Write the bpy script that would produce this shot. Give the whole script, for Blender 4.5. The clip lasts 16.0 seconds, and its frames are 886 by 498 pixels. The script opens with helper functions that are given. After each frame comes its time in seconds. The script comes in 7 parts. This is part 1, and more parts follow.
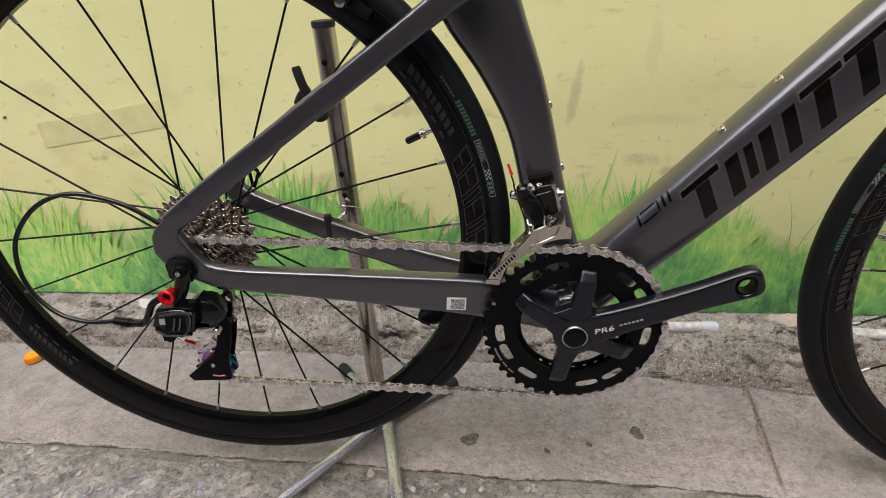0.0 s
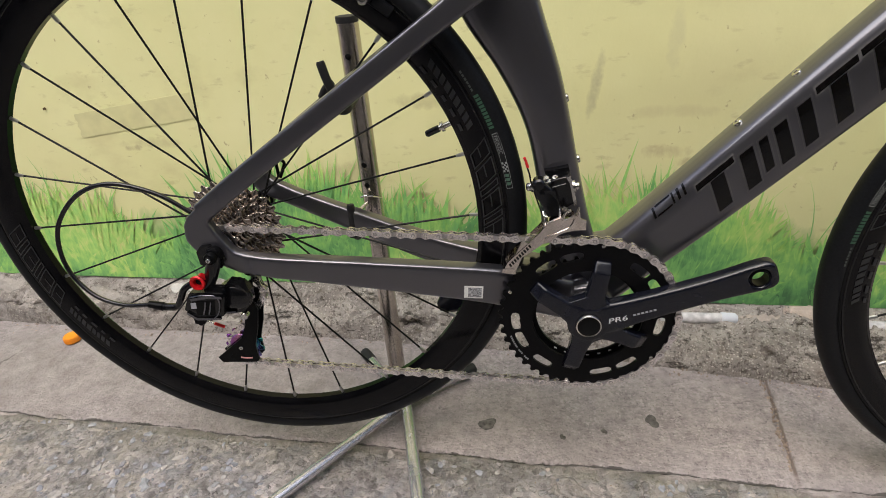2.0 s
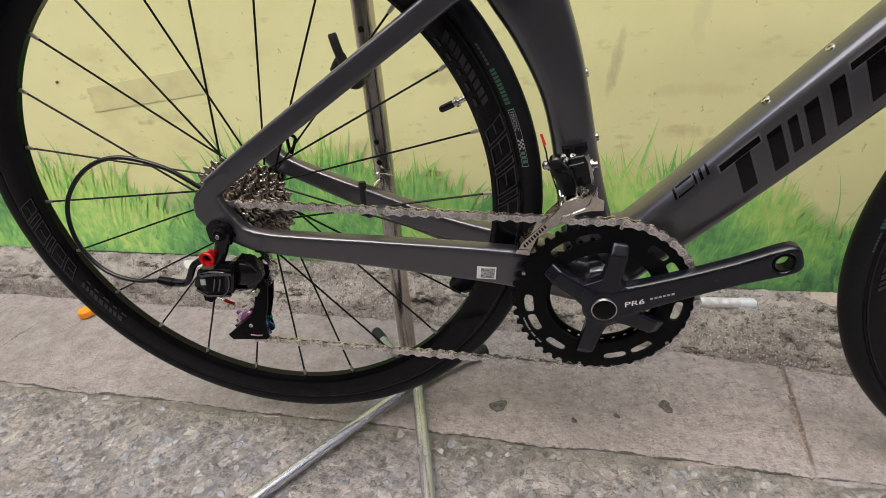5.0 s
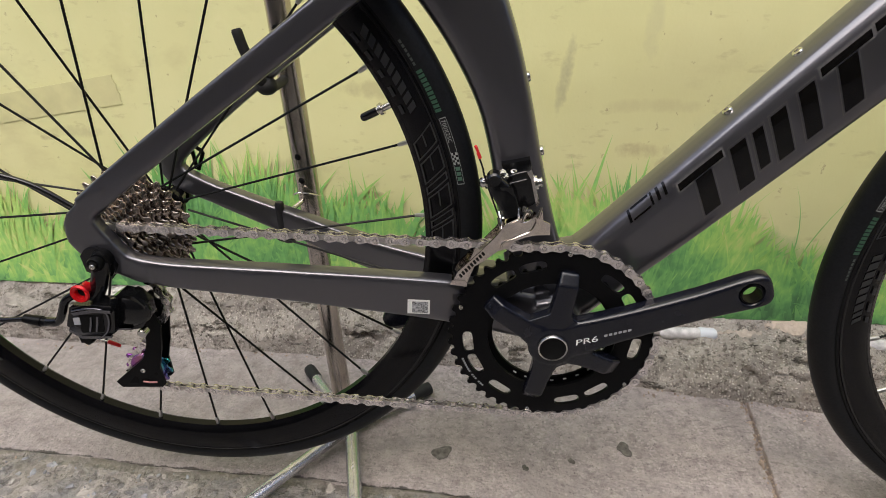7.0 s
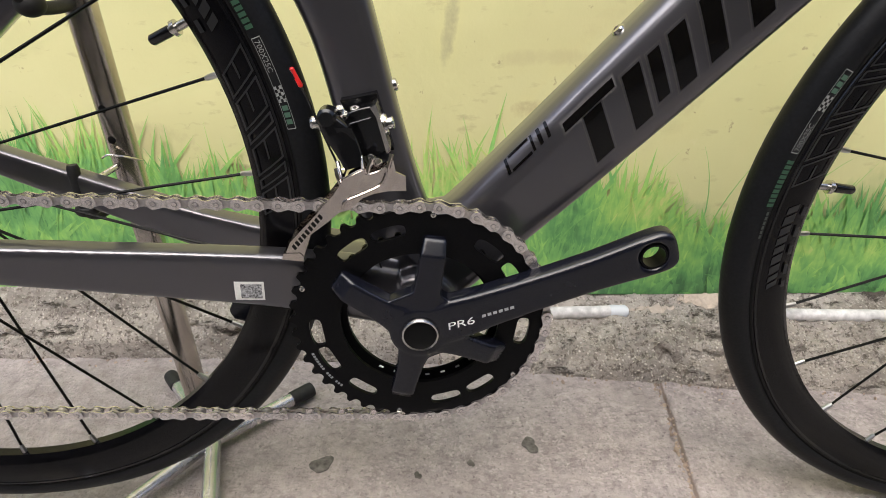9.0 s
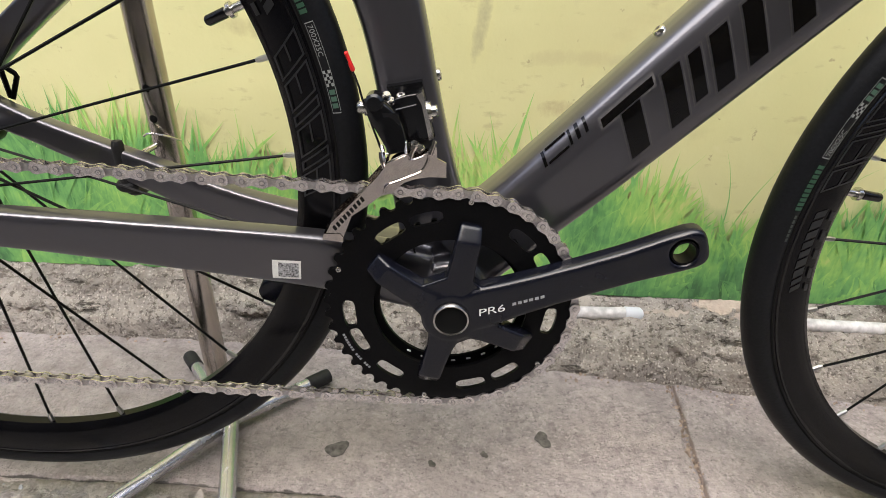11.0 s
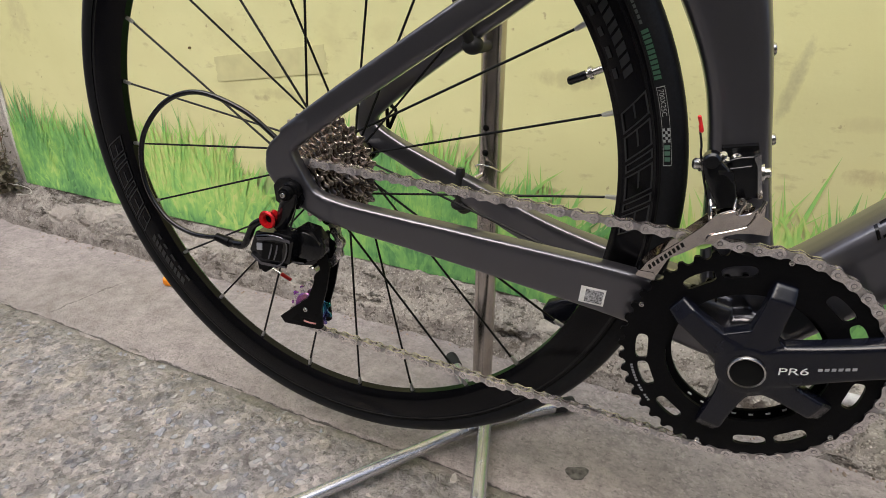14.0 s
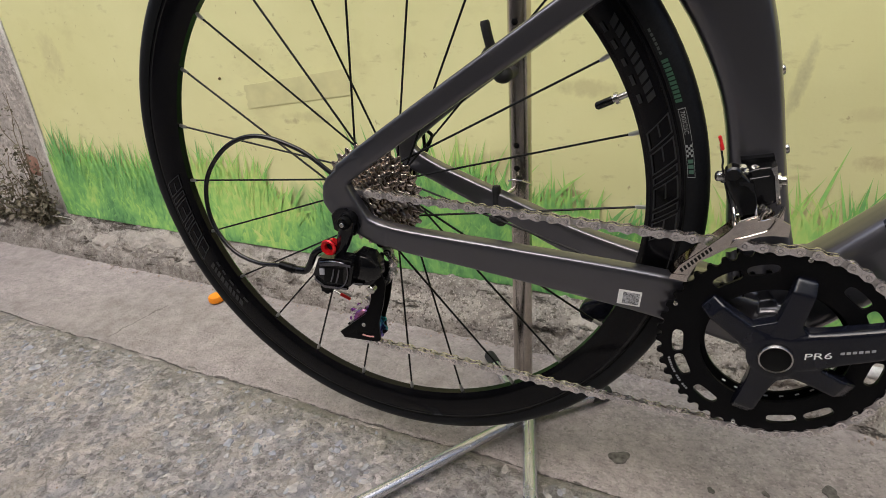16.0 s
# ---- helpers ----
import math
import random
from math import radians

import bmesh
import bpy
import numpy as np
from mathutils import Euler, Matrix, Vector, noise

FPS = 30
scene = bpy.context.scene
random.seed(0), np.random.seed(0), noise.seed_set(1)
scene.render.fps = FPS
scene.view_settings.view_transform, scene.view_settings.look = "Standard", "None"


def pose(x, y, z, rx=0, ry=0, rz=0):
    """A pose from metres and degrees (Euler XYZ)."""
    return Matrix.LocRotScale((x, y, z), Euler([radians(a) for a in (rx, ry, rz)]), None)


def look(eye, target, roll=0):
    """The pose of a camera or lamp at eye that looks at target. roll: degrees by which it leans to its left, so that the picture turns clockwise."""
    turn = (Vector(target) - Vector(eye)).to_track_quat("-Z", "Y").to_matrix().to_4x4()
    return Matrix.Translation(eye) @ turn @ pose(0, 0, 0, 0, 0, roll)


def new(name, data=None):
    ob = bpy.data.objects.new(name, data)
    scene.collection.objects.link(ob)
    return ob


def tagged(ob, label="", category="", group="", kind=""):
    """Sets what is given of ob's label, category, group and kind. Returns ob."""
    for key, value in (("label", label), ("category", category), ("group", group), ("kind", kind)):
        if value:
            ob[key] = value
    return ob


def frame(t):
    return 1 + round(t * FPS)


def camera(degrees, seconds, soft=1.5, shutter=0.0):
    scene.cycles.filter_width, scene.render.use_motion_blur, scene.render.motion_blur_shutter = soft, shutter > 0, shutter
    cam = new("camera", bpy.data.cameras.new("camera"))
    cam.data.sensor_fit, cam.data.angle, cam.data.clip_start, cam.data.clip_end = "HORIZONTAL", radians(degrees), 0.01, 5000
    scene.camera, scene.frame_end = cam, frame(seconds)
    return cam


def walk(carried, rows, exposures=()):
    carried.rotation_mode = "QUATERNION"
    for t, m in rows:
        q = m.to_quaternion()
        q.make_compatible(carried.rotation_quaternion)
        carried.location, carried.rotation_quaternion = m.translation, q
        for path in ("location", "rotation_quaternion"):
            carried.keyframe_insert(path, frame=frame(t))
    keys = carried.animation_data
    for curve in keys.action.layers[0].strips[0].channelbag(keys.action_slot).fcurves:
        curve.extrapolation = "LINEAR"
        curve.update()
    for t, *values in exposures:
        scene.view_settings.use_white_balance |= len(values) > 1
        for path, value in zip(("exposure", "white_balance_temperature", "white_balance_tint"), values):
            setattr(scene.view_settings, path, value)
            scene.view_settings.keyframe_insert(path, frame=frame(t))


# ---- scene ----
cam = camera(74.4, 16.0, soft=0.9)
PATH = [
    (0, (-0.076, -0.558, 0.644), (-0.259, 1.205, -0.284), -4.1),
    (0.5, (-0.074, -0.555, 0.644), (-0.267, 1.204, -0.289), -4.4),
    (1, (-0.072, -0.563, 0.647), (-0.283, 1.188, -0.297), -4.6),
    (1.5, (-0.07, -0.57, 0.653), (-0.306, 1.171, -0.302), -4.7),
    (2, (-0.068, -0.573, 0.654), (-0.333, 1.162, -0.304), -4.9),
    (2.5, (-0.068, -0.574, 0.656), (-0.363, 1.152, -0.309), -5.0),
    (3, (-0.066, -0.573, 0.659), (-0.377, 1.148, -0.311), -5.2),
    (3.5, (-0.065, -0.571, 0.657), (-0.39, 1.143, -0.321), -5.4),
    (4, (-0.069, -0.567, 0.656), (-0.398, 1.139, -0.334), -5.4),
    (6.5, (-0.065, -0.529, 0.618), (-0.306, 1.168, -0.414), -3.0),
    (7, (-0.049, -0.486, 0.607), (-0.229, 1.267, -0.34), -2.9),
    (7.5, (-0.019, -0.447, 0.59), (-0.115, 1.319, -0.343), -2.6),
    (8, (0.0, -0.423, 0.566), (-0.02, 1.34, -0.377), -2.1),
    (8.5, (0.008, -0.406, 0.549), (0.029, 1.347, -0.412), -1.7),
    (9, (0.009, -0.399, 0.535), (0.059, 1.346, -0.44), -1.3),
    (11.5, (-0.015, -0.414, 0.528), (0.008, 1.338, -0.437), 1.4),
    (12, (-0.015, -0.409, 0.524), (-0.004, 1.346, -0.435), 1.4),
    (12.5, (-0.017, -0.412, 0.527), (-0.014, 1.347, -0.425), 1.3),
    (13, (-0.037, -0.431, 0.534), (-0.201, 1.339, -0.383), 1.1),
    (13.5, (-0.058, -0.459, 0.544), (-0.534, 1.27, -0.343), 0.4),
    (14, (-0.079, -0.481, 0.552), (-0.746, 1.197, -0.308), -0.0),
    (14.5, (-0.086, -0.485, 0.551), (-0.803, 1.177, -0.3), -0.0),
    (15, (-0.088, -0.487, 0.555), (-0.828, 1.162, -0.301), -0.3),
    (15.5, (-0.09, -0.501, 0.573), (-0.841, 1.135, -0.298), -1.6),
    (16, (-0.095, -0.527, 0.596), (-0.797, 1.125, -0.286), -4.5),
]
walk(cam, [(t, look(eye, target, roll)) for t, eye, target, roll in PATH], exposures=[(0.0, 0.50), (6.5, 0.50), (8.0, 0.70), (9.0, 0.84), (12.5, 0.86), (13.0, 0.84), (13.5, 0.68), (14.0, 0.50), (16.0, 0.38)])

# ---- light: bright overcast sky over a lane ----
world = bpy.data.worlds.new("world")
scene.world = world
world.use_nodes = True
wn = world.node_tree
sky = wn.nodes.new("ShaderNodeTexSky")
sky.sky_type = "NISHITA"
sky.sun_disc = False
sky.sun_elevation, sky.sun_rotation = radians(58), radians(190)
sky.air_density, sky.dust_density, sky.ozone_density = 1.0, 4.0, 1.0
wn.links.new(sky.outputs[0], wn.nodes["Background"].inputs[0])
wn.nodes["Background"].inputs[1].default_value = 0.15
sun = new("sun", bpy.data.lights.new("sun", "SUN"))
sun.data.energy, sun.data.angle, sun.data.color = 2.6, radians(70), (1.0, 0.985, 0.96)
sun.matrix_world = look((0, 0, 3), (0.4, 1.8, 0))


# ---- materials ----
def mat(name, color, rough=0.5, metal=0.0, grain=0.0, grain_scale=300.0, stain=0.0, stain_scale=12.0, bump=0.0, coat=0.0, rough_var=0.0, spec=0.5):
    m = bpy.data.materials.new(name)
    m.use_nodes = True
    nt = m.node_tree
    b = nt.nodes["Principled BSDF"]
    b.inputs["Base Color"].default_value = (*color, 1)
    b.inputs["Roughness"].default_value = rough
    b.inputs["Metallic"].default_value = metal
    b.inputs["Coat Weight"].default_value = coat
    b.inputs["Specular IOR Level"].default_value = spec
    b.inputs["Coat Roughness"].default_value = 0.09
    co = nt.nodes.new("ShaderNodeTexCoord")
    col = None
    if grain or stain:
        base = nt.nodes.new("ShaderNodeRGB")
        base.outputs[0].default_value = (*color, 1)
        col = base.outputs[0]
        for amount, sc, det in ((grain, grain_scale, 3), (stain, stain_scale, 5)):
            if amount:
                n = nt.nodes.new("ShaderNodeTexNoise")
                n.inputs["Scale"].default_value = sc
                n.inputs["Detail"].default_value = det
                nt.links.new(co.outputs["Object"], n.inputs["Vector"])
                r = nt.nodes.new("ShaderNodeMapRange")
                r.inputs[1].default_value, r.inputs[2].default_value = 0.3, 0.7
                r.inputs[3].default_value, r.inputs[4].default_value = 1 - amount, 1 + amount
                nt.links.new(n.outputs[0], r.inputs[0])
                x = nt.nodes.new("ShaderNodeVectorMath")
                x.operation = "SCALE"
                nt.links.new(col, x.inputs[0])
                nt.links.new(r.outputs[0], x.inputs["Scale"])
                col = x.outputs[0]
        nt.links.new(col, b.inputs["Base Color"])
    if rough_var:
        n = nt.nodes.new("ShaderNodeTexNoise")
        n.inputs["Scale"].default_value, n.inputs["Detail"].default_value = 40, 4
        nt.links.new(co.outputs["Object"], n.inputs["Vector"])
        r = nt.nodes.new("ShaderNodeMapRange")
        r.inputs[3].default_value, r.inputs[4].default_value = max(rough - rough_var, 0.03), rough + rough_var
        nt.links.new(n.outputs[0], r.inputs[0])
        nt.links.new(r.outputs[0], b.inputs["Roughness"])
    if bump:
        n = nt.nodes.new("ShaderNodeTexNoise")
        n.inputs["Scale"].default_value, n.inputs["Detail"].default_value = grain_scale, 4
        nt.links.new(co.outputs["Object"], n.inputs["Vector"])
        bp = nt.nodes.new("ShaderNodeBump")
        bp.inputs["Strength"].default_value, bp.inputs["Distance"].default_value = bump, 0.002
        nt.links.new(n.outputs[0], bp.inputs["Height"])
        nt.links.new(bp.outputs[0], b.inputs["Normal"])
    return m


M_FRAME = mat("gunmetal_paint", (0.090, 0.0875, 0.100), 0.30, 0.75, grain=0.12, grain_scale=2500, coat=1.0, rough_var=0.05)
M_CARBON = mat("black_rim", (0.0025, 0.0024, 0.0030), 0.19, grain=0.3, grain_scale=60, rough_var=0.06, spec=0.22)
M_RUBBER = mat("tyre_rubber", (0.0060, 0.0064, 0.0076), 0.48, grain=0.25, grain_scale=400, bump=0.12, stain=0.2, rough_var=0.08, spec=0.20)
M_BLACK = mat("black_anodised", (0.0028, 0.0028, 0.0033), 0.36, 0.0, grain=0.3, grain_scale=500, rough_var=0.08, spec=0.11)
M_SATIN = mat("satin_black_paint", (0.0050, 0.0056, 0.0100), 0.25, 0.0, grain=0.2, grain_scale=900, rough_var=0.06, spec=0.5)
M_GLOSS = mat("gloss_black", (0.004, 0.004, 0.0045), 0.16, rough_var=0.05, spec=0.45)
M_STEEL = mat("polished_steel", (0.62, 0.60, 0.57), 0.22, 1.0, grain=0.12, grain_scale=300, rough_var=0.1)
M_CHAIN = mat("nickel_chain", (0.83, 0.785, 0.775), 0.24, 0.97, grain=0.2, grain_scale=400, rough_var=0.1)
# dark colour for the recess shade drawn round chain rivets
M_RIVET_SHADE = mat("rivet_ring_shade", (0.17, 0.155, 0.15), 0.5, 0.5)
# chain nickel darkened, so the lower-set inner plates look shaded
M_INNER = mat("shaded_chain_nickel", (0.52, 0.49, 0.485), 0.28, 0.95, grain=0.2, grain_scale=400, rough_var=0.1)
M_COG = mat("nickel_cogs", (0.43, 0.375, 0.335), 0.26, 1.0, grain=0.25, grain_scale=300, rough_var=0.08)
M_SPOKE = mat("black_spoke", (0.004, 0.004, 0.004), 0.4, 0.0, spec=0.15)
M_NIPPLE = mat("silver_nipple", (0.50, 0.49, 0.48), 0.35, 1.0)
M_RED = mat("red_anodised", (0.62, 0.010, 0.014), 0.26, 0.5, rough_var=0.05)
M_REDPLASTIC = mat("red_end_cap", (0.75, 0.02, 0.02), 0.35)
M_CABLE = mat("cable_housing", (0.006, 0.006, 0.007), 0.25)
M_POST = mat("chromed_post", (0.50, 0.455, 0.425), 0.25, 1.0, grain=0.10, grain_scale=60, stain=0.15, stain_scale=18, rough_var=0.06)
M_TUBE = mat("stand_steel", (0.54, 0.53, 0.545), 0.26, 0.75, grain=0.08, grain_scale=80, stain=0.06, stain_scale=25, rough_var=0.05)
M_CAP = mat("rubber_cap", (0.012, 0.012, 0.013), 0.6, grain=0.2, spec=0.4)
# lighter than the black body; its strips stand in for gloss highlights
M_LINK = mat("highlight_metal", (0.17, 0.17, 0.19), 0.16, 1.0, rough_var=0.04)
M_DECAL = mat("gloss_black_decal", (0.0030, 0.0026, 0.0025), 0.07, spec=0.36)
M_OUTLINE = mat("grey_decal_line", (0.085, 0.080, 0.082), 0.4, grain=0.2, grain_scale=700)
M_RIMGREY = mat("dark_grey_decal", (0.0145, 0.0148, 0.0165), 0.3)
M_WHITE = mat("white_print", (0.75, 0.75, 0.73), 0.5, grain=0.08)
# near-black that draws the shade in holes, gaps and grooves
M_SHADE = mat("shade_black", (0.006, 0.006, 0.006), 0.8, spec=0.1)


# ---- mesh helpers ----
def part(name, bm, material, parent=None, label="", smooth=40):
    bmesh.ops.recalc_face_normals(bm, faces=bm.faces)
    me = bpy.data.meshes.new(name)
    bm.to_mesh(me)
    bm.free()
    for p in me.polygons:
        p.use_smooth = True
    if smooth < 180:
        me.set_sharp_from_angle(angle=radians(smooth))
    if material:
        me.materials.append(material)
    ob = new(name, me)
    if parent:
        ob.parent = parent
    if label:
        ob["label"] = label
    return ob


def shared(name, me, parent, m):
    """Another object on the same mesh, at the pose m within its parent."""
    ob = new(name, me)
    ob.parent = parent
    ob.matrix_basis = m
    return ob


def loft(bm, rings, closed=False, caps=True):
    vs = [[bm.verts.new(p) for p in r] for r in rings]
    n = len(vs[0])
    for i in range(len(vs) if closed else len(vs) - 1):
        a, b = vs[i], vs[(i + 1) % len(vs)]
        for k in range(n):
            bm.faces.new((a[k], a[(k + 1) % n], b[(k + 1) % n], b[k]))
    if caps and not closed:
        bm.faces.new(vs[0])
        bm.faces.new(list(reversed(vs[-1])))
    return bm


def tube(bm, pts, radii, n=12, closed=False, squash=1.0):
    pts = [Vector(p) for p in pts]
    if not hasattr(radii, "__len__"):
        radii = [radii] * len(pts)
    rings, up = [], None
    for i, p in enumerate(pts):
        a = pts[i - 1] if i or closed else p
        b = pts[(i + 1) % len(pts)] if i + 1 < len(pts) or closed else p
        d = (b - a).normalized()
        if up is None:
            up = d.orthogonal().normalized()
        up = (up - d * up.dot(d)).normalized()
        s = d.cross(up)
        rings.append([p + radii[i] * (math.cos(2 * math.pi * k / n) * up + squash * math.sin(2 * math.pi * k / n) * s) for k in range(n)])
    return loft(bm, rings, closed)


def smooth_path(pts, steps=8):
    """Catmull-Rom through the points."""
    pts = [Vector(p) for p in pts]
    q = [2 * pts[0] - pts[1]] + pts + [2 * pts[-1] - pts[-2]]
    out = []
    for i in range(1, len(q) - 2):
        a, b, c, d = q[i - 1:i + 3]
        for k in range(steps):
            t = k / steps
            out.append(0.5 * (2 * b + (c - a) * t + (2 * a - 5 * b + 4 * c - d) * t * t + (3 * b - a - 3 * c + d) * t ** 3))
    return out + [pts[-1]]


def lathe(bm, profile, n=64, closed=True, centre=(0, 0, 0)):
    """Turns (radius, y) points round the y axis; closed: the profile is a closed loop."""
    c = Vector(centre)
    rings = []
    for k in range(n):
        a = 2 * math.pi * k / n
        rings.append([c + Vector((r * math.cos(a), y, r * math.sin(a))) for r, y in profile])
    vs = [[bm.verts.new(p) for p in r] for r in rings]
    m = len(profile)
    for k in range(n):
        a, b = vs[k], vs[(k + 1) % n]
        for i in range(m if closed else m - 1):
            bm.faces.new((a[i], a[(i + 1) % m], b[(i + 1) % m], b[i]))
    if not closed:
        for i in (0, m - 1):
            if profile[i][0] > 1e-6:
                bm.faces.new([v[i] for v in vs])
    return bm


def disc(bm, r, y0, y1, centre=(0, 0, 0), n=24, chamfer=0.0):
    """A short solid cylinder along y, with softened rims."""
    c = chamfer
    prof = [(r - c, y0), (r, y0 + c * (1 if y1 > y0 else -1)), (r, y1 - c * (1 if y1 > y0 else -1)), (r - c, y1)] if c else [(r, y0), (r, y1)]
    return lathe(bm, prof, n, False, centre)


def prism(bm, poly, y0, y1):
    """A plate: the outline (x, z) from y0 to y1."""
    a = [bm.verts.new((x, y0, z)) for x, z in poly]
    b = [bm.verts.new((x, y1, z)) for x, z in poly]
    n = len(poly)
    bm.faces.new(a)
    bm.faces.new(list(reversed(b)))
    for k in range(n):
        bm.faces.new((a[k], b[k], b[(k + 1) % n], a[(k + 1) % n]))
    return bm


def bevel(bm, w, seg=2, angle=30):
    es = [e for e in bm.edges if len(e.link_faces) == 2 and e.calc_face_angle(0) > radians(angle)]
    bmesh.ops.bevel(bm, geom=es, offset=w, segments=seg, profile=0.5, affect="EDGES", clamp_overlap=True)
    return bm


def box(bm, c, s, rot=None):
    m = Matrix.Translation(c) @ (rot or Matrix.Identity(4)) @ Matrix.Diagonal((*s, 1))
    bmesh.ops.create_cube(bm, size=1, matrix=m)
    return bm


def thing(name, place=(0, 0, 0), **tags):
    ob = new(name)
    ob.location = place
    ob.empty_display_size = 0.05
    return tagged(ob, **tags)


# ---- the plan: the bicycle stands in the plane y = 0, the lane's wall behind it ----
def wall_y(x):
    return 0.325 - 0.055 * x


def foot_y(x):
    return float(np.interp(x, [-3, -1.63, -1.13, -0.3, 0.03, 0.22, 0.39, 0.6, 3], [0.44, 0.352, 0.317, 0.262, 0.229, 0.190, 0.160, 0.135, 0.0]))


HUB = Vector((-0.3845, 0, 0.3770))
BB = Vector((0.001, 0, 0.281))
FRONT = Vector((0.5682, -0.018, 0.3175))


# ---- ground, kerb and walls ----
def concrete(name, light, dark, speck, scale=1.0, rough=0.85, bump=0.7, region=False, deep=0.006, crumb=0.4, crumb_scale=210):
    """Worn concrete: blotches, fine grit, pale and dark specks; region: coarse broken stones show where the lane's outer slab lies."""
    m = bpy.data.materials.new(name)
    m.use_nodes = True
    nt = m.node_tree
    L = nt.links.new
    b = nt.nodes["Principled BSDF"]
    b.inputs["Roughness"].default_value = rough
    co = nt.nodes.new("ShaderNodeTexCoord")

    def noise_node(sc, det, ro=0.6, vec=None):
        n = nt.nodes.new("ShaderNodeTexNoise")
        n.inputs["Scale"].default_value, n.inputs["Detail"].default_value, n.inputs["Roughness"].default_value = sc * scale, det, ro
        L(vec or co.outputs["Object"], n.inputs["Vector"])
        return n.outputs[0]

    def ramp(v, a, bb, lo=0.0, hi=1.0):
        r = nt.nodes.new("ShaderNodeMapRange")
        r.inputs[1].default_value, r.inputs[2].default_value, r.inputs[3].default_value, r.inputs[4].default_value = a, bb, lo, hi
        L(v, r.inputs[0])
        return r.outputs[0]

    def mix(f, a, c, mode="MIX"):
        x = nt.nodes.new("ShaderNodeMix")
        x.data_type, x.blend_type = "RGBA", mode
        for val, i in ((f, 0), (a, 6), (c, 7)):
            if hasattr(val, "is_linked"):
                L(val, x.inputs[i])
            else:
                x.inputs[i].default_value = val if i == 0 else (*val, 1)
        return x.outputs[2]

    def math_node(op, a, c):
        x = nt.nodes.new("ShaderNodeMath")
        x.operation = op
        for i, v in enumerate((a, c)):
            if hasattr(v, "is_linked"):
                L(v, x.inputs[i])
            else:
                x.inputs[i].default_value = v
        return x.outputs[0]

    blot = noise_node(5, 6, 0.65)
    fine = noise_node(70, 5, 0.7)
    col = mix(ramp(blot, 0.36, 0.64), dark, light)
    col = mix(ramp(fine, 0.46, 0.66, 0.0, 0.75), col, tuple(0.45 * v for v in light))
    mid = noise_node(28, 6, 0.72)
    col = mix(ramp(mid, 0.50, 0.64, 0.0, 0.35), col, tuple(1.2 * v for v in light))
    col = mix(ramp(mid, 0.34, 0.44, 0.38, 0.0), col, tuple(0.6 * v for v in dark))
    brush = nt.nodes.new("ShaderNodeMapping")
    brush.inputs["Rotation"].default_value = (0, 0, -0.12)
    brush.inputs["Scale"].default_value = (0.35, 1.0, 1.0)
    L(co.outputs["Object"], brush.inputs[0])
    streak = noise_node(110, 5, 0.7, brush.outputs[0])
    col = mix(ramp(streak, 0.37, 0.42, 0.5, 0.0), col, tuple(0.55 * v for v in dark))
    col = mix(ramp(streak, 0.58, 0.66, 0.0, 0.25), col, tuple(1.25 * v for v in light))
    col = mix(ramp(noise_node(170, 4, 0.65), 0.345, 0.385, 0.7, 0.0), col, tuple(0.42 * v for v in dark))
    vor = nt.nodes.new("ShaderNodeTexVoronoi")
    vor.inputs["Scale"].default_value = 160 * scale
    L(co.outputs["Object"], vor.inputs["Vector"])
    sp = ramp(vor.outputs["Distance"], 0.22, 0.34, 1, 0)
    pick = ramp(noise_node(45, 2), 0.52, 0.62)
    col = mix(math_node("MULTIPLY", sp, math_node("MULTIPLY", pick, 0.55)), col, speck)
    # angular crumbs, each a little lighter or darker than its neighbours
    cw = nt.nodes.new("ShaderNodeVectorMath")
    cw.operation = "MULTIPLY_ADD"
    cn = nt.nodes.new("ShaderNodeTexNoise")
    cn.inputs["Scale"].default_value, cn.inputs["Detail"].default_value = 90 * scale, 3
    L(co.outputs["Object"], cn.inputs["Vector"])
    L(cn.outputs["Color"], cw.inputs[0])
    cw.inputs[1].default_value = (0.008, 0.008, 0.008)
    L(co.outputs["Object"], cw.inputs[2])
    cv = nt.nodes.new("ShaderNodeTexVoronoi")
    cv.inputs["Scale"].default_value = crumb_scale * scale
    L(cw.outputs[0], cv.inputs["Vector"])
    ch = nt.nodes.new("ShaderNodeSeparateColor")
    L(cv.outputs["Color"], ch.inputs[0])
    shown = ramp(noise_node(16, 4), 0.40, 0.58, 0.25, 1.0)
    pale = math_node("MULTIPLY", ramp(ch.outputs[0], 0.72, 0.80, 0.0, crumb), shown)
    deepc = math_node("MULTIPLY", ramp(ch.outputs[1], 0.78, 0.86, 0.0, crumb), shown)
    col = mix(pale, col, tuple(1.45 * v for v in light))
    col = mix(deepc, col, tuple(0.34 * v for v in light))
    height = math_node("ADD", math_node("ADD", math_node("MULTIPLY", fine, 0.6), math_node("MULTIPLY", mid, 0.9)), math_node("ADD", math_node("MULTIPLY", noise_node(220, 4), 0.35), math_node("MULTIPLY", ch.outputs[0], 0.5 * crumb)))
    if region:
        sep = nt.nodes.new("ShaderNodeSeparateXYZ")
        L(co.outputs["Object"], sep.inputs[0])
        edge = math_node("ADD", math_node("ADD", sep.outputs[1], math_node("MULTIPLY", sep.outputs[0], 0.075)), math_node("MULTIPLY", ramp(blot, 0.3, 0.7, -0.5, 0.5), 0.025))
        outer = ramp(edge, -0.020, -0.004, 1, 0)
        # broad brownish stains on the inner slab, with a steady darkening towards -x
        slab_dark = math_node("ADD", ramp(noise_node(2.2, 5, 0.6), 0.42, 0.62, 0.0, 0.55), ramp(sep.outputs[0], -1.1, -0.35, 0.30, 0.0))
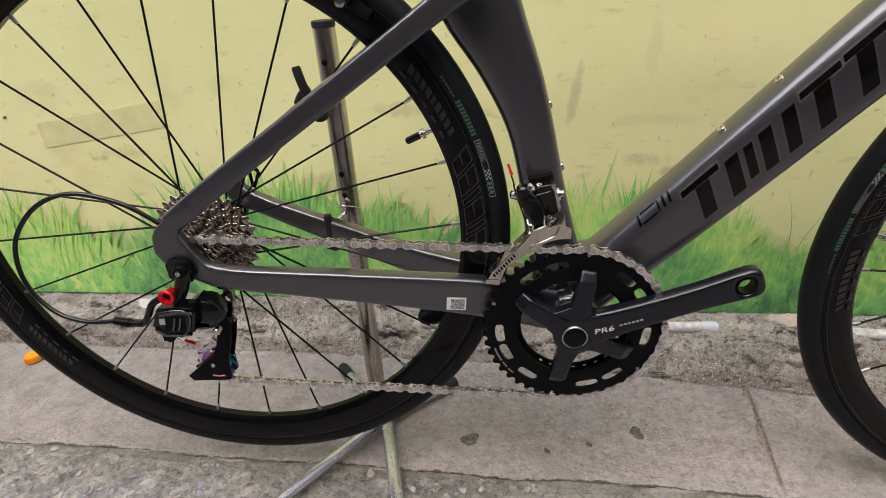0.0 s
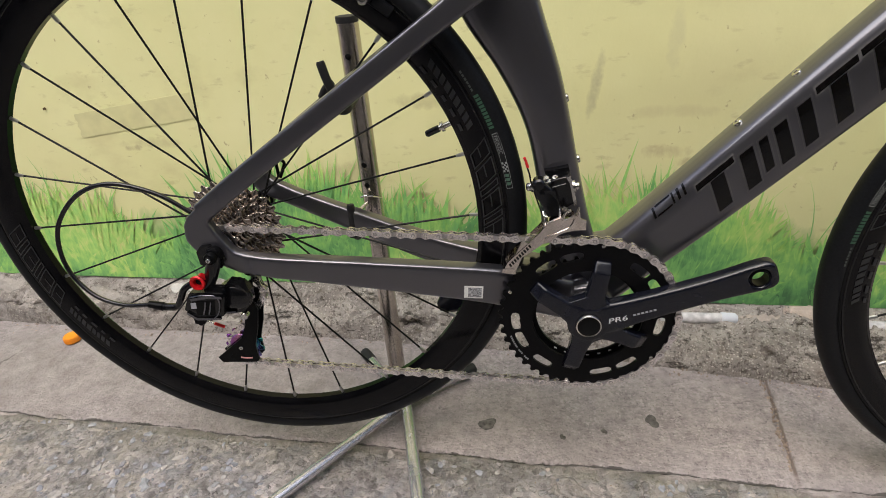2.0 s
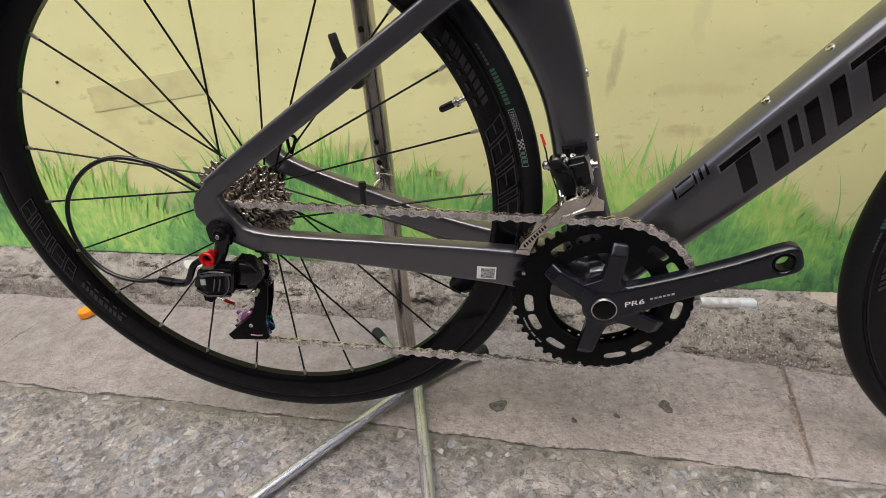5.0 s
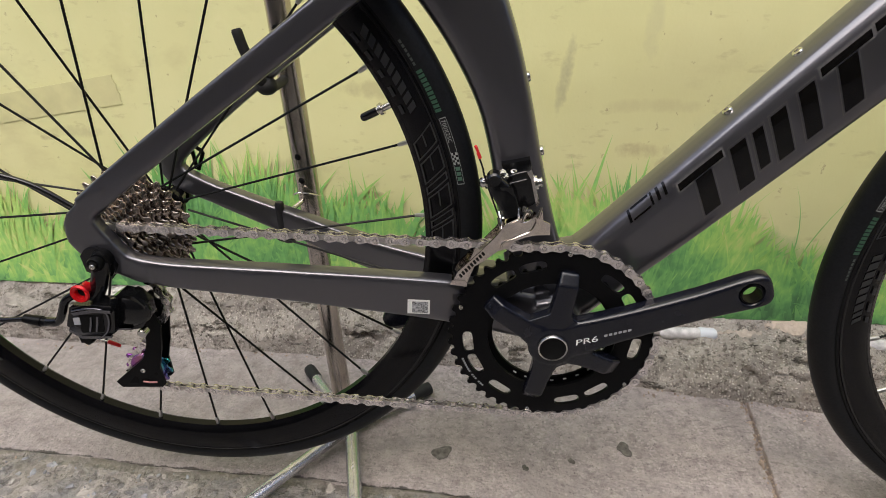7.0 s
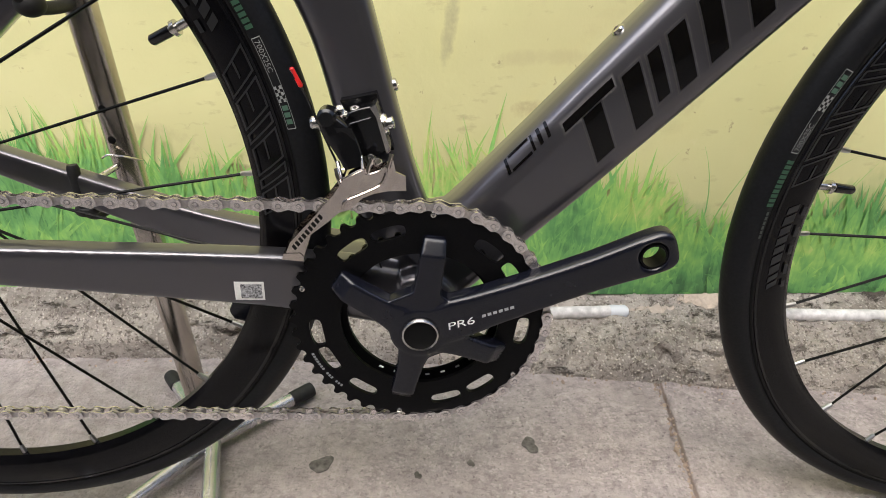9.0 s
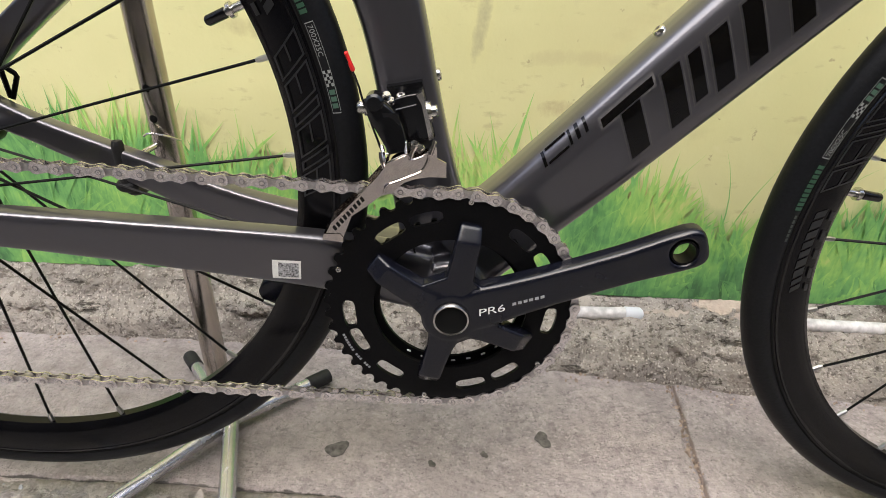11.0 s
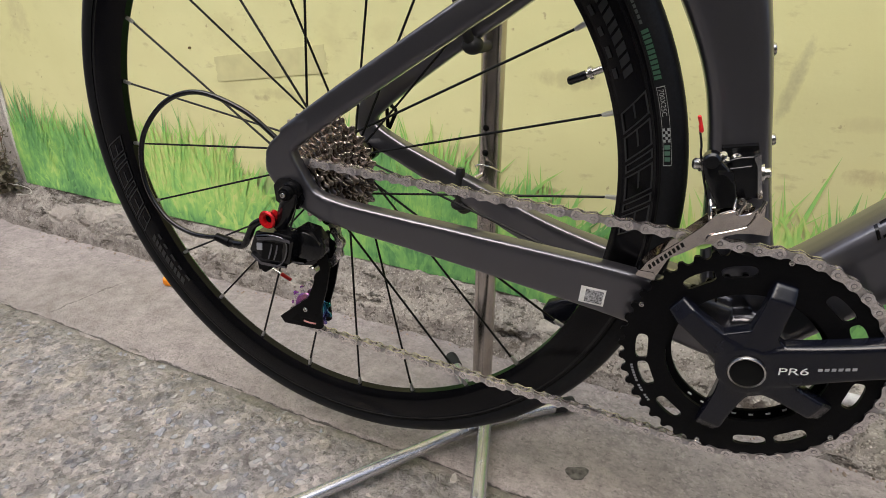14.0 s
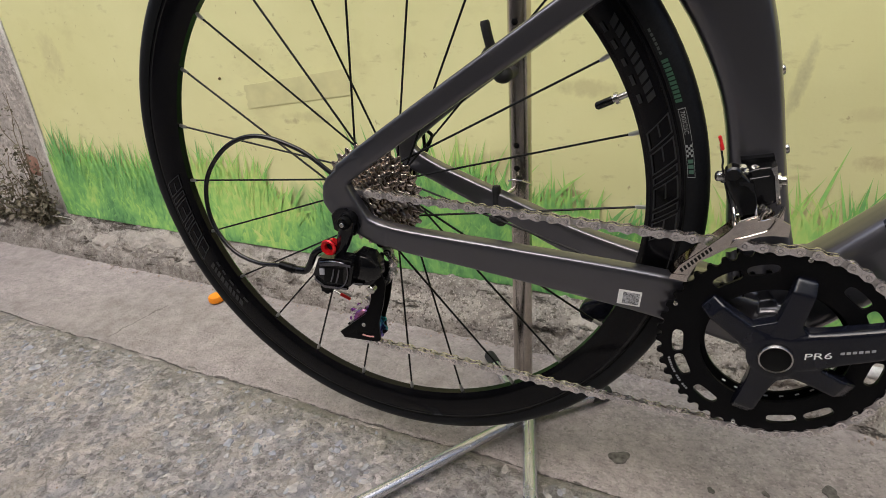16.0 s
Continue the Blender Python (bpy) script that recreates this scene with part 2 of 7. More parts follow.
        col = mix(slab_dark, col, mix(ramp(mid, 0.4, 0.6), (0.215, 0.188, 0.175), (0.315, 0.28, 0.265)))
        warp = nt.nodes.new("ShaderNodeVectorMath")
        warp.operation = "MULTIPLY_ADD"
        nz = nt.nodes.new("ShaderNodeTexNoise")
        nz.inputs["Scale"].default_value = 28
        L(co.outputs["Object"], nz.inputs["Vector"])
        L(nz.outputs["Color"], warp.inputs[0])
        warp.inputs[1].default_value = (0.03, 0.03, 0.03)
        L(co.outputs["Object"], warp.inputs[2])
        st = nt.nodes.new("ShaderNodeTexVoronoi")
        st.inputs["Scale"].default_value = 34
        L(warp.outputs[0], st.inputs["Vector"])
        hue = nt.nodes.new("ShaderNodeSeparateColor")
        L(st.outputs["Color"], hue.inputs[0])
        stone = ramp(st.outputs["Distance"], 0.37, 0.42, 1, 0)
        some = ramp(hue.outputs[0], 0.40, 0.43)
        big = ramp(noise_node(3.2, 3), 0.36, 0.5)
        show = math_node("MULTIPLY", math_node("MULTIPLY", stone, some), math_node("MULTIPLY", outer, big))
        scol = mix(hue.outputs[1], (0.235, 0.232, 0.262), (0.47, 0.425, 0.395))
        col = mix(math_node("MULTIPLY", outer, 0.62), col, (0.52, 0.47, 0.455))
        col = mix(math_node("MULTIPLY", show, 0.80), col, scol)
        # second, smaller bared chips, some slate, some tan, each rimmed dark as crevice shade
        ct = nt.nodes.new("ShaderNodeTexVoronoi")
        ct.inputs["Scale"].default_value = 74
        L(warp.outputs[0], ct.inputs["Vector"])
        chue = nt.nodes.new("ShaderNodeSeparateColor")
        L(ct.outputs["Color"], chue.inputs[0])
        cmask = math_node("MULTIPLY", math_node("MULTIPLY", outer, ramp(chue.outputs[0], 0.50, 0.53)), ramp(noise_node(7, 3), 0.40, 0.52, 0.25, 1.0))
        col = mix(math_node("MULTIPLY", cmask, ramp(ct.outputs["Distance"], 0.42, 0.50, 0.7, 0)), col, (0.14, 0.127, 0.117))
        chips = math_node("MULTIPLY", cmask, ramp(ct.outputs["Distance"], 0.33, 0.38, 1, 0))
        col = mix(math_node("MULTIPLY", chips, 0.85), col, mix(chue.outputs[1], (0.25, 0.245, 0.275), (0.54, 0.50, 0.47)))
        height = math_node("ADD", height, math_node("MULTIPLY", chips, 1.1))
        coarse = noise_node(26, 5, 0.7)
        col = mix(math_node("MULTIPLY", outer, ramp(coarse, 0.52, 0.57, 0, 0.6)), col, (0.50, 0.45, 0.405))
        col = mix(math_node("MULTIPLY", outer, ramp(coarse, 0.38, 0.43, 0.6, 0)), col, (0.20, 0.18, 0.165))
        # cell tints in place of shading on small relief: higher cells lighter
        for cells, lo_t, hi_t in ((48, 0.80, 1.22), (125, 0.66, 1.36)):
            cell = nt.nodes.new("ShaderNodeTexVoronoi")
            cell.inputs["Scale"].default_value = cells
            L(cw.outputs[0] if cells > 100 else warp.outputs[0], cell.inputs["Vector"])
            tone = nt.nodes.new("ShaderNodeSeparateColor")
            L(cell.outputs["Color"], tone.inputs[0])
            dye = nt.nodes.new("ShaderNodeVectorMath")
            dye.operation = "SCALE"
            L(col, dye.inputs[0])
            L(ramp(tone.outputs[0], 0, 1, lo_t, hi_t), dye.inputs["Scale"])
            col = mix(outer, col, dye.outputs[0])
            height = math_node("ADD", height, math_node("MULTIPLY", outer, math_node("MULTIPLY", tone.outputs[0], 1.6 if cells < 100 else 0.9)))
        # dark lows and pale highs paint relief shading into the flakes
        flake = noise_node(75, 8, 0.75)
        col = mix(math_node("MULTIPLY", outer, ramp(flake, 0.565, 0.60, 0, 0.65)), col, (0.52, 0.485, 0.45))
        col = mix(math_node("MULTIPLY", outer, ramp(flake, 0.39, 0.42, 0.75, 0)), col, (0.085, 0.076, 0.068))
        height = math_node("ADD", height, math_node("MULTIPLY", outer, math_node("ADD", math_node("MULTIPLY", coarse, 3.0), math_node("ADD", math_node("MULTIPLY", flake, 3.0), math_node("MULTIPLY", stone, 0.5)))))
        chip = noise_node(120, 6, 0.7)
        col = mix(math_node("MULTIPLY", outer, ramp(chip, 0.57, 0.61, 0, 0.55)), col, (0.56, 0.53, 0.515))
        col = mix(math_node("MULTIPLY", outer, ramp(chip, 0.37, 0.41, 0.6, 0)), col, (0.13, 0.122, 0.118))
        slate = noise_node(19, 5, 0.6)
        col = mix(math_node("MULTIPLY", outer, ramp(slate, 0.54, 0.60, 0, 0.42)), col, (0.285, 0.285, 0.315))
        worn = noise_node(11, 7, 0.66)
        col = mix(math_node("MULTIPLY", outer, ramp(worn, 0.53, 0.60, 0, 0.40)), col, (0.50, 0.435, 0.365))
        col = mix(math_node("MULTIPLY", outer, ramp(worn, 0.36, 0.44, 0.50, 0)), col, (0.19, 0.175, 0.155))
        # angular worn flakes with thin dark outlines
        fl = nt.nodes.new("ShaderNodeTexVoronoi")
        fl.feature = "DISTANCE_TO_EDGE"
        fl.inputs["Scale"].default_value = 30
        L(warp.outputs[0], fl.inputs["Vector"])
        rim_line = ramp(fl.outputs["Distance"], 0.015, 0.05, 1, 0)
        part_of = math_node("MULTIPLY", math_node("MULTIPLY", rim_line, outer), ramp(noise_node(9, 5), 0.52, 0.62, 0, 0.55))
        col = mix(part_of, col, (0.20, 0.18, 0.17))
        height = math_node("SUBTRACT", height, math_node("MULTIPLY", part_of, 1.2))
        # thin dark dirt in the slab joints, mossy stains beside them
        def sine(freq, phase, amp):
            return math_node("MULTIPLY", math_node("SINE", math_node("ADD", math_node("MULTIPLY", sep.outputs[0], freq), phase), 0), amp)

        wig = math_node("ADD", sine(17, 0, 0.002), sine(41, 1, 0.001))
        line = math_node("ABSOLUTE", math_node("SUBTRACT", math_node("ADD", math_node("ADD", sep.outputs[1], math_node("MULTIPLY", sep.outputs[0], 0.075)), 0.004), wig), 0)
        wide = math_node("ADD", line, ramp(mid, 0.35, 0.65, 0.0016, -0.0022))
        col = mix(ramp(wide, 0.0002, 0.0014, 0.85, 0), col, (0.035, 0.032, 0.026))
        cross = math_node("ABSOLUTE", math_node("SUBTRACT", math_node("SUBTRACT", sep.outputs[0], math_node("MULTIPLY", sep.outputs[1], 0.14)), 0.284), 0)
        past = ramp(sep.outputs[1], -0.03, 0.0)
        col = mix(math_node("MULTIPLY", ramp(math_node("ADD", cross, ramp(mid, 0.35, 0.65, 0.001, -0.001)), 0.0008, 0.0030, 0.8, 0), past), col, (0.13, 0.092, 0.074))
        # hair crack that branches off the joint
        crk = math_node("ABSOLUTE", math_node("SUBTRACT", math_node("ADD", sep.outputs[0], math_node("MULTIPLY", ramp(coarse, 0.3, 0.7, -0.5, 0.5), 0.014)), math_node("ADD", math_node("MULTIPLY", sep.outputs[1], 0.26), -1.091)), 0)
        inn = math_node("MULTIPLY", ramp(sep.outputs[1], 0.088, 0.095), ramp(sep.outputs[1], 0.20, 0.24, 1, 0))
        col = mix(math_node("MULTIPLY", ramp(crk, 0.0006, 0.0024, 0.7, 0), inn), col, (0.07, 0.062, 0.05))
        dj = math_node("ABSOLUTE", math_node("ADD", edge, 0.03), 0)
        col = mix(math_node("MULTIPLY", math_node("MULTIPLY", ramp(dj, 0.0, 0.06, 0.6, 0), outer), ramp(blot, 0.42, 0.6, 1, 0)), col, (0.12, 0.112, 0.082))
    L(col, b.inputs["Base Color"])
    bp = nt.nodes.new("ShaderNodeBump")
    bp.inputs["Strength"].default_value, bp.inputs["Distance"].default_value = bump, deep
    L(height, bp.inputs["Height"])
    L(bp.outputs[0], b.inputs["Normal"])
    return m


M_GROUND = concrete("lane_concrete", (0.428, 0.374, 0.370), (0.303, 0.261, 0.258), (0.53, 0.48, 0.45), region=True, crumb=0.30, crumb_scale=300, deep=0.011)

def kerb_mortar():
    """Old mortar with bare aggregate: broad pale and brown areas, cream grains, dark pits, thin skins of smooth render."""
    m = bpy.data.materials.new("rough_mortar")
    m.use_nodes = True
    nt = m.node_tree
    L = nt.links.new
    b = nt.nodes["Principled BSDF"]
    b.inputs["Roughness"].default_value = 0.88
    b.inputs["Specular IOR Level"].default_value = 0.3
    co = nt.nodes.new("ShaderNodeTexCoord")
    sx = nt.nodes.new("ShaderNodeSeparateXYZ")
    L(co.outputs["Object"], sx.inputs[0])

    def nz(sc, det, ro=0.6, stretch=(1, 1, 1), colour=False):
        mp = nt.nodes.new("ShaderNodeMapping")
        mp.inputs["Scale"].default_value = stretch
        L(co.outputs["Object"], mp.inputs[0])
        n = nt.nodes.new("ShaderNodeTexNoise")
        n.inputs["Scale"].default_value, n.inputs["Detail"].default_value, n.inputs["Roughness"].default_value = sc, det, ro
        L(mp.outputs[0], n.inputs["Vector"])
        return n.outputs["Color" if colour else 0]

    def ramp(v, a, c, lo=0.0, hi=1.0):
        r = nt.nodes.new("ShaderNodeMapRange")
        r.inputs[1].default_value, r.inputs[2].default_value, r.inputs[3].default_value, r.inputs[4].default_value = a, c, lo, hi
        L(v, r.inputs[0])
        return r.outputs[0]

    def op(kind, a, c=0.0):
        x = nt.nodes.new("ShaderNodeMath")
        x.operation = kind
        for i, v in enumerate((a, c)):
            if hasattr(v, "is_linked"):
                L(v, x.inputs[i])
            else:
                x.inputs[i].default_value = v
        return x.outputs[0]

    def mix(f, a, c):
        x = nt.nodes.new("ShaderNodeMix")
        x.data_type = "RGBA"
        for val, i in ((f, 0), (a, 6), (c, 7)):
            if hasattr(val, "is_linked"):
                L(val, x.inputs[i])
            else:
                x.inputs[i].default_value = val if i == 0 else (*val, 1)
        return x.outputs[2]

    broad = nz(6, 5, 0.62, (0.7, 1, 1.4))
    mid = nz(26, 7, 0.72)
    fine = nz(120, 6, 0.7)
    col = mix(ramp(broad, 0.38, 0.62), (0.30, 0.262, 0.23), (0.49, 0.437, 0.39))
    col = mix(ramp(mid, 0.52, 0.60, 0, 0.65), col, (0.57, 0.52, 0.46))
    col = mix(ramp(mid, 0.36, 0.44, 0.7, 0), col, (0.235, 0.20, 0.165))
    col = mix(ramp(sx.outputs[0], -0.95, -0.10, 0.70, 0.0), col, mix(ramp(mid, 0.4, 0.6), (0.18, 0.162, 0.148), (0.36, 0.325, 0.30)))
    # cream grains, plentiful where the mortar skin is gone
    wv = nt.nodes.new("ShaderNodeVectorMath")
    wv.operation = "MULTIPLY_ADD"
    L(nz(150, 2, colour=True), wv.inputs[0])
    wv.inputs[1].default_value = (0.004, 0.004, 0.004)
    L(co.outputs["Object"], wv.inputs[2])
    gv = nt.nodes.new("ShaderNodeTexVoronoi")
    gv.inputs["Scale"].default_value = 250
    L(wv.outputs[0], gv.inputs["Vector"])
    gc = nt.nodes.new("ShaderNodeSeparateColor")
    L(gv.outputs["Color"], gc.inputs[0])
    bare = op("MULTIPLY", ramp(nz(8, 4, 0.6), 0.40, 0.56, 0.55, 1.0), ramp(sx.outputs[0], -0.9, 0.0, 0.40, 1.0))
    core = ramp(gv.outputs["Distance"], 0.32, 0.46, 1, 0)
    grain = op("MULTIPLY", op("MULTIPLY", core, ramp(gc.outputs[0], 0.50, 0.58)), bare)
    pit = op("MULTIPLY", op("MULTIPLY", core, ramp(gc.outputs[1], 0.66, 0.74)), bare)
    col = mix(op("MULTIPLY", pit, 0.75), col, (0.17, 0.145, 0.12))
    col = mix(op("MULTIPLY", grain, 0.85), col, mix(gc.outputs[2], (0.60, 0.545, 0.47), (0.80, 0.745, 0.66)))
    # fine dark flecks and long cracks that run along the kerb
    col = mix(ramp(fine, 0.40, 0.45, 0.8, 0), col, (0.14, 0.12, 0.10))
    col = mix(ramp(nz(55, 6, 0.7, (0.6, 1, 1)), 0.36, 0.42, 0.7, 0), col, (0.12, 0.10, 0.08))
    crack = ramp(nz(30, 9, 0.76, (0.30, 1, 1.5)), 0.385, 0.415, 0.85, 0)
    col = mix(crack, col, (0.085, 0.070, 0.055))
    height = op("ADD", op("ADD", op("MULTIPLY", mid, 1.6), op("MULTIPLY", fine, 0.7)), op("SUBTRACT", op("MULTIPLY", grain, 0.35), op("ADD", op("MULTIPLY", pit, 0.3), op("MULTIPLY", crack, 0.7))))
    # smooth skins of old render: x, y, half sizes, strength, colour
    for cx, cy, rx, ry, k, cc in ((0.415, 0.287, 0.050, 0.016, 0.95, (0.60, 0.49, 0.40)), (0.325, 0.276, 0.035, 0.007, 0.9, (0.56, 0.47, 0.40)), (0.45, 0.264, 0.035, 0.012, 0.9, (0.58, 0.48, 0.40)), (-0.73, 0.345, 0.045, 0.010, 0.9, (0.66, 0.63, 0.58)), (-0.2, 0.29, 0.03, 0.012, 0.7, (0.54, 0.49, 0.43)),
                              (-1.20, 0.362, 0.10, 0.016, 0.6, (0.46, 0.415, 0.375)), (-1.36, 0.355, 0.05, 0.014, 0.6, (0.48, 0.43, 0.39)), (-0.95, 0.335, 0.09, 0.012, 0.5, (0.44, 0.40, 0.36))):
        d = op("ADD", op("POWER", op("ABSOLUTE", op("DIVIDE", op("SUBTRACT", sx.outputs[0], cx), rx)), 2.0), op("POWER", op("ABSOLUTE", op("DIVIDE", op("SUBTRACT", sx.outputs[1], cy), ry)), 2.0))
        d = op("ADD", d, op("MULTIPLY", op("SUBTRACT", mid, 0.5), 4.5))
        msk = ramp(d, 0.80, 0.92, k, 0)
        col = mix(msk, col, mix(ramp(fine, 0.35, 0.7), cc, tuple(0.82 * v for v in cc)))
        height = op("ADD", op("MULTIPLY", height, ramp(msk, 0, 1, 1, 0.35)), op("MULTIPLY", msk, 1.1))
    L(col, b.inputs["Base Color"])
    bp = nt.nodes.new("ShaderNodeBump")
    bp.inputs["Strength"].default_value, bp.inputs["Distance"].default_value = 1.0, 0.008
    L(height, bp.inputs["Height"])
    L(bp.outputs[0], b.inputs["Normal"])
    return m


M_KERB = kerb_mortar()
M_BARE = concrete("bare_wall", (0.55, 0.50, 0.455), (0.40, 0.355, 0.315), (0.60, 0.56, 0.52), scale=0.8, bump=1.0, deep=0.01, crumb=0.5)


def joint_depth(x, y):
    """Grooves between the lane's slabs, and the sunken, rough outer slab."""
    w = 0.002 * math.sin(17 * x) + 0.001 * math.sin(41 * x + 1)
    d1 = y - (-0.004 - 0.075 * x) - w
    d2 = x - (0.281 + 0.14 * y) - 0.003 * math.sin(60 * y)
    g = -0.0035 * math.exp(-(d1 / 0.0020) ** 2)
    if y > -0.05:
        g -= 0.004 * math.exp(-(d2 / 0.0032) ** 2)
    g -= 0.0012 * min(1.0, max(0.0, -d1 / 0.012))
    return g


def ground():
    xs = np.concatenate([[-60, -20, -8, -4], np.arange(-2.4, 0.26, 0.005), np.arange(0.26, 0.335, 0.0022), np.arange(0.34, 1.4, 0.008), [2, 4, 8, 20, 60]])
    ys = np.concatenate([[-60, -20, -8, -3, -1.2], np.arange(-0.75, -0.07, 0.005), np.arange(-0.07, 0.15, 0.0018), np.arange(0.15, 0.45, 0.008), [1, 3, 8, 20, 60]])
    verts = []
    for y in ys:
        for x in xs:
            z = 0.0
            if -2.4 < x < 1.4 and -0.75 < y < 0.45:
                outer = 1.0 if y < -0.004 - 0.075 * x else 0.0
                z = joint_depth(x, y) + 0.0016 * noise.noise((x * 9, y * 9, 0)) + (0.0006 + 0.0018 * outer) * noise.noise((x * 45, y * 45, 3)) + 0.0016 * outer * noise.noise((x * 105, y * 105, 6))
            verts.append((x, y, z))
    nx = len(xs)
    faces = [(j * nx + i, j * nx + i + 1, (j + 1) * nx + i + 1, (j + 1) * nx + i) for j in range(len(ys) - 1) for i in range(nx - 1)]
    me = bpy.data.meshes.new("ground")
    me.from_pydata(verts, [], faces)
    for p in me.polygons:
        p.use_smooth = True
    me.materials.append(M_GROUND)
    return tagged(new("ground", me), "worn grey concrete lane slabs with broken stones and joints", "ground", kind="structure")


GROUND = ground()


def stones():
    """Broken stones laid bare in the outer slab: the larger ones one by one, the small ones together."""
    rnd = random.Random(31)
    m = bpy.data.materials.new("broken_stone")
    m.use_nodes = True
    nt = m.node_tree
    b = nt.nodes["Principled BSDF"]
    b.inputs["Roughness"].default_value = 0.8

    def tint(seed):
        cr = nt.nodes.new("ShaderNodeValToRGB")
        stops = [(0.0, (0.225, 0.215, 0.235)), (0.25, (0.265, 0.265, 0.295)), (0.45, (0.30, 0.30, 0.315)), (0.65, (0.335, 0.31, 0.295)), (0.85, (0.375, 0.345, 0.325)), (1.0, (0.33, 0.28, 0.25))]
        while len(cr.color_ramp.elements) < len(stops):
            cr.color_ramp.elements.new(0.5)
        for e, (p, c) in zip(cr.color_ramp.elements, stops):
            e.position, e.color = p, (*c, 1)
        nt.links.new(seed, cr.inputs[0])
        return cr.outputs[0]

    info, geo = nt.nodes.new("ShaderNodeObjectInfo"), nt.nodes.new("ShaderNodeNewGeometry")
    both = nt.nodes.new("ShaderNodeMath")
    both.operation = "ADD"
    nt.links.new(info.outputs["Random"], both.inputs[0])
    nt.links.new(geo.outputs["Random Per Island"], both.inputs[1])
    fr = nt.nodes.new("ShaderNodeMath")
    fr.operation = "FRACT"
    nt.links.new(both.outputs[0], fr.inputs[0])
    co, nz = nt.nodes.new("ShaderNodeTexCoord"), nt.nodes.new("ShaderNodeTexNoise")
    nz.inputs["Scale"].default_value, nz.inputs["Detail"].default_value = 90, 8
    world_place = nt.nodes.new("ShaderNodeNewGeometry")
    nt.links.new(world_place.outputs["Position"], nz.inputs["Vector"])
    mr = nt.nodes.new("ShaderNodeMapRange")
    mr.inputs[1].default_value, mr.inputs[2].default_value, mr.inputs[3].default_value, mr.inputs[4].default_value = 0.3, 0.7, 0.62, 1.35
    nt.links.new(nz.outputs[0], mr.inputs[0])
    sc = nt.nodes.new("ShaderNodeVectorMath")
    sc.operation = "SCALE"
    nt.links.new(tint(fr.outputs[0]), sc.inputs[0])
    nt.links.new(mr.outputs[0], sc.inputs["Scale"])
    nt.links.new(sc.outputs[0], b.inputs["Base Color"])
    bp = nt.nodes.new("ShaderNodeBump")
    bp.inputs["Strength"].default_value, bp.inputs["Distance"].default_value = 0.5, 0.002
    nt.links.new(nz.outputs[0], bp.inputs["Height"])
    nt.links.new(bp.outputs[0], b.inputs["Normal"])

    def shape(seed):
        """One flat broken stone, about 1 across: top face with a worn edge."""
        r2 = random.Random(seed)
        n = r2.randint(6, 9)
        pts = []
        for k in range(n):
            a = 2 * math.pi * (k + r2.uniform(-0.3, 0.3)) / n
            q = r2.uniform(0.36, 0.56)
            pts.append((q * 1.25 * math.cos(a), q * 0.85 * math.sin(a)))
        v = [(x, y, -0.35) for x, y in pts] + [(x * 0.96, y * 0.96, 0.02 + r2.uniform(-0.02, 0.02)) for x, y in pts] + [(x * 0.72, y * 0.72, 0.075 + r2.uniform(-0.025, 0.03)) for x, y in pts] + [(0, 0, 0.085)]
        f = []
        for q in (0, 1):
            f += [(q * n + k, q * n + (k + 1) % n, (q + 1) * n + (k + 1) % n, (q + 1) * n + k) for k in range(n)]
        f += [(2 * n + k, 2 * n + (k + 1) % n, 3 * n) for k in range(n)]
        return v, f

    shapes = [shape(k) for k in range(14)]
    meshes = []
    for v, f in shapes:
        me = bpy.data.meshes.new("stone")
        me.from_pydata(v, [], f)
        me.materials.append(m)
        meshes.append(me)

    def spot_on():
        while True:
            x, y = rnd.uniform(-1.5, 0.5), rnd.uniform(-0.5, 0.11)
            d = -0.012 - 0.075 * x - y
            if d > 0 and noise.noise((x * 4, y * 4, 5)) + 0.35 * noise.noise((x * 13, y * 13, 2)) > (-0.28 if x < -0.25 else 0.10):
                return x, y

    for k in range(280):
        x, y = spot_on()
        s = rnd.choice((0.009, 0.011, 0.013, 0.016, 0.019, 0.025))
        shared("stone", meshes[k % 14], GROUND, Matrix.Translation((x, y, -0.0019)) @ Euler((rnd.gauss(0, 0.05), rnd.gauss(0, 0.05), rnd.uniform(0, 6.28))).to_matrix().to_4x4() @ Matrix.Diagonal((s, s, s * 0.55, 1)))
    verts, faces = [], []
    for k in range(4200):
        x, y = spot_on()
        s = 0.002 + 0.011 * rnd.random() ** 2
        mm = Matrix.Translation((x, y, -0.0015 + rnd.uniform(-0.0005, 0.0006))) @ Euler((rnd.gauss(0, 0.1), rnd.gauss(0, 0.1), rnd.uniform(0, 6.28))).to_matrix().to_4x4() @ Matrix.Diagonal((s, s, s, 1))
        v, f = shapes[k % 14]
        o = len(verts)
        verts += [tuple(mm @ Vector(p)) for p in v]
        faces += [tuple(o + i for i in q) for q in f]
    me = bpy.data.meshes.new("gravel")
    me.from_pydata(verts, [], faces)
    me.materials.append(m)
    ob = new("gravel", me)
    ob.parent = GROUND
    ob["kind"] = "stuff"


stones()


def edge_z(x):
    """Height of the mural's lower edge over the kerb."""
    return float(np.interp(x, [-1.6, -1.0, -0.8, -0.38, -0.2, 0.1, 0.3, 0.6], [0.089, 0.080, 0.080, 0.078, 0.070, 0.060, 0.057, 0.057]))


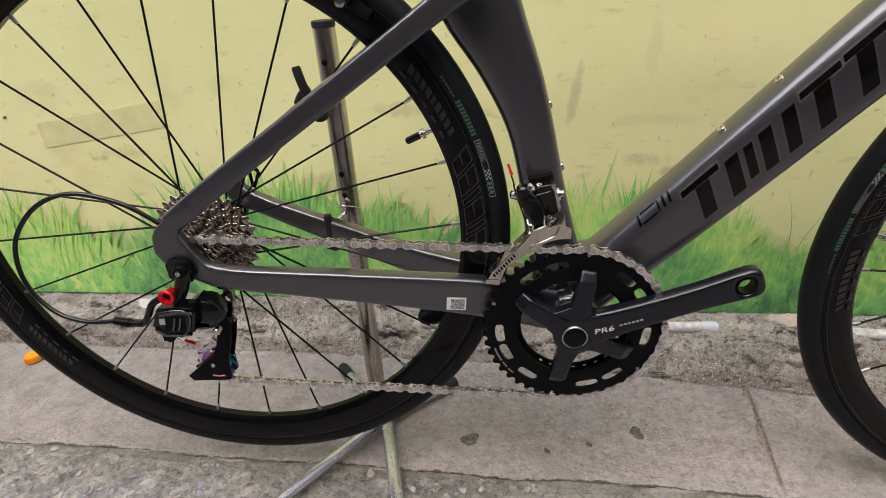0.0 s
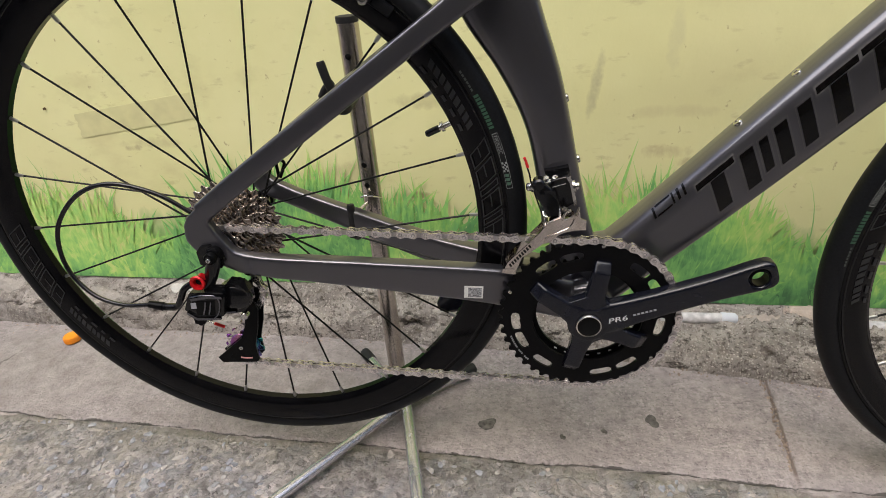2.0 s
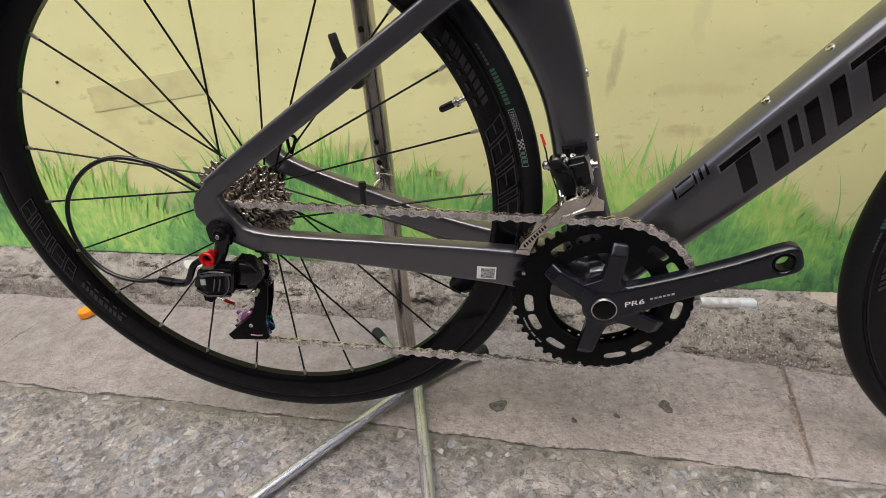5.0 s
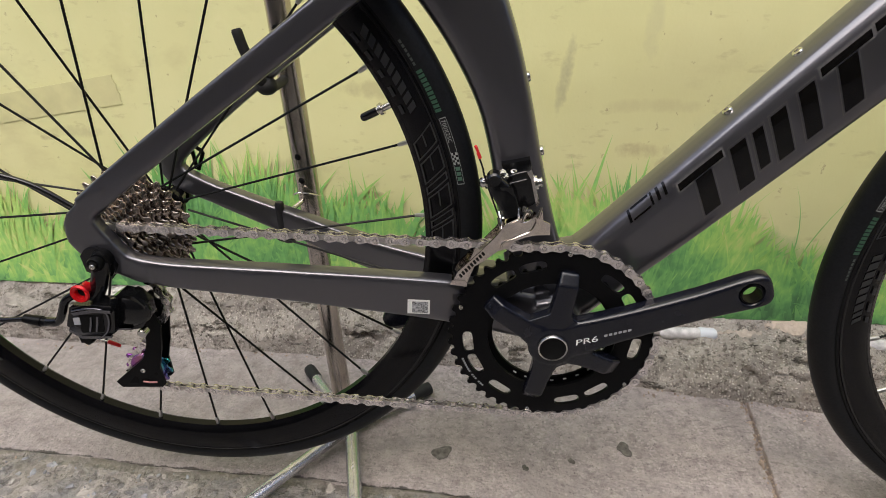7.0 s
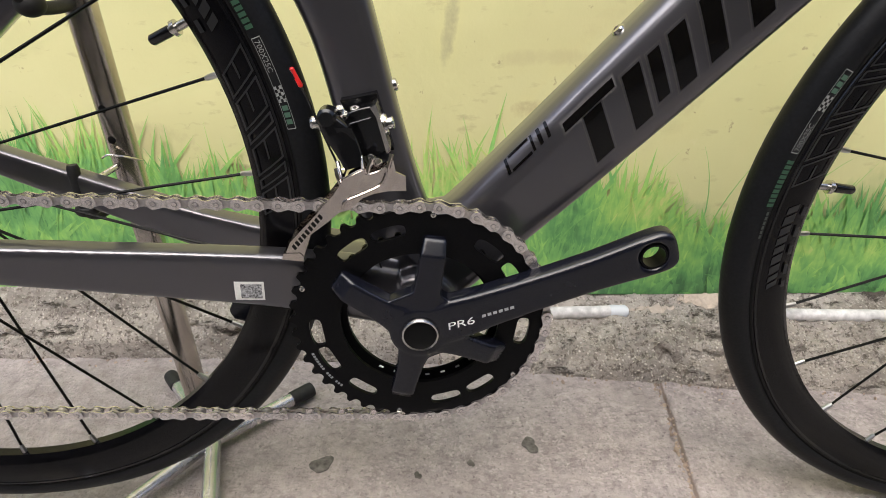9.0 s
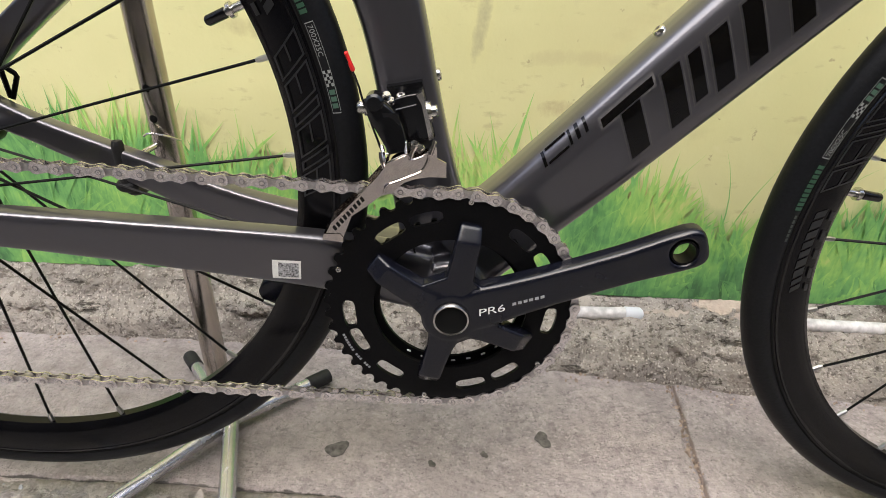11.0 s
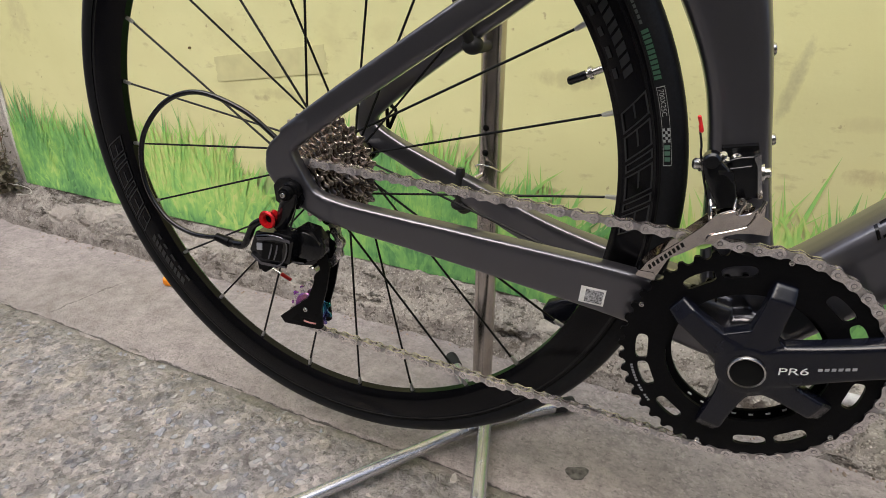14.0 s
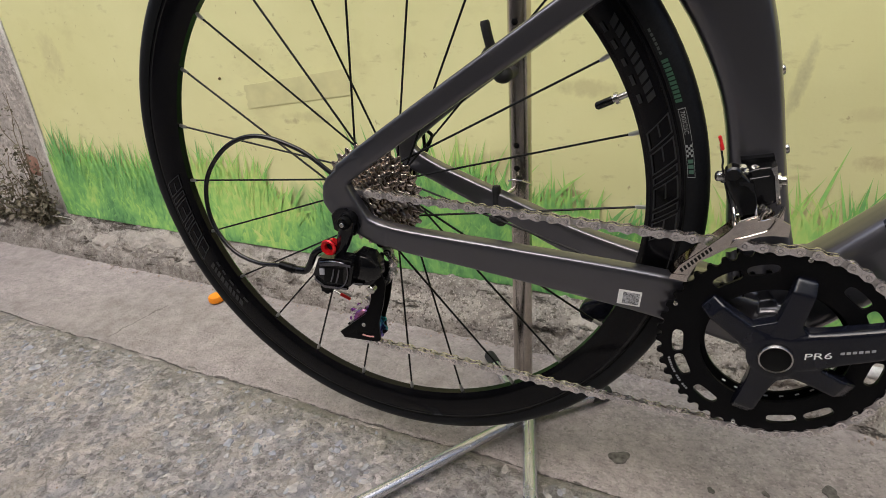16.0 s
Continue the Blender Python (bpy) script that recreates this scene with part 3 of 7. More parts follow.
def kerb():
    xs = np.concatenate([[-12, -6, -3], np.arange(-2.0, 1.1, 0.0036), [2, 4, 12]])
    us = [0.0, 0.0] + list(np.linspace(0.0, 1.0, 44)) + [1.07]
    rows = []
    for x in xs:
        f, w, h = foot_y(x) + 0.006 * noise.noise((x * 11, 0, 3)) + 0.004 * noise.noise((x * 45, 0, 8)), wall_y(x), edge_z(max(-1.6, min(x, 0.6))) + 0.002
        row = []
        for i, u in enumerate(us):
            if i < 2:
                row.append((x, f, -0.03 if i == 0 else -0.004))
                continue
            y = f + (w - f) * u
            rise = 0.34 * min(1, u / 0.09) + 0.36 * min(1, max(0, u - 0.07) / 0.42) + 0.30 * min(1, max(0, u - 0.45) / 0.5)
            z = h * min(rise, 1.0)
            if 0 < u < 1:
                env = min(1, 8 * u, 6 * (1 - u))
                n1, n2, n3 = noise.noise((x * 8, y * 9, 1)), noise.noise((x * 40, y * 40, z * 40 + 7)), noise.noise((x * 130, y * 130, z * 130 + 3))
                lump = max(0.0, n2) ** 0.7 - 1.3 * max(0.0, -n2)
                z += env * (0.011 * n1 + 0.0085 * lump + (0.0055 + (0.004 if x > -0.5 else 0.0) * (1 - u)) * n3)
                # eroded hollow along the lower third
                hollow = max(0.0, (0.40 if x > -0.45 else 0.25) + noise.noise((x * 6, 3, 9)) + 0.6 * noise.noise((x * 26, u * 9, 2))) * math.exp(-((u - 0.16) / 0.07) ** 2)
                y += env * (0.008 * noise.noise((x * 22, z * 30, 4)) + 0.004 * n3) + 0.015 * hollow
                z -= 0.007 * hollow
            row.append((x, y, max(z, -0.004)))
        rows.append(row)
    bm = bmesh.new()
    loft(bm, rows, caps=True)
    return tagged(part("kerb", bm, M_KERB, smooth=50), "rough sloping mortar kerb along the foot of a wall", "kerb", kind="structure")


kerb()


def wall():
    bm = bmesh.new()
    a, b = -12.0, 12.0
    prism_pts = [(a, wall_y(a) + 0.006), (b, wall_y(b) + 0.006), (b, wall_y(b) + 0.25), (a, wall_y(a) + 0.25)]
    lo = [bm.verts.new((x, y, -0.1)) for x, y in prism_pts]
    hi = [bm.verts.new((x, y, 2.7)) for x, y in prism_pts]
    bm.faces.new(lo)
    bm.faces.new(list(reversed(hi)))
    for k in range(4):
        bm.faces.new((lo[k], hi[k], hi[(k + 1) % 4], lo[(k + 1) % 4]))
    return tagged(part("wall_north", bm, M_BARE), "bare rough concrete lane wall beside the painted mural", "wall", kind="structure")


wall()


def mural():
    """A painted sheet on the wall: yellow ground, grass along its foot."""
    m = bpy.data.materials.new("yellow_paint")
    m.use_nodes = True
    nt = m.node_tree
    L = nt.links.new
    b = nt.nodes["Principled BSDF"]
    b.inputs["Roughness"].default_value = 0.62
    co = nt.nodes.new("ShaderNodeTexCoord")

    def nz(sc, det, stretch=(1, 1, 1), ro=0.6):
        mp = nt.nodes.new("ShaderNodeMapping")
        mp.inputs["Scale"].default_value = stretch
        L(co.outputs["Object"], mp.inputs[0])
        n = nt.nodes.new("ShaderNodeTexNoise")
        n.inputs["Scale"].default_value, n.inputs["Detail"].default_value, n.inputs["Roughness"].default_value = sc, det, ro
        L(mp.outputs[0], n.inputs["Vector"])
        return n.outputs[0]

    def ramp(v, a, bb, lo=0.0, hi=1.0):
        r = nt.nodes.new("ShaderNodeMapRange")
        r.inputs[1].default_value, r.inputs[2].default_value, r.inputs[3].default_value, r.inputs[4].default_value = a, bb, lo, hi
        L(v, r.inputs[0])
        return r.outputs[0]

    def mix(f, a, c):
        x = nt.nodes.new("ShaderNodeMix")
        x.data_type = "RGBA"
        L(f, x.inputs[0])
        for v, i in ((a, 6), (c, 7)):
            if hasattr(v, "is_linked"):
                L(v, x.inputs[i])
            else:
                x.inputs[i].default_value = (*v, 1)
        return x.outputs[2]

    col = mix(ramp(nz(3.0, 4), 0.3, 0.7), (0.675, 0.655, 0.320), (0.755, 0.735, 0.390))
    col = mix(ramp(nz(7, 5, (1, 1, 1.6)), 0.58, 0.78, 0, 0.38), col, (0.46, 0.40, 0.19))
    col = mix(ramp(nz(26, 6, (1, 1, 2.4)), 0.61, 0.72, 0, 0.38), col, (0.40, 0.34, 0.17))
    col = mix(ramp(nz(15, 5, (1, 1, 1.2)), 0.66, 0.78, 0, 0.5), col, (0.76, 0.72, 0.42))
    # thin scuffs
    col = mix(ramp(nz(9, 8, (1, 1, 5), 0.75), 0.665, 0.705, 0, 0.6), col, (0.30, 0.26, 0.13))
    # small brown specks
    col = mix(ramp(nz(75, 3, (1, 1, 0.8)), 0.69, 0.73, 0, 0.6), col, (0.36, 0.29, 0.15))
    col = mix(ramp(nz(1.6, 4), 0.50, 0.66, 0, 0.30), col, (0.60, 0.53, 0.27))
    # single stains and rubbed marks: x, z, half width, half height, lean, strength, colour
    sp = nt.nodes.new("ShaderNodeSeparateXYZ")
    L(co.outputs["Object"], sp.inputs[0])
    wob = nz(30, 6, (1, 1, 0.7), 0.7)

    def op(kind, a, c=0.0):
        x = nt.nodes.new("ShaderNodeMath")
        x.operation = kind
        for i, v in enumerate((a, c)):
            if hasattr(v, "is_linked"):
                L(v, x.inputs[i])
            else:
                x.inputs[i].default_value = v
        return x.outputs[0]

    for cx, cz, rx, rz, lean, k, cc in ((0.043, 0.43, 0.009, 0.05, 0.16, 0.5, (0.30, 0.27, 0.17)), (0.152, 0.50, 0.010, 0.045, 0.0, 0.22, (0.45, 0.42, 0.28)), (0.165, 0.392, 0.06, 0.010, -0.3, 0.3, (0.52, 0.45, 0.24)),
                                        (0.155, 0.33, 0.035, 0.012, 0.0, 0.5, (0.42, 0.33, 0.17)), (-0.22, 0.42, 0.05, 0.012, -0.5, 0.35, (0.36, 0.30, 0.15)), (-0.35, 0.30, 0.05, 0.02, 0.0, 0.35, (0.40, 0.33, 0.18)),
                                        (-0.72, 0.36, 0.06, 0.010, 0.3, 0.35, (0.40, 0.34, 0.18)), (-1.38, 0.47, 0.03, 0.05, 0.0, 0.3, (0.42, 0.36, 0.2)), (0.30, 0.35, 0.05, 0.03, 0.0, 0.3, (0.46, 0.36, 0.2)), (-1.43, 0.62, 0.006, 0.02, 0.0, 0.7, (0.3, 0.27, 0.15)), (-0.239, 0.258, 0.022, 0.006, -0.4, 0.75, (0.30, 0.24, 0.12)), (-0.752, 0.352, 0.018, 0.006, 0.3, 0.7, (0.34, 0.27, 0.14)), (0.19, 0.312, 0.020, 0.009, 0.3, 0.6, (0.34, 0.26, 0.14)), (-0.67, 0.412, 0.012, 0.006, 0.0, 0.4, (0.42, 0.36, 0.19))):
        dx = op("SUBTRACT", op("SUBTRACT", sp.outputs[0], cx), op("MULTIPLY", op("SUBTRACT", sp.outputs[2], cz), lean))
        dz = op("SUBTRACT", sp.outputs[2], cz)
        d = op("ADD", op("POWER", op("ABSOLUTE", op("DIVIDE", dx, rx)), 2.0), op("POWER", op("ABSOLUTE", op("DIVIDE", dz, rz)), 2.0))
        msk = op("MULTIPLY", ramp(op("ADD", d, op("MULTIPLY", op("SUBTRACT", wob, 0.5), 5.0)), 0.0, 1.3, 1, 0), k)
        col = mix(msk, col, cc)
    # thin green wash behind the painted grass
    low = op("ADD", sp.outputs[2], op("MULTIPLY", op("SUBTRACT", nz(9, 5, (1, 1, 0.45), 0.65), 0.5), 0.34))
    tint = mix(ramp(nz(24, 5, (1, 1, 0.3)), 0.35, 0.65), (0.12, 0.295, 0.10), (0.28, 0.50, 0.15))
    col = mix(ramp(low, 0.13, 0.21, 0.92, 0.0), col, tint)
    L(col, b.inputs["Base Color"])
    bp = nt.nodes.new("ShaderNodeBump")
    bp.inputs["Strength"].default_value, bp.inputs["Distance"].default_value = 0.35, 0.004
    L(nz(20, 7), bp.inputs["Height"])
    L(bp.outputs[0], b.inputs["Normal"])
    x0, x1 = -1.518, 12.0
    xs = np.concatenate([np.arange(x0, 1.3, 0.02), [2, 4, 8, x1]])
    zs = [0, 0.03, 0.1, 0.3, 0.6, 1.2, 2.2]
    bm = bmesh.new()
    rows = []
    for x in xs:
        y, e = wall_y(x), edge_z(max(-1.6, min(x, 0.6)))
        e += 0.003 * noise.noise((x * 8, 0, 0)) + 0.0015 * noise.noise((x * 40, 0, 5))
        wv = [0.0008 * noise.noise((x * 5, k, 2)) for k in range(len(zs))]
        fr = [(x, y - 0.002 + w, e if k == 0 else max(e, 0) + z) for k, (z, w) in enumerate(zip(zs, wv))]
        bk = [(x, y + 0.004, p[2]) for p in reversed(fr)]
        rows.append(fr + bk)
    loft(bm, rows)
    ob = tagged(part("painted_mural", bm, m, smooth=30), "yellow painted wall sheet with green grass along its foot", "mural")
    # pale strip down the sheet's end
    bm = bmesh.new()
    rows = []
    for z in np.linspace(0.088, 2.28, 40):
        x = x0 + 0.022 * min(1, z / 0.4) - 0.012
        w = 0.012 + 0.003 * noise.noise((z * 9, 2, 2))
        y = wall_y(x) - 0.006
        rows.append([(x - w / 2, y, z), (x + w / 2, y, z), (x + w / 2, y + 0.012, z), (x - w / 2, y + 0.012, z)])
    loft(bm, rows)
    part("edge_strip", bm, mat("pale_edge", (0.55, 0.53, 0.48), 0.7, grain=0.2, stain=0.3), ob, "pale grey edging strip")
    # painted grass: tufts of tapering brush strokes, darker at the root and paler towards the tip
    g = bpy.data.materials.new("painted_grass")
    g.use_nodes = True
    gn = g.node_tree
    GL = gn.links.new
    gb = gn.nodes["Principled BSDF"]
    gb.inputs["Roughness"].default_value = 0.6
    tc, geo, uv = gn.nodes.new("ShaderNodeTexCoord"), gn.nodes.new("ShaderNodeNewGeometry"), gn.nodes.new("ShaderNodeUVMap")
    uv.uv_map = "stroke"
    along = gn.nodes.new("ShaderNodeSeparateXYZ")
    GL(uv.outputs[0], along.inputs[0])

    def g_noise(sc, det, stretch=(1, 1, 1)):
        mp = gn.nodes.new("ShaderNodeMapping")
        mp.inputs["Scale"].default_value = stretch
        GL(tc.outputs["Object"], mp.inputs[0])
        n = gn.nodes.new("ShaderNodeTexNoise")
        n.inputs["Scale"].default_value, n.inputs["Detail"].default_value = sc, det
        GL(mp.outputs[0], n.inputs["Vector"])
        return n.outputs[0]

    def g_map(v, a, bb, lo, hi):
        r = gn.nodes.new("ShaderNodeMapRange")
        r.inputs[1].default_value, r.inputs[2].default_value, r.inputs[3].default_value, r.inputs[4].default_value = a, bb, lo, hi
        GL(v, r.inputs[0])
        return r.outputs[0]

    def g_op(kind, a, c):
        x = gn.nodes.new("ShaderNodeMath")
        x.operation = kind
        for i, v in enumerate((a, c)):
            if hasattr(v, "is_linked"):
                GL(v, x.inputs[i])
            else:
                x.inputs[i].default_value = v
        return x.outputs[0]

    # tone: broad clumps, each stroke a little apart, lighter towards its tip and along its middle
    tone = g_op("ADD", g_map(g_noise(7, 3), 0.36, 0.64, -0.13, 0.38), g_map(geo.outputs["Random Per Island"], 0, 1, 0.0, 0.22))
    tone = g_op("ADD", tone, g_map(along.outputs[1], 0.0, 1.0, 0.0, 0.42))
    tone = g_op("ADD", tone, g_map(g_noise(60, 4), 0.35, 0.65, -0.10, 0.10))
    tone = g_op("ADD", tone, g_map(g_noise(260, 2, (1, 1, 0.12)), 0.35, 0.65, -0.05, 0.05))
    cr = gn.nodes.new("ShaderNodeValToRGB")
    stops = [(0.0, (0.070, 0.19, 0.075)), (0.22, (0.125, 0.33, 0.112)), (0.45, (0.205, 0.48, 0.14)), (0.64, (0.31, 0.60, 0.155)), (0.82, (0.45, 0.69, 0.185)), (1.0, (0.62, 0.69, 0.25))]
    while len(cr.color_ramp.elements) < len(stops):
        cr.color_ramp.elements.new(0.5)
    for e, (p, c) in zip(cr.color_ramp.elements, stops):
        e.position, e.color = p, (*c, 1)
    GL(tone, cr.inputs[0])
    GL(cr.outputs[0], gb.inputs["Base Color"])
    rnd = random.Random(4)
    verts, faces, uvs = [], [], []

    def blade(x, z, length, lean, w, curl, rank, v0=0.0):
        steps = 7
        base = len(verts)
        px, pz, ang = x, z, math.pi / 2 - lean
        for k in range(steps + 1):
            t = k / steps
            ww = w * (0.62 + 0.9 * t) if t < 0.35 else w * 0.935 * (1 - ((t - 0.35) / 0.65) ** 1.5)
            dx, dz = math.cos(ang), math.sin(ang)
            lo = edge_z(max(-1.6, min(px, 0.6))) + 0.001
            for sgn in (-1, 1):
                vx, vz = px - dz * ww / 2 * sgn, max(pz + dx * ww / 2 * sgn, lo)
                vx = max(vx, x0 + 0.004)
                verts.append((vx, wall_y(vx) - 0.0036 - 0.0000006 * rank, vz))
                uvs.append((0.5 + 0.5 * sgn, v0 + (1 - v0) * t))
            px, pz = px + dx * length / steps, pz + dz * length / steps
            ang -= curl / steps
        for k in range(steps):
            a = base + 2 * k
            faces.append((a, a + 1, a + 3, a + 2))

    def tall(x):
        """Height of the tips over the sheet's foot along the wall."""
        tops = np.interp(x, [-1.5, -1.40, -1.28, -1.06, -0.92, -0.87, -0.80, -0.755, -0.70, -0.60, -0.53, -0.37, -0.30, -0.20, -0.15, -0.10, 0.0, 0.04, 0.14, 0.18, 0.256, 0.30, 0.34, 0.40, 0.50, 1.2],
                         [0.33, 0.30, 0.27, 0.30, 0.30, 0.275, 0.19, 0.165, 0.21, 0.33, 0.335, 0.335, 0.31, 0.285, 0.23, 0.25, 0.31, 0.33, 0.345, 0.325, 0.30, 0.27, 0.21, 0.21, 0.24, 0.25])
        return float(tops) - 0.065

    def foot(x):
        return edge_z(max(-1.6, min(x, 0.6)))

    rank = 0
    # per layer: tufts, blades in each, least and greatest share of the height, width, spread of the fan, start in the tone, share of gaps
    for tufts, many, lo_l, hi_l, wid, fan, v0, gap in ((260, 4, 0.70, 1.05, 0.0090, 0.15, 0.45, 1.0), (430, 5, 0.30, 0.55, 0.0240, 0.32, 0.0, 0.25), (640, 6, 0.50, 0.90, 0.0150, 0.25, 0.15, 0.5), (520, 5, 0.36, 0.70, 0.0130, 0.36, 0.22, 0.35), (300, 5, 0.16, 0.40, 0.0115, 0.50, 0.10, 0.2)):
        for _ in range(tufts):
            x = rnd.uniform(x0, 1.25)
            high = tall(x)
            if rnd.random() > min(1.0, high / 0.26 + 0.35 * noise.noise((x * 11, 8, 0))) ** gap:
                continue
            far = 0.8 if x < -1.15 else 1.0
            tilt, grow, shade = rnd.gauss(0, 0.15), rnd.uniform(0.85, 1.05), rnd.uniform(-0.12, 0.20)
            for q in range(many):
                rank += 1
                off = (q - (many - 1) / 2) / many
                lean = tilt + off * 2.2 * fan + rnd.gauss(0, 0.09)
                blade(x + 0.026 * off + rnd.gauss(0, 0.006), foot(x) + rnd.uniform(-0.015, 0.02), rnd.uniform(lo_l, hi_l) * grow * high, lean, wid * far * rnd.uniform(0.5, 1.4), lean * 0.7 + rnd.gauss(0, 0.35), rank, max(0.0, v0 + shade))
    # fine dry stalks
    for k in range(90):
        x = rnd.uniform(x0, 1.2)
        rank += 1
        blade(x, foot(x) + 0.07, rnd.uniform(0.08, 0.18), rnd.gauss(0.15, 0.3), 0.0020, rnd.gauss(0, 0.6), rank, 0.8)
    me = bpy.data.meshes.new("painted_grass")
    me.from_pydata(verts, [], faces)
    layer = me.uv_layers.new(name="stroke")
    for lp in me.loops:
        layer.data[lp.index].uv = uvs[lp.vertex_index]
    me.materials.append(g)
    gr = new("painted_grass", me)
    gr.parent = ob
    gr["kind"] = "stuff"
    gr["label"] = "painted green grass blades"
    return ob


mural()

# plain dark wall across the lane, added unseen to keep reflections dark
bm = bmesh.new()
box(bm, (0, -2.3, 1.4), (40, 0.2, 3.0))
tagged(part("unseen_south_wall", bm, mat("plain_wall", (0.10, 0.095, 0.09), 0.85, stain=0.15, stain_scale=3)), "plain dark grey wall added unseen behind the camera for dark reflections", "wall", kind="structure")


# ---- the bicycle ----
bike = thing("bicycle", (0, 0, 0), label="gunmetal carbon road bicycle with black deep-rim wheels held on a stand", category="bicycle")


def ring(c, d, w, t, n=28, power=2.6, low=None):
    """A cross-section at c of a tube that runs along d in the bicycle's plane: w deep in the plane, t wide across it."""
    c, d = Vector(c), Vector(d).normalized()
    side = Vector((0, 1, 0))
    side = (side - d * side.dot(d)).normalized()
    up = d.cross(side)
    out = []
    for k in range(n):
        a = 2 * math.pi * k / n
        ca, sa = math.cos(a), math.sin(a)
        e = 2 / (low if low and ca < 0 else power)
        out.append(c + up * (w / 2 * math.copysign(abs(ca) ** e, ca)) + side * (t / 2 * math.copysign(abs(sa) ** e, sa)))
    return out


def member(bm, rows, power=2.6, steps=6, low=None):
    """A moulded tube through rows of (x, y, z, depth, width)."""
    pos = smooth_path([r[:3] for r in rows], steps)
    ws = [np.interp(np.linspace(0, len(rows) - 1, len(pos)), range(len(rows)), [r[k] for r in rows]) for k in (3, 4)]
    rings = []
    for i, p in enumerate(pos):
        d = pos[min(i + 1, len(pos) - 1)] - pos[max(i - 1, 0)]
        rings.append(ring(p, d, ws[0][i], ws[1][i], power=power, low=low))
    return loft(bm, rings)


def bike_frame():
    bm = bmesh.new()
    seat_stay = [(-0.085, 0.030, 0.621, 0.026, 0.020), (-0.134, 0.037, 0.5885, 0.022, 0.018), (-0.22, 0.0470, 0.5325, 0.0215, 0.017), (-0.297, 0.0560, 0.4825, 0.0215, 0.0165), (-0.350, 0.0615, 0.4475, 0.0215, 0.015), (-0.390, 0.0650, 0.4195, 0.022, 0.012)]
    chain_stay = [(-0.382, 0.065, 0.374, 0.020, 0.012), (-0.362, 0.064, 0.363, 0.022, 0.013), (-0.335, 0.061, 0.3545, 0.0255, 0.016), (-0.28, 0.054, 0.345, 0.029, 0.018), (-0.22, 0.046, 0.334, 0.034, 0.019),
                  (-0.10, 0.033, 0.312, 0.045, 0.020), (-0.02, 0.022, 0.290, 0.05, 0.03)]
    plate = [(-0.366, 0.4385), (-0.376, 0.4370), (-0.393, 0.4265), (-0.406, 0.4165), (-0.4115, 0.408), (-0.4135, 0.398), (-0.4140, 0.390), (-0.409, 0.381), (-0.400, 0.370), (-0.386, 0.361), (-0.363, 0.3500), (-0.350, 0.347), (-0.350, 0.366),
             (-0.3590, 0.3700), (-0.3655, 0.3750), (-0.3720, 0.3850), (-0.3810, 0.4010), (-0.3845, 0.4090), (-0.3835, 0.4140), (-0.372, 0.4230)]
    prism(bm, plate, -0.0585, -0.0712)
    far_stay = [(-0.085, 0.030, 0.621, 0.026, 0.020), (-0.134, 0.037, 0.5885, 0.022, 0.018), (-0.22, 0.0470, 0.5325, 0.0215, 0.017), (-0.297, 0.0560, 0.4815, 0.022, 0.0165), (-0.350, 0.062, 0.4440, 0.023, 0.015),
                (-0.379, 0.064, 0.4190, 0.024, 0.014), (-0.378, 0.064, 0.3990, 0.026, 0.013), (-0.340, 0.059, 0.381, 0.022, 0.016), (-0.248, 0.049, 0.3455, 0.028, 0.018), (-0.16, 0.040, 0.3135, 0.035, 0.020), (-0.03, 0.022, 0.287, 0.045, 0.03)]
    member(bm, [(x, -y, z, w, t) for x, y, z, w, t in seat_stay], 5.0)
    member(bm, [(x, -y, z, w, t) for x, y, z, w, t in chain_stay], 5.0)
    member(bm, [(x, y, z, w, t) for x, y, z, w, t in far_stay], 5.0)
    # seat tube, hollowed round the wheel
    rows = []
    outline = ((0.29, -0.034, 0.026, 0.040), (0.34, -0.042, 0.014, 0.036), (0.38, -0.047, 0.003, 0.034), (0.432, -0.053, -0.0085, 0.033), (0.484, -0.065, -0.0185, 0.033),
                       (0.534, -0.089, -0.0300, 0.033), (0.585, -0.121, -0.046, 0.033), (0.64, -0.135, -0.061, 0.032), (0.72, -0.122, -0.078, 0.031), (0.78, -0.132, -0.09, 0.031))
    for z, r, f in smooth_path([row[:3] for row in outline], 5):
        t = float(np.interp(z, [row[0] for row in outline], [row[3] for row in outline]))
        rows.append(((r + f) / 2, 0, z, f - r, t))
    rings = []
    for x, y, z, w, t in rows:
        rings.append([(x + w / 2 * math.copysign(abs(math.cos(a)) ** 0.66, math.cos(a)), t / 2 * math.copysign(abs(math.sin(a)) ** 0.66, math.sin(a)), z) for a in [2 * math.pi * k / 28 for k in range(28)]])
    loft(bm, rings)
    # down tube, head tube, top tube
    member(bm, [(0.011, 0, 0.301, 0.061, 0.056), (0.0567, 0, 0.3433, 0.0615, 0.050), (0.1315, 0, 0.4155, 0.067, 0.046), (0.2625, 0, 0.5465, 0.073, 0.048), (0.4185, 0, 0.7015, 0.07, 0.046)], 3.1, low=4.8)
    member(bm, [(0.452, 0, 0.66, 0.05, 0.046), (0.40, 0, 0.81, 0.05, 0.044)], 2.2)
    member(bm, [(-0.11, 0, 0.735, 0.034, 0.034), (0.15, 0, 0.77, 0.036, 0.036), (0.41, 0, 0.79, 0.044, 0.040)], 2.4)
    # web between seat tube and down tube, bottom bracket shell, bridge of the seat stays
    member(bm, [(-0.01, 0, 0.325, 0.05, 0.040), (0.025, 0, 0.330, 0.05, 0.042), (0.05, 0, 0.342, 0.035, 0.042)], 2.8)
    disc(bm, 0.0285, -0.036, 0.036, BB, 40, 0.004)
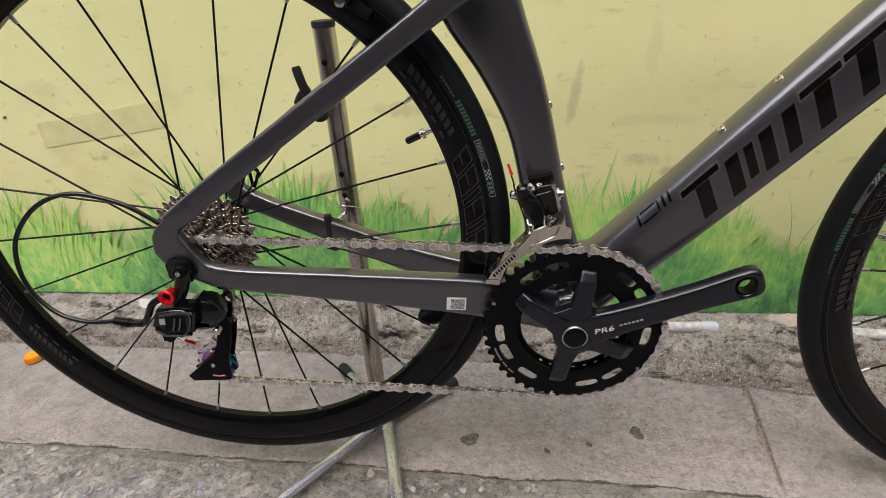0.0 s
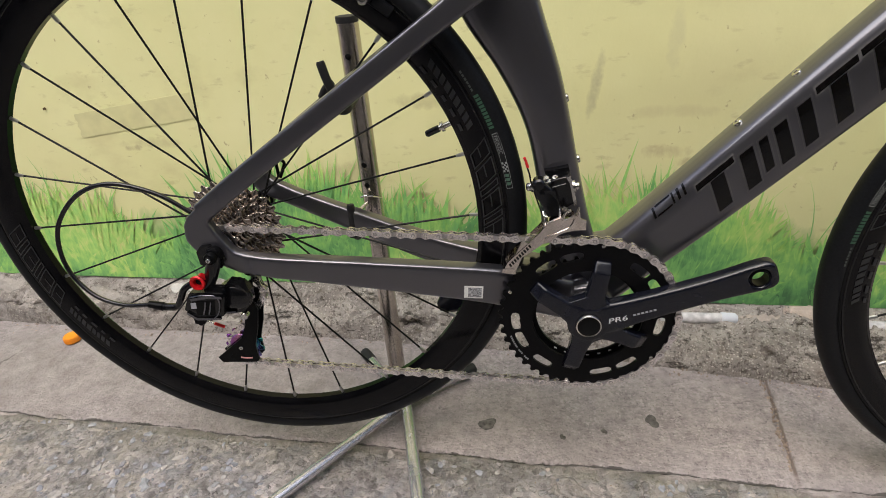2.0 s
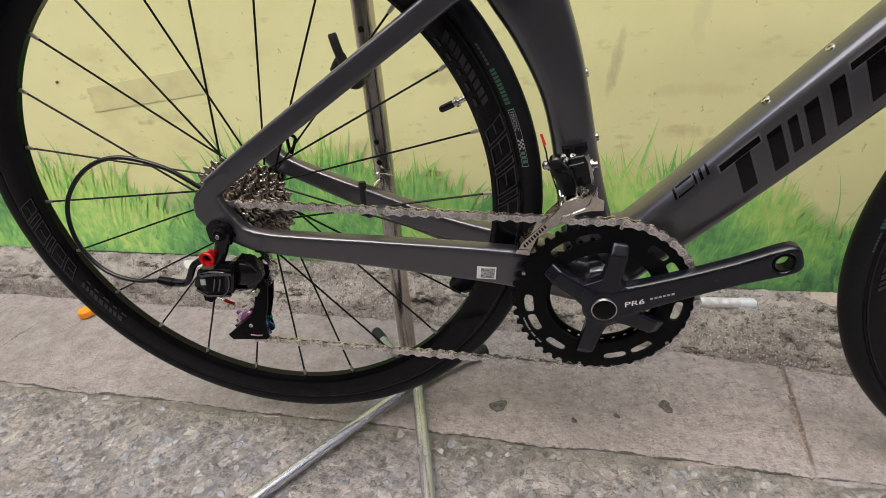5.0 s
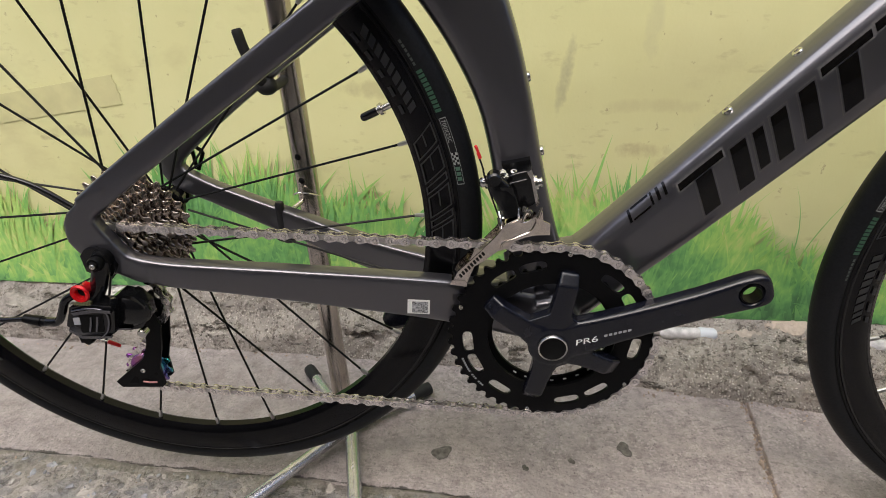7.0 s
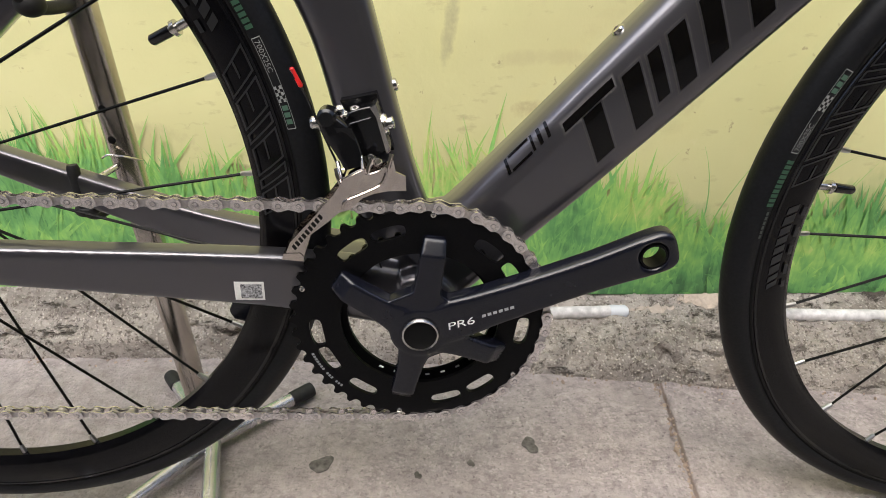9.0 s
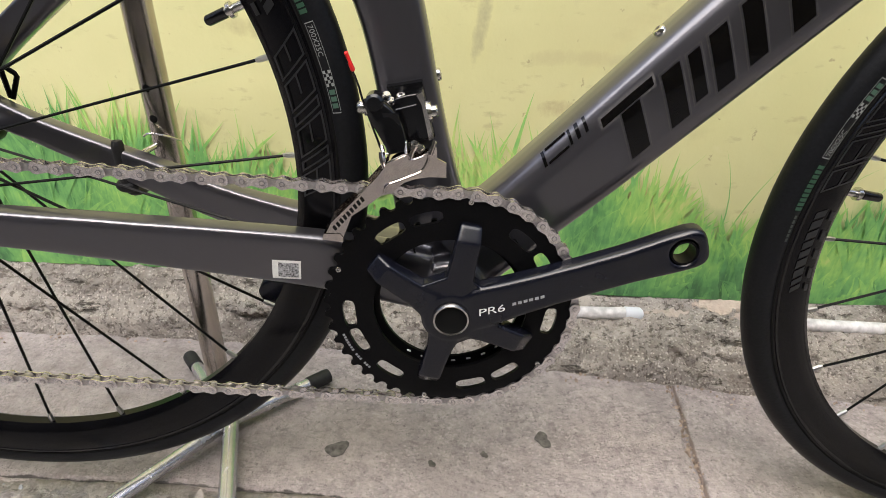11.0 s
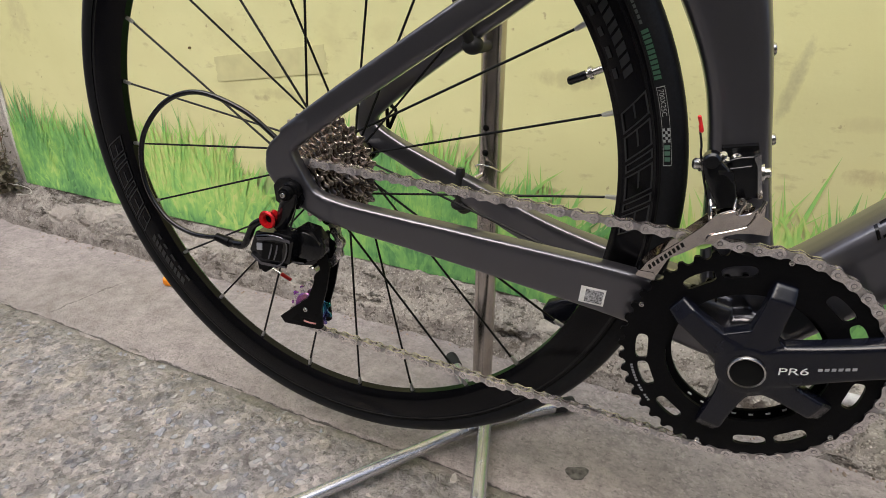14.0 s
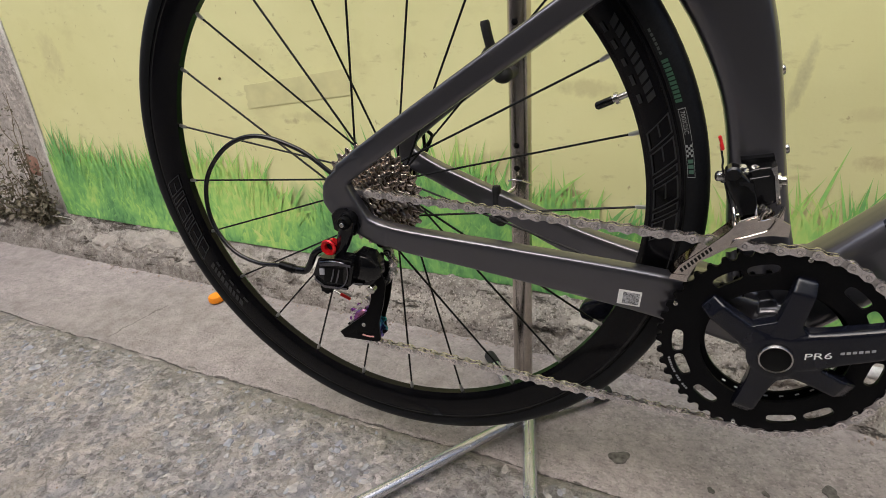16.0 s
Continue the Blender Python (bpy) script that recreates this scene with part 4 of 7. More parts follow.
    member(bm, [(-0.075, 0, 0.300, 0.04, 0.05), (-0.02, 0, 0.29, 0.05, 0.05)], 2.6)
    ob = part("bike_frame", bm, M_FRAME, bike, "gunmetal grey moulded carbon frame", smooth=180)
    rm = ob.modifiers.new("fuse", "REMESH")
    rm.mode, rm.voxel_size, rm.use_smooth_shade = "VOXEL", 0.0014, True
    sm = ob.modifiers.new("soften", "SMOOTH")
    sm.factor, sm.iterations = 0.5, 5
    return ob


FRAME = bike_frame()


def rim_y(r):
    """Half width of the deep rim at radius r."""
    return float(np.interp(r, [0.266, 0.270, 0.280, 0.295, 0.3035], [0.004, 0.0085, 0.0115, 0.0126, 0.0122]))


def wheel(name, hub, turn, yaw, lean, rear, inner=0.2712):
    bm = bmesh.new()
    rs = [0.2655, 0.2665, 0.269, 0.274, 0.282, 0.290, 0.297, 0.301, 0.3045]
    side = [(inner + (r - 0.2655) * (0.3035 - inner) / 0.039, -rim_y(r)) for r in rs]
    lathe(bm, side + [(0.301, -0.008), (0.301, 0.008)] + [(r, -y) for r, y in reversed(side)], 144)
    rim = part(name, bm, M_CARBON, bike, "black deep-section aero rim")
    rim.matrix_basis = Matrix.Translation(hub) @ Matrix.Rotation(radians(yaw), 4, "Z") @ Matrix.Rotation(radians(lean), 4, "X")
    bm = bmesh.new()
    prof = []
    for k in range(15):
        a = radians(-140 + 280 * k / 14)
        prof.append((0.3102 + 0.0134 * math.cos(a), 0.0134 * math.sin(a)))
    lathe(bm, prof, 160)
    part("tyre", bm, M_RUBBER, rim, "black road tyre with a smooth tread")
    # brake track edge: dark ring drawn as the shade of the bead groove
    bm = bmesh.new()
    for s in (-1, 1):
        lathe(bm, [(0.3030, s * 0.0100), (0.3046, s * 0.0100), (0.3046, s * 0.0124), (0.3030, s * 0.0128)], 120)
    part("bead_groove_shade", bm, M_SHADE, rim)
    # raised lip where the brake track ends
    bm = bmesh.new()
    for s in (-1, 1):
        lathe(bm, [(0.2985, s * 0.0124), (0.2992, s * 0.0131), (0.3008, s * 0.0131), (0.3014, s * 0.0122)], 120)
    part("rim_lip", bm, M_GLOSS, rim)
    # hub
    bm = bmesh.new()
    if rear:
        lathe(bm, [(0.009, -0.050), (0.017, -0.049), (0.019, -0.021), (0.026, -0.019), (0.026, -0.015), (0.013, -0.010), (0.012, 0.026), (0.021, 0.031), (0.021, 0.036), (0.014, 0.040), (0.010, 0.060), (0.009, 0.064)], 40, False)
    else:
        lathe(bm, [(0.008, -0.048), (0.010, -0.040), (0.019, -0.035), (0.019, -0.031), (0.011, -0.024), (0.011, 0.024), (0.019, 0.031), (0.019, 0.035), (0.010, 0.040), (0.008, 0.048)], 40, False)
    part("hub", bm, M_GLOSS, rim, "gloss black hub")
    # spokes and nipples
    fl = (-0.017, 0.033) if rear else (-0.033, 0.033)
    bm = bmesh.new()
    tube(bm, [(inner - 0.0095, 0, 0), (inner - 0.0065, 0, 0), (inner + 0.002, 0, 0)], [0.0016, 0.0021, 0.0021], 8)
    nip = part("nipple", bm, M_NIPPLE, rim, "silver spoke nipple")
    for k in range(24):
        a = radians(turn + 15 * k)
        end = Vector((math.cos(a), 0, math.sin(a)))
        s = k % 2
        cross = radians(62 if (k // 2) % 2 else -62) if rear and not s else 0.0
        rf = 0.0235 if rear else 0.017
        st = Vector((rf * math.cos(a + cross), fl[s] + (0.0015 if (k // 2) % 2 else -0.0015), rf * math.sin(a + cross)))
        bm = bmesh.new()
        tube(bm, [st, st.lerp(end * (inner - 0.0055), 0.5), end * (inner - 0.0055)], 0.00118, 6)
        part("spoke", bm, M_SPOKE, rim)
        if k == 0:
            nip.matrix_basis = Matrix.Rotation(-a, 4, "Y")
        else:
            shared("nipple", nip.data, rim, Matrix.Rotation(-a, 4, "Y"))
    return rim


REAR = wheel("rear_wheel", HUB, 1.0, -0.68, 1.24, True)
FRONTW = wheel("front_wheel", FRONT, 0.0, -2.6, 1.4, False)


def tooth(rp, ph):
    """Radius of a toothed wheel at the phase ph of one tooth: round valleys for the rollers, narrow tips."""
    u = 0.0127 * abs(ph - 0.5)
    v = 0.00635 - u
    if v < 0.0039:
        return rp - math.sqrt(0.0039 ** 2 - v * v) * 0.95
    return rp + 0.0012 * min(1.0, (v - 0.0039) / 0.0016)


def sprocket(bm, n, y, t, hole, base=None):
    """A toothed wheel with n teeth, t thick, round the y axis."""
    rp = 0.0127 / (2 * math.sin(math.pi / n))
    sub = 12
    inner, outer = [], []
    for k in range(n * sub):
        a = 2 * math.pi * k / (n * sub)
        ph = (k % sub) / sub
        r = tooth(rp, ph)
        outer.append((r * math.cos(a), r * math.sin(a)))
        inner.append((hole * math.cos(a), hole * math.sin(a)))
    c = base or Vector((0, 0, 0))
    m = len(outer)
    cut = 1 - 0.0007 / rp
    worn = [(x * cut, z * cut) for x, z in outer]
    lay = [[bm.verts.new((c.x + x, c.y + yy, c.z + z)) for x, z in ringpts] for ringpts, yy in ((inner, y), (worn, y), (outer, y + 0.3 * t), (outer, y + 0.7 * t), (worn, y + t), (inner, y + t))]
    for k in range(m):
        j = (k + 1) % m
        for q in range(6):
            a, b = lay[q], lay[(q + 1) % 6]
            bm.faces.new((a[k], a[j], b[j], b[k]))
    return bm


COGS = (11, 12, 13, 14, 15, 17, 19, 21, 23, 25, 28)
for i, n in enumerate(COGS):
    bm = bmesh.new()
    rp = 0.0127 / (2 * math.sin(math.pi / n))
    sprocket(bm, n, -0.0585 + 0.00365 * i, 0.0017, max(0.0165, rp - 0.014))
    part("sprocket", bm, M_COG, REAR, "worn nickel sprocket" if i == 0 else "").matrix_basis = Matrix.Translation((0.001, 0, 0.003)) @ Matrix.Rotation(0.37 * i, 4, "Y")
    if i < len(COGS) - 1:
        # spacers in near-black, so the gaps between sprockets look shaded
        bm = bmesh.new()
        disc(bm, max(0.0172, rp - 0.0085), -0.0585 + 0.00365 * i + 0.0017, -0.0585 + 0.00365 * (i + 1), (0.001, 0, 0.003), 40)
        part("spacer", bm, M_SHADE, REAR)
bm = bmesh.new()
lathe(bm, [(0.008, -0.061), (0.0155, -0.061), (0.0165, -0.059), (0.0165, -0.050), (0.008, -0.050)], 36)
part("lock_ring", bm, M_STEEL, REAR)

# ---- chainset ----
def chainring(n, y, t, r_in, slots, s0, s1, half):
    """A toothed plate with round-ended slots at the angles given."""
    bm = bmesh.new()
    rp = 0.0127 / (2 * math.sin(math.pi / n))
    sub = 12
    loops = [[(tooth(rp, (k % sub) / sub), 360 * k / (n * sub)) for k in range(n * sub)], [(r_in, 2.5 * k) for k in range(144)]]
    mid, tall = (s0 + s1) / 2, (s1 - s0) / 2
    for s in slots:
        ends = []
        for k in range(28):
            a = 2 * math.pi * k / 28
            ca, sa = math.cos(a), math.sin(a)
            ends.append((mid + tall * math.copysign(abs(sa) ** 0.6, sa), s + half * math.copysign(abs(ca) ** 0.55, ca)))
        loops.append(ends)
    edges = []
    for pts in loops:
        vs = [bm.verts.new((BB.x + r * math.cos(radians(a)), y, BB.z + r * math.sin(radians(a)))) for r, a in pts]
        edges += [bm.edges.new((vs[k], vs[(k + 1) % len(vs)])) for k in range(len(vs))]
    bmesh.ops.triangle_fill(bm, use_beauty=True, edges=edges)
    geo = bmesh.ops.extrude_face_region(bm, geom=bm.faces[:])
    bmesh.ops.translate(bm, vec=(0, t, 0), verts=[v for v in geo["geom"] if isinstance(v, bmesh.types.BMVert)])
    return bm


def crank():
    """Right crank with its four-armed spider."""
    ax = Vector((math.cos(radians(19.4)), 0, math.sin(radians(19.4))))
    bm = bmesh.new()
    up = Vector((-ax.z, 0, ax.x))
    eye = BB + ax * 0.1685
    half = [(0.030, 0.0175), (0.045, 0.0160), (0.07, 0.0146), (0.10, 0.0138), (0.13, 0.0138), (0.150, 0.0148), (0.160, 0.0155)]
    outline = [BB + ax * s + up * w for s, w in half]
    outline += [eye + ax * (0.0175 * max(0, math.cos(a)) ** 0.6) + up * (0.0158 * math.copysign(abs(math.sin(a)) ** 0.6, math.sin(a))) for a in [math.radians(90 - 180 * k / 18) for k in range(19)]]
    outline += [BB + ax * s - up * w for s, w in reversed(half)]
    outline += [BB + (ax * math.cos(a) + up * math.sin(a)) * 0.0205 for a in [math.radians(-60 - 240 * k / 18) for k in range(19)]]
    edges = []
    for pts in (outline, [eye + Vector((math.cos(a), 0, math.sin(a))) * 0.0088 for a in [2 * math.pi * k / 28 for k in range(28)]], [BB + Vector((math.cos(a), 0, math.sin(a))) * 0.0124 for a in [2 * math.pi * k / 32 for k in range(32)]]):
        vs = [bm.verts.new((v.x, -0.0670, v.z)) for v in pts]
        edges += [bm.edges.new((vs[k], vs[(k + 1) % len(vs)])) for k in range(len(vs))]
    bmesh.ops.triangle_fill(bm, use_beauty=True, edges=edges)
    geo = bmesh.ops.extrude_face_region(bm, geom=bm.faces[:])
    bmesh.ops.translate(bm, vec=(0, 0.0135, 0), verts=[v for v in geo["geom"] if isinstance(v, bmesh.types.BMVert)])
    bmesh.ops.recalc_face_normals(bm, faces=bm.faces)
    rimmed = [e for e in bm.edges if len(e.link_faces) == 2 and e.calc_face_angle(0) > 1.2 and abs(e.verts[0].co.y + 0.067) < 1e-5 and abs(e.verts[1].co.y + 0.067) < 1e-5]
    bmesh.ops.bevel(bm, geom=rimmed, offset=0.0045, segments=3, profile=0.5, affect="EDGES", clamp_overlap=True)
    # spider and hub, forged in one piece with the arm
    ways = ((79.5, 0.071), (144, 0.069), (255, 0.068), (334, 0.066))
    for deg, ln in ways:
        d = Vector((math.cos(radians(deg)), 0, math.sin(radians(deg))))
        rings = []
        for s, w, t, y in ((0.0140, 0.026, 0.015, -0.0590), (0.03, 0.0200, 0.015, -0.0582), (0.05, 0.0178, 0.014, -0.0580), (ln - 0.009, 0.0180, 0.0135, -0.0577), (ln - 0.0008, 0.0160, 0.007, -0.0550), (ln + 0.001, 0.0150, 0.005, -0.0545)):
            rings.append(ring(BB + d * s + Vector((0, y, 0)), d, w, t, 28, 6.0))
        loft(bm, rings)
    lathe(bm, [(0.0124, -0.0668), (0.0190, -0.0668), (0.0218, -0.0650), (0.0218, -0.0525), (0.0124, -0.0525)], 48, True, BB)
    # fillets where neighbouring arms meet
    turns = sorted([deg for deg, ln in ways] + [19.4])
    for k, deg in enumerate(turns):
        nxt = turns[(k + 1) % len(turns)] + (360 if k == len(turns) - 1 else 0)
        reach = 0.034 if nxt - deg < 70 else 0.026
        web = [BB + Vector((0.0150 * math.cos(radians((deg + nxt) / 2)), 0, 0.0150 * math.sin(radians((deg + nxt) / 2))))]
        for q, side in ((deg, 1), (nxt, -1)):
            d = Vector((math.cos(radians(q)), 0, math.sin(radians(q))))
            web.append(BB + d * reach + Vector((-d.z, 0, d.x)) * (0.0070 * side))
        prism(bm, [(v.x, v.z) for v in web], -0.0645, -0.0530)
    arm = part("crank_arm", bm, M_SATIN, bike, "satin black right crank arm with a spider", smooth=180)
    rm = arm.modifiers.new("fuse", "REMESH")
    rm.mode, rm.voxel_size, rm.use_smooth_shade = "VOXEL", 0.0008, True
    sm = arm.modifiers.new("soften", "SMOOTH")
    sm.factor, sm.iterations = 0.5, 9
    # pedal eye bush and spindle end
    bm = bmesh.new()
    lathe(bm, [(0.0078, -0.0662), (0.0091, -0.0662), (0.0091, -0.0535), (0.0078, -0.0535)], 28, True, eye)
    part("pedal_bush", bm, M_BLACK, arm, "dark pedal thread bush")
    bm = bmesh.new()
    lathe(bm, [(0.0117, -0.0690), (0.0129, -0.0694), (0.0137, -0.0680), (0.0137, -0.066), (0.0117, -0.066)], 40, True, BB)
    part("spindle_ring", bm, M_STEEL, arm, "bright steel spindle ring")
    # socket coloured near-black for the shade inside the hollow spindle
    bm = bmesh.new()
    lathe(bm, [(0.0, -0.058), (0.0122, -0.058), (0.0124, -0.0672)], 32, False, BB)
    part("spindle_socket", bm, M_SHADE, arm)
    return arm


CRANK = crank()
bm = chainring(46, -0.0525, 0.0032, 0.0575, (184.5, 204, 232, 283.5, 306, 351, 28.5, 49, 104, 125), 0.0712, 0.0808, 9.0)
BIG = part("chainring", bm, M_BLACK, bike, "black slotted outer chainring", smooth=30)
bm = chainring(34, -0.0435, 0.0028, 0.0535, (), 0.056, 0.060, 0)
SMALL = part("chainring", bm, M_BLACK, bike, "black inner chainring", smooth=30)


# ---- chain ----
def link_mesh(outer):
    """One chain link, 12.7 mm long, along x, with its two plates, rollers and pins."""
    bm = bmesh.new()
    h, p = 0.0042, 0.0127
    ys = (0.0024, 0.0033) if outer else (0.0012, 0.0020)
    out = []
    for k in range(9):
        a = radians(90 + 180 * k / 8)
        out.append((h * math.cos(a), h * math.sin(a)))
    out.append((p * 0.5, -h * 0.58))
    for k in range(9):
        a = radians(-90 + 180 * k / 8)
        out.append((p + h * math.cos(a), h * math.sin(a)))
    out.append((p * 0.5, h * 0.58))
    for s in (-1, 1):
        prism(bm, out, s * ys[0], s * ys[1])
    if outer:
        # dark rings round the pins, painted in as recess shade
        old = set(bm.faces)
        for x in (0, p):
            lathe(bm, [(0.0012, -0.0034), (0.0019, -0.0034), (0.0019, -0.0032), (0.0012, -0.0032)], 12, True, (x, 0, 0))
        for f in bm.faces:
            if f not in old:
                f.material_index = 1
        for x in (0, p):
            disc(bm, 0.0014, -0.0037, 0.0037, (x, 0, 0), 10)
    else:
        for x in (0, p):
            disc(bm, 0.0038, -0.0012, 0.0012, (x, 0, 0), 10)
    return bm


def chain():
    cog = HUB + Vector((0, -0.0577, 0))
    r1, r0 = 0.0127 / (2 * math.sin(math.pi / 11)), 0.0127 / (2 * math.sin(math.pi / 46))
    yr = -0.0509
    # rear derailleur pulleys
    up, low = Vector((-0.372, -0.0577, 0.322)), Vector((-0.386, -0.0577, 0.242))
    pts = []

    def arc(c, r, a0, a1, y):
        for k in range(21):
            a = radians(a0 + (a1 - a0) * k / 20)
            pts.append((c.x + r * math.cos(a), y, c.z + r * math.sin(a)))

    arc(BB, r0, 96, -93, yr)
    arc(low, 0.0222, -95, -230, -0.0577)
    arc(up, 0.0222, -50, 60, -0.0577)
    arc(cog, r1, 330, 97, -0.0577)
    pts.append(pts[0])
    P = np.array(pts)
    seg = np.linalg.norm(np.diff(P, axis=0), axis=1)
    cum = np.concatenate([[0], np.cumsum(seg)])
    n = int(cum[-1] / 0.0127 / 2) * 2
    at = [Vector([np.interp(s, cum, P[:, k]) for k in range(3)]) for s in np.linspace(0, cum[-1], n + 1)]
    first = part("chain", link_mesh(True), M_CHAIN, bike, "silver nickel roller chain", smooth=35)
    first.data.materials.append(M_RIVET_SHADE)
    inner = None
    for i in range(n):
        d = (at[i + 1] - at[i])
        side = Vector((0, 1, 0))
        x = d.normalized()
        z = x.cross(side).normalized()
        yv = z.cross(x)
        rot = Matrix((x, yv, z)).transposed().to_4x4()
        m = Matrix.Translation(at[i]) @ rot @ Matrix.Diagonal((d.length / 0.0127, 1, 1, 1))
        if i == 0:
            first.data.transform(m)
        elif i == 1:
            inner = part("chain_link", link_mesh(False), M_INNER, first, smooth=35)
            inner.matrix_basis = m
        elif i == 2:
            outer = part("chain_link", link_mesh(True), M_CHAIN, first, smooth=35)
            outer.data.materials.append(M_RIVET_SHADE)
            outer.matrix_basis = m
        else:
            shared("chain_link", (outer if i % 2 == 0 else inner).data, first, m)
    return first


chain()


# ---- left crank, bearing cups, bolts ----
def left_crank():
    ax = Vector((-math.cos(radians(19.4)), 0, -math.sin(radians(19.4))))
    bm = bmesh.new()
    rings = [ring(BB + ax * s + Vector((0, 0.062, 0)), ax, w, 0.014, 20, 4) for s, w in ((-0.018, 0.02), (-0.01, 0.034), (0.02, 0.036), (0.08, 0.029), (0.165, 0.031), (0.18, 0.028), (0.188, 0.012))]
    loft(bm, rings)
    part("crank_arm", bm, M_SATIN, bike, "satin black left crank arm")


left_crank()
bm = bmesh.new()
lathe(bm, [(0.0, -0.036), (0.0225, -0.036), (0.0235, -0.039), (0.0235, -0.042), (0.0215, -0.044), (0.0155, -0.044), (0.015, -0.047), (0.0, -0.047)], 40, False, BB)
part("bearing_cup", bm, mat("grey_cup", (0.16, 0.16, 0.165), 0.3, 0.8), bike, "grey bottom bracket cup")


def dome(c, d, r, name="bottle_bolt", m=M_STEEL, parent=FRAME, h=0.5):
    """A round bolt head at c that faces along d."""
    q = Vector(d).normalized().to_track_quat("Y", "Z").to_matrix().to_4x4()
    bm = bmesh.new()
    lathe(bm, [(r, -0.002), (r, r * 0.15), (r * 0.85, r * h * 0.8), (r * 0.5, r * h), (r * 0.42, r * h), (r * 0.4, r * h * 0.3), (0.0, r * h * 0.3)], 20, False)
    bm.transform(Matrix.Translation(c) @ q)
    return part(name, bm, m, parent)


for x, z in ((0.137, 0.4725), (0.181, 0.5165)):
    dome((x + 0.0015, 0, z - 0.001), (-0.72, 0, 0.69), 0.0045)
for x, z in ((-0.0228, 0.503), (-0.0098, 0.4405)):
    dome((x, 0, z), (0.97, 0, 0.22), 0.0045)
# ring bolts on the outer chainring
for deg in (82, 158, 257, 323):
    a = radians(deg)
    dome(BB + Vector((0.0875 * math.cos(a), -0.0525, 0.0875 * math.sin(a))), (0, -1, 0), 0.0022, "ring_rivet", M_STEEL, BIG, 0.6)


# ---- decals ----
def wrap(ob, offset=0.0005):
    w = ob.modifiers.new("lay", "SHRINKWRAP")
    w.target, w.wrap_method, w.offset = FRAME, "PROJECT", offset
    w.use_project_x, w.use_project_y, w.use_project_z = False, True, False
    w.use_positive_direction, w.use_negative_direction = True, False
    return ob


def patch(corners, nu=6, nv=8):
    """A four-cornered sheet, finely divided, in front of the frame."""
    a, b, c, d = [Vector((x, -0.08, z)) for x, z in corners]
    bm = bmesh.new()
    g = [[bm.verts.new(a.lerp(b, i / nu).lerp(d.lerp(c, i / nu), j / nv)) for i in range(nu + 1)] for j in range(nv + 1)]
    for j in range(nv):
        for i in range(nu):
            bm.faces.new((g[j][i], g[j][i + 1], g[j + 1][i + 1], g[j + 1][i]))
    return bm


O2, AX, NR = Vector((0.058, 0, 0.342)), Vector((0.707, 0, 0.707)), Vector((-0.707, 0, 0.707))


def on_tube(s, v):
    p = O2 + AX * s + NR * v
    return p.x, p.z


def slanted(s0, s1, lo, hi, grow=0.0, lean=0.42):
    lo, hi, s0, s1 = lo - grow, hi + grow, s0 - grow, s1 + grow
    return [on_tube(s0 + lean * lo, lo), on_tube(s1 + lean * lo, lo), on_tube(s1 + lean * hi, hi), on_tube(s0 + lean * hi, hi)]


for s0, s1, lo, hi in ((0.089, 0.104, -0.016, 0.0155), (0.122, 0.136, -0.017, 0.018), (0.142, 0.151, -0.013, 0.017), (0.158, 0.171, -0.017, 0.018), (0.182, 0.195, -0.017, 0.0195), (0.213, 0.228, -0.018, 0.0165), (0.253, 0.268, -0.018, 0.018), (0.288, 0.314, -0.018, 0.0195), (0.326, 0.350, -0.018, 0.0195)):
    wrap(part("decal_line", patch(slanted(s0, s1, lo, hi, 0.0019)), M_OUTLINE, FRAME), 0.0004)
    wrap(part("decal_line", patch(slanted(s0, s1, lo, hi, 0.0012)), M_FRAME, FRAME), 0.0006)
    wrap(part("decal_bar", patch(slanted(s0, s1, lo, hi)), M_DECAL, FRAME), 0.0009)
for s0, s1, v in ((0.074, 0.116, 0.0165), (0.201, 0.240, 0.0175), (0.243, 0.281, 0.0185)):
    wrap(part("decal_line", patch(slanted(s0, s1, v, v + 0.0055, 0.0017)), M_OUTLINE, FRAME), 0.0005)
    wrap(part("decal_bar", patch(slanted(s0, s1, v, v + 0.0055)), M_DECAL, FRAME), 0.0009)
for s0, s1, lo, hi in ((0.025, 0.0275, 0.0215, 0.0300), (0.029, 0.047, 0.0290, 0.0302), (0.029, 0.047, 0.0212, 0.0228), (0.0485, 0.0505, 0.0215, 0.0300), (0.0545, 0.0575, 0.0215, 0.0300), (0.0615, 0.0640, 0.0215, 0.0300)):
    wrap(part("decal_bar", patch(slanted(s0, s1, lo, hi), 3, 4), M_DECAL, FRAME), 0.0009)
# white sticker on the chain stay
st = wrap(part("sticker", patch([(-0.1300, 0.3023), (-0.1098, 0.3000), (-0.1084, 0.3158), (-0.1286, 0.3181)], 8, 6), M_WHITE, FRAME, "white square sticker"), 0.0006)
for k, (u0, u1, v0, v1) in enumerate(((0.21, 0.92, 0.12, 0.88),)):
    pts = [(-0.1300 + 0.0202 * u + 0.0014 * v, 0.3023 - 0.0025 * u + 0.016 * v) for u, v in ((u0, v0), (u1, v0), (u1, v1), (u0, v1))]
    wrap(part("sticker_print", patch(pts, 4, 4), mat("grey_print", (0.26, 0.26, 0.27), 0.6, grain=0.95, grain_scale=700), FRAME, "grey printed square"), 0.0010)


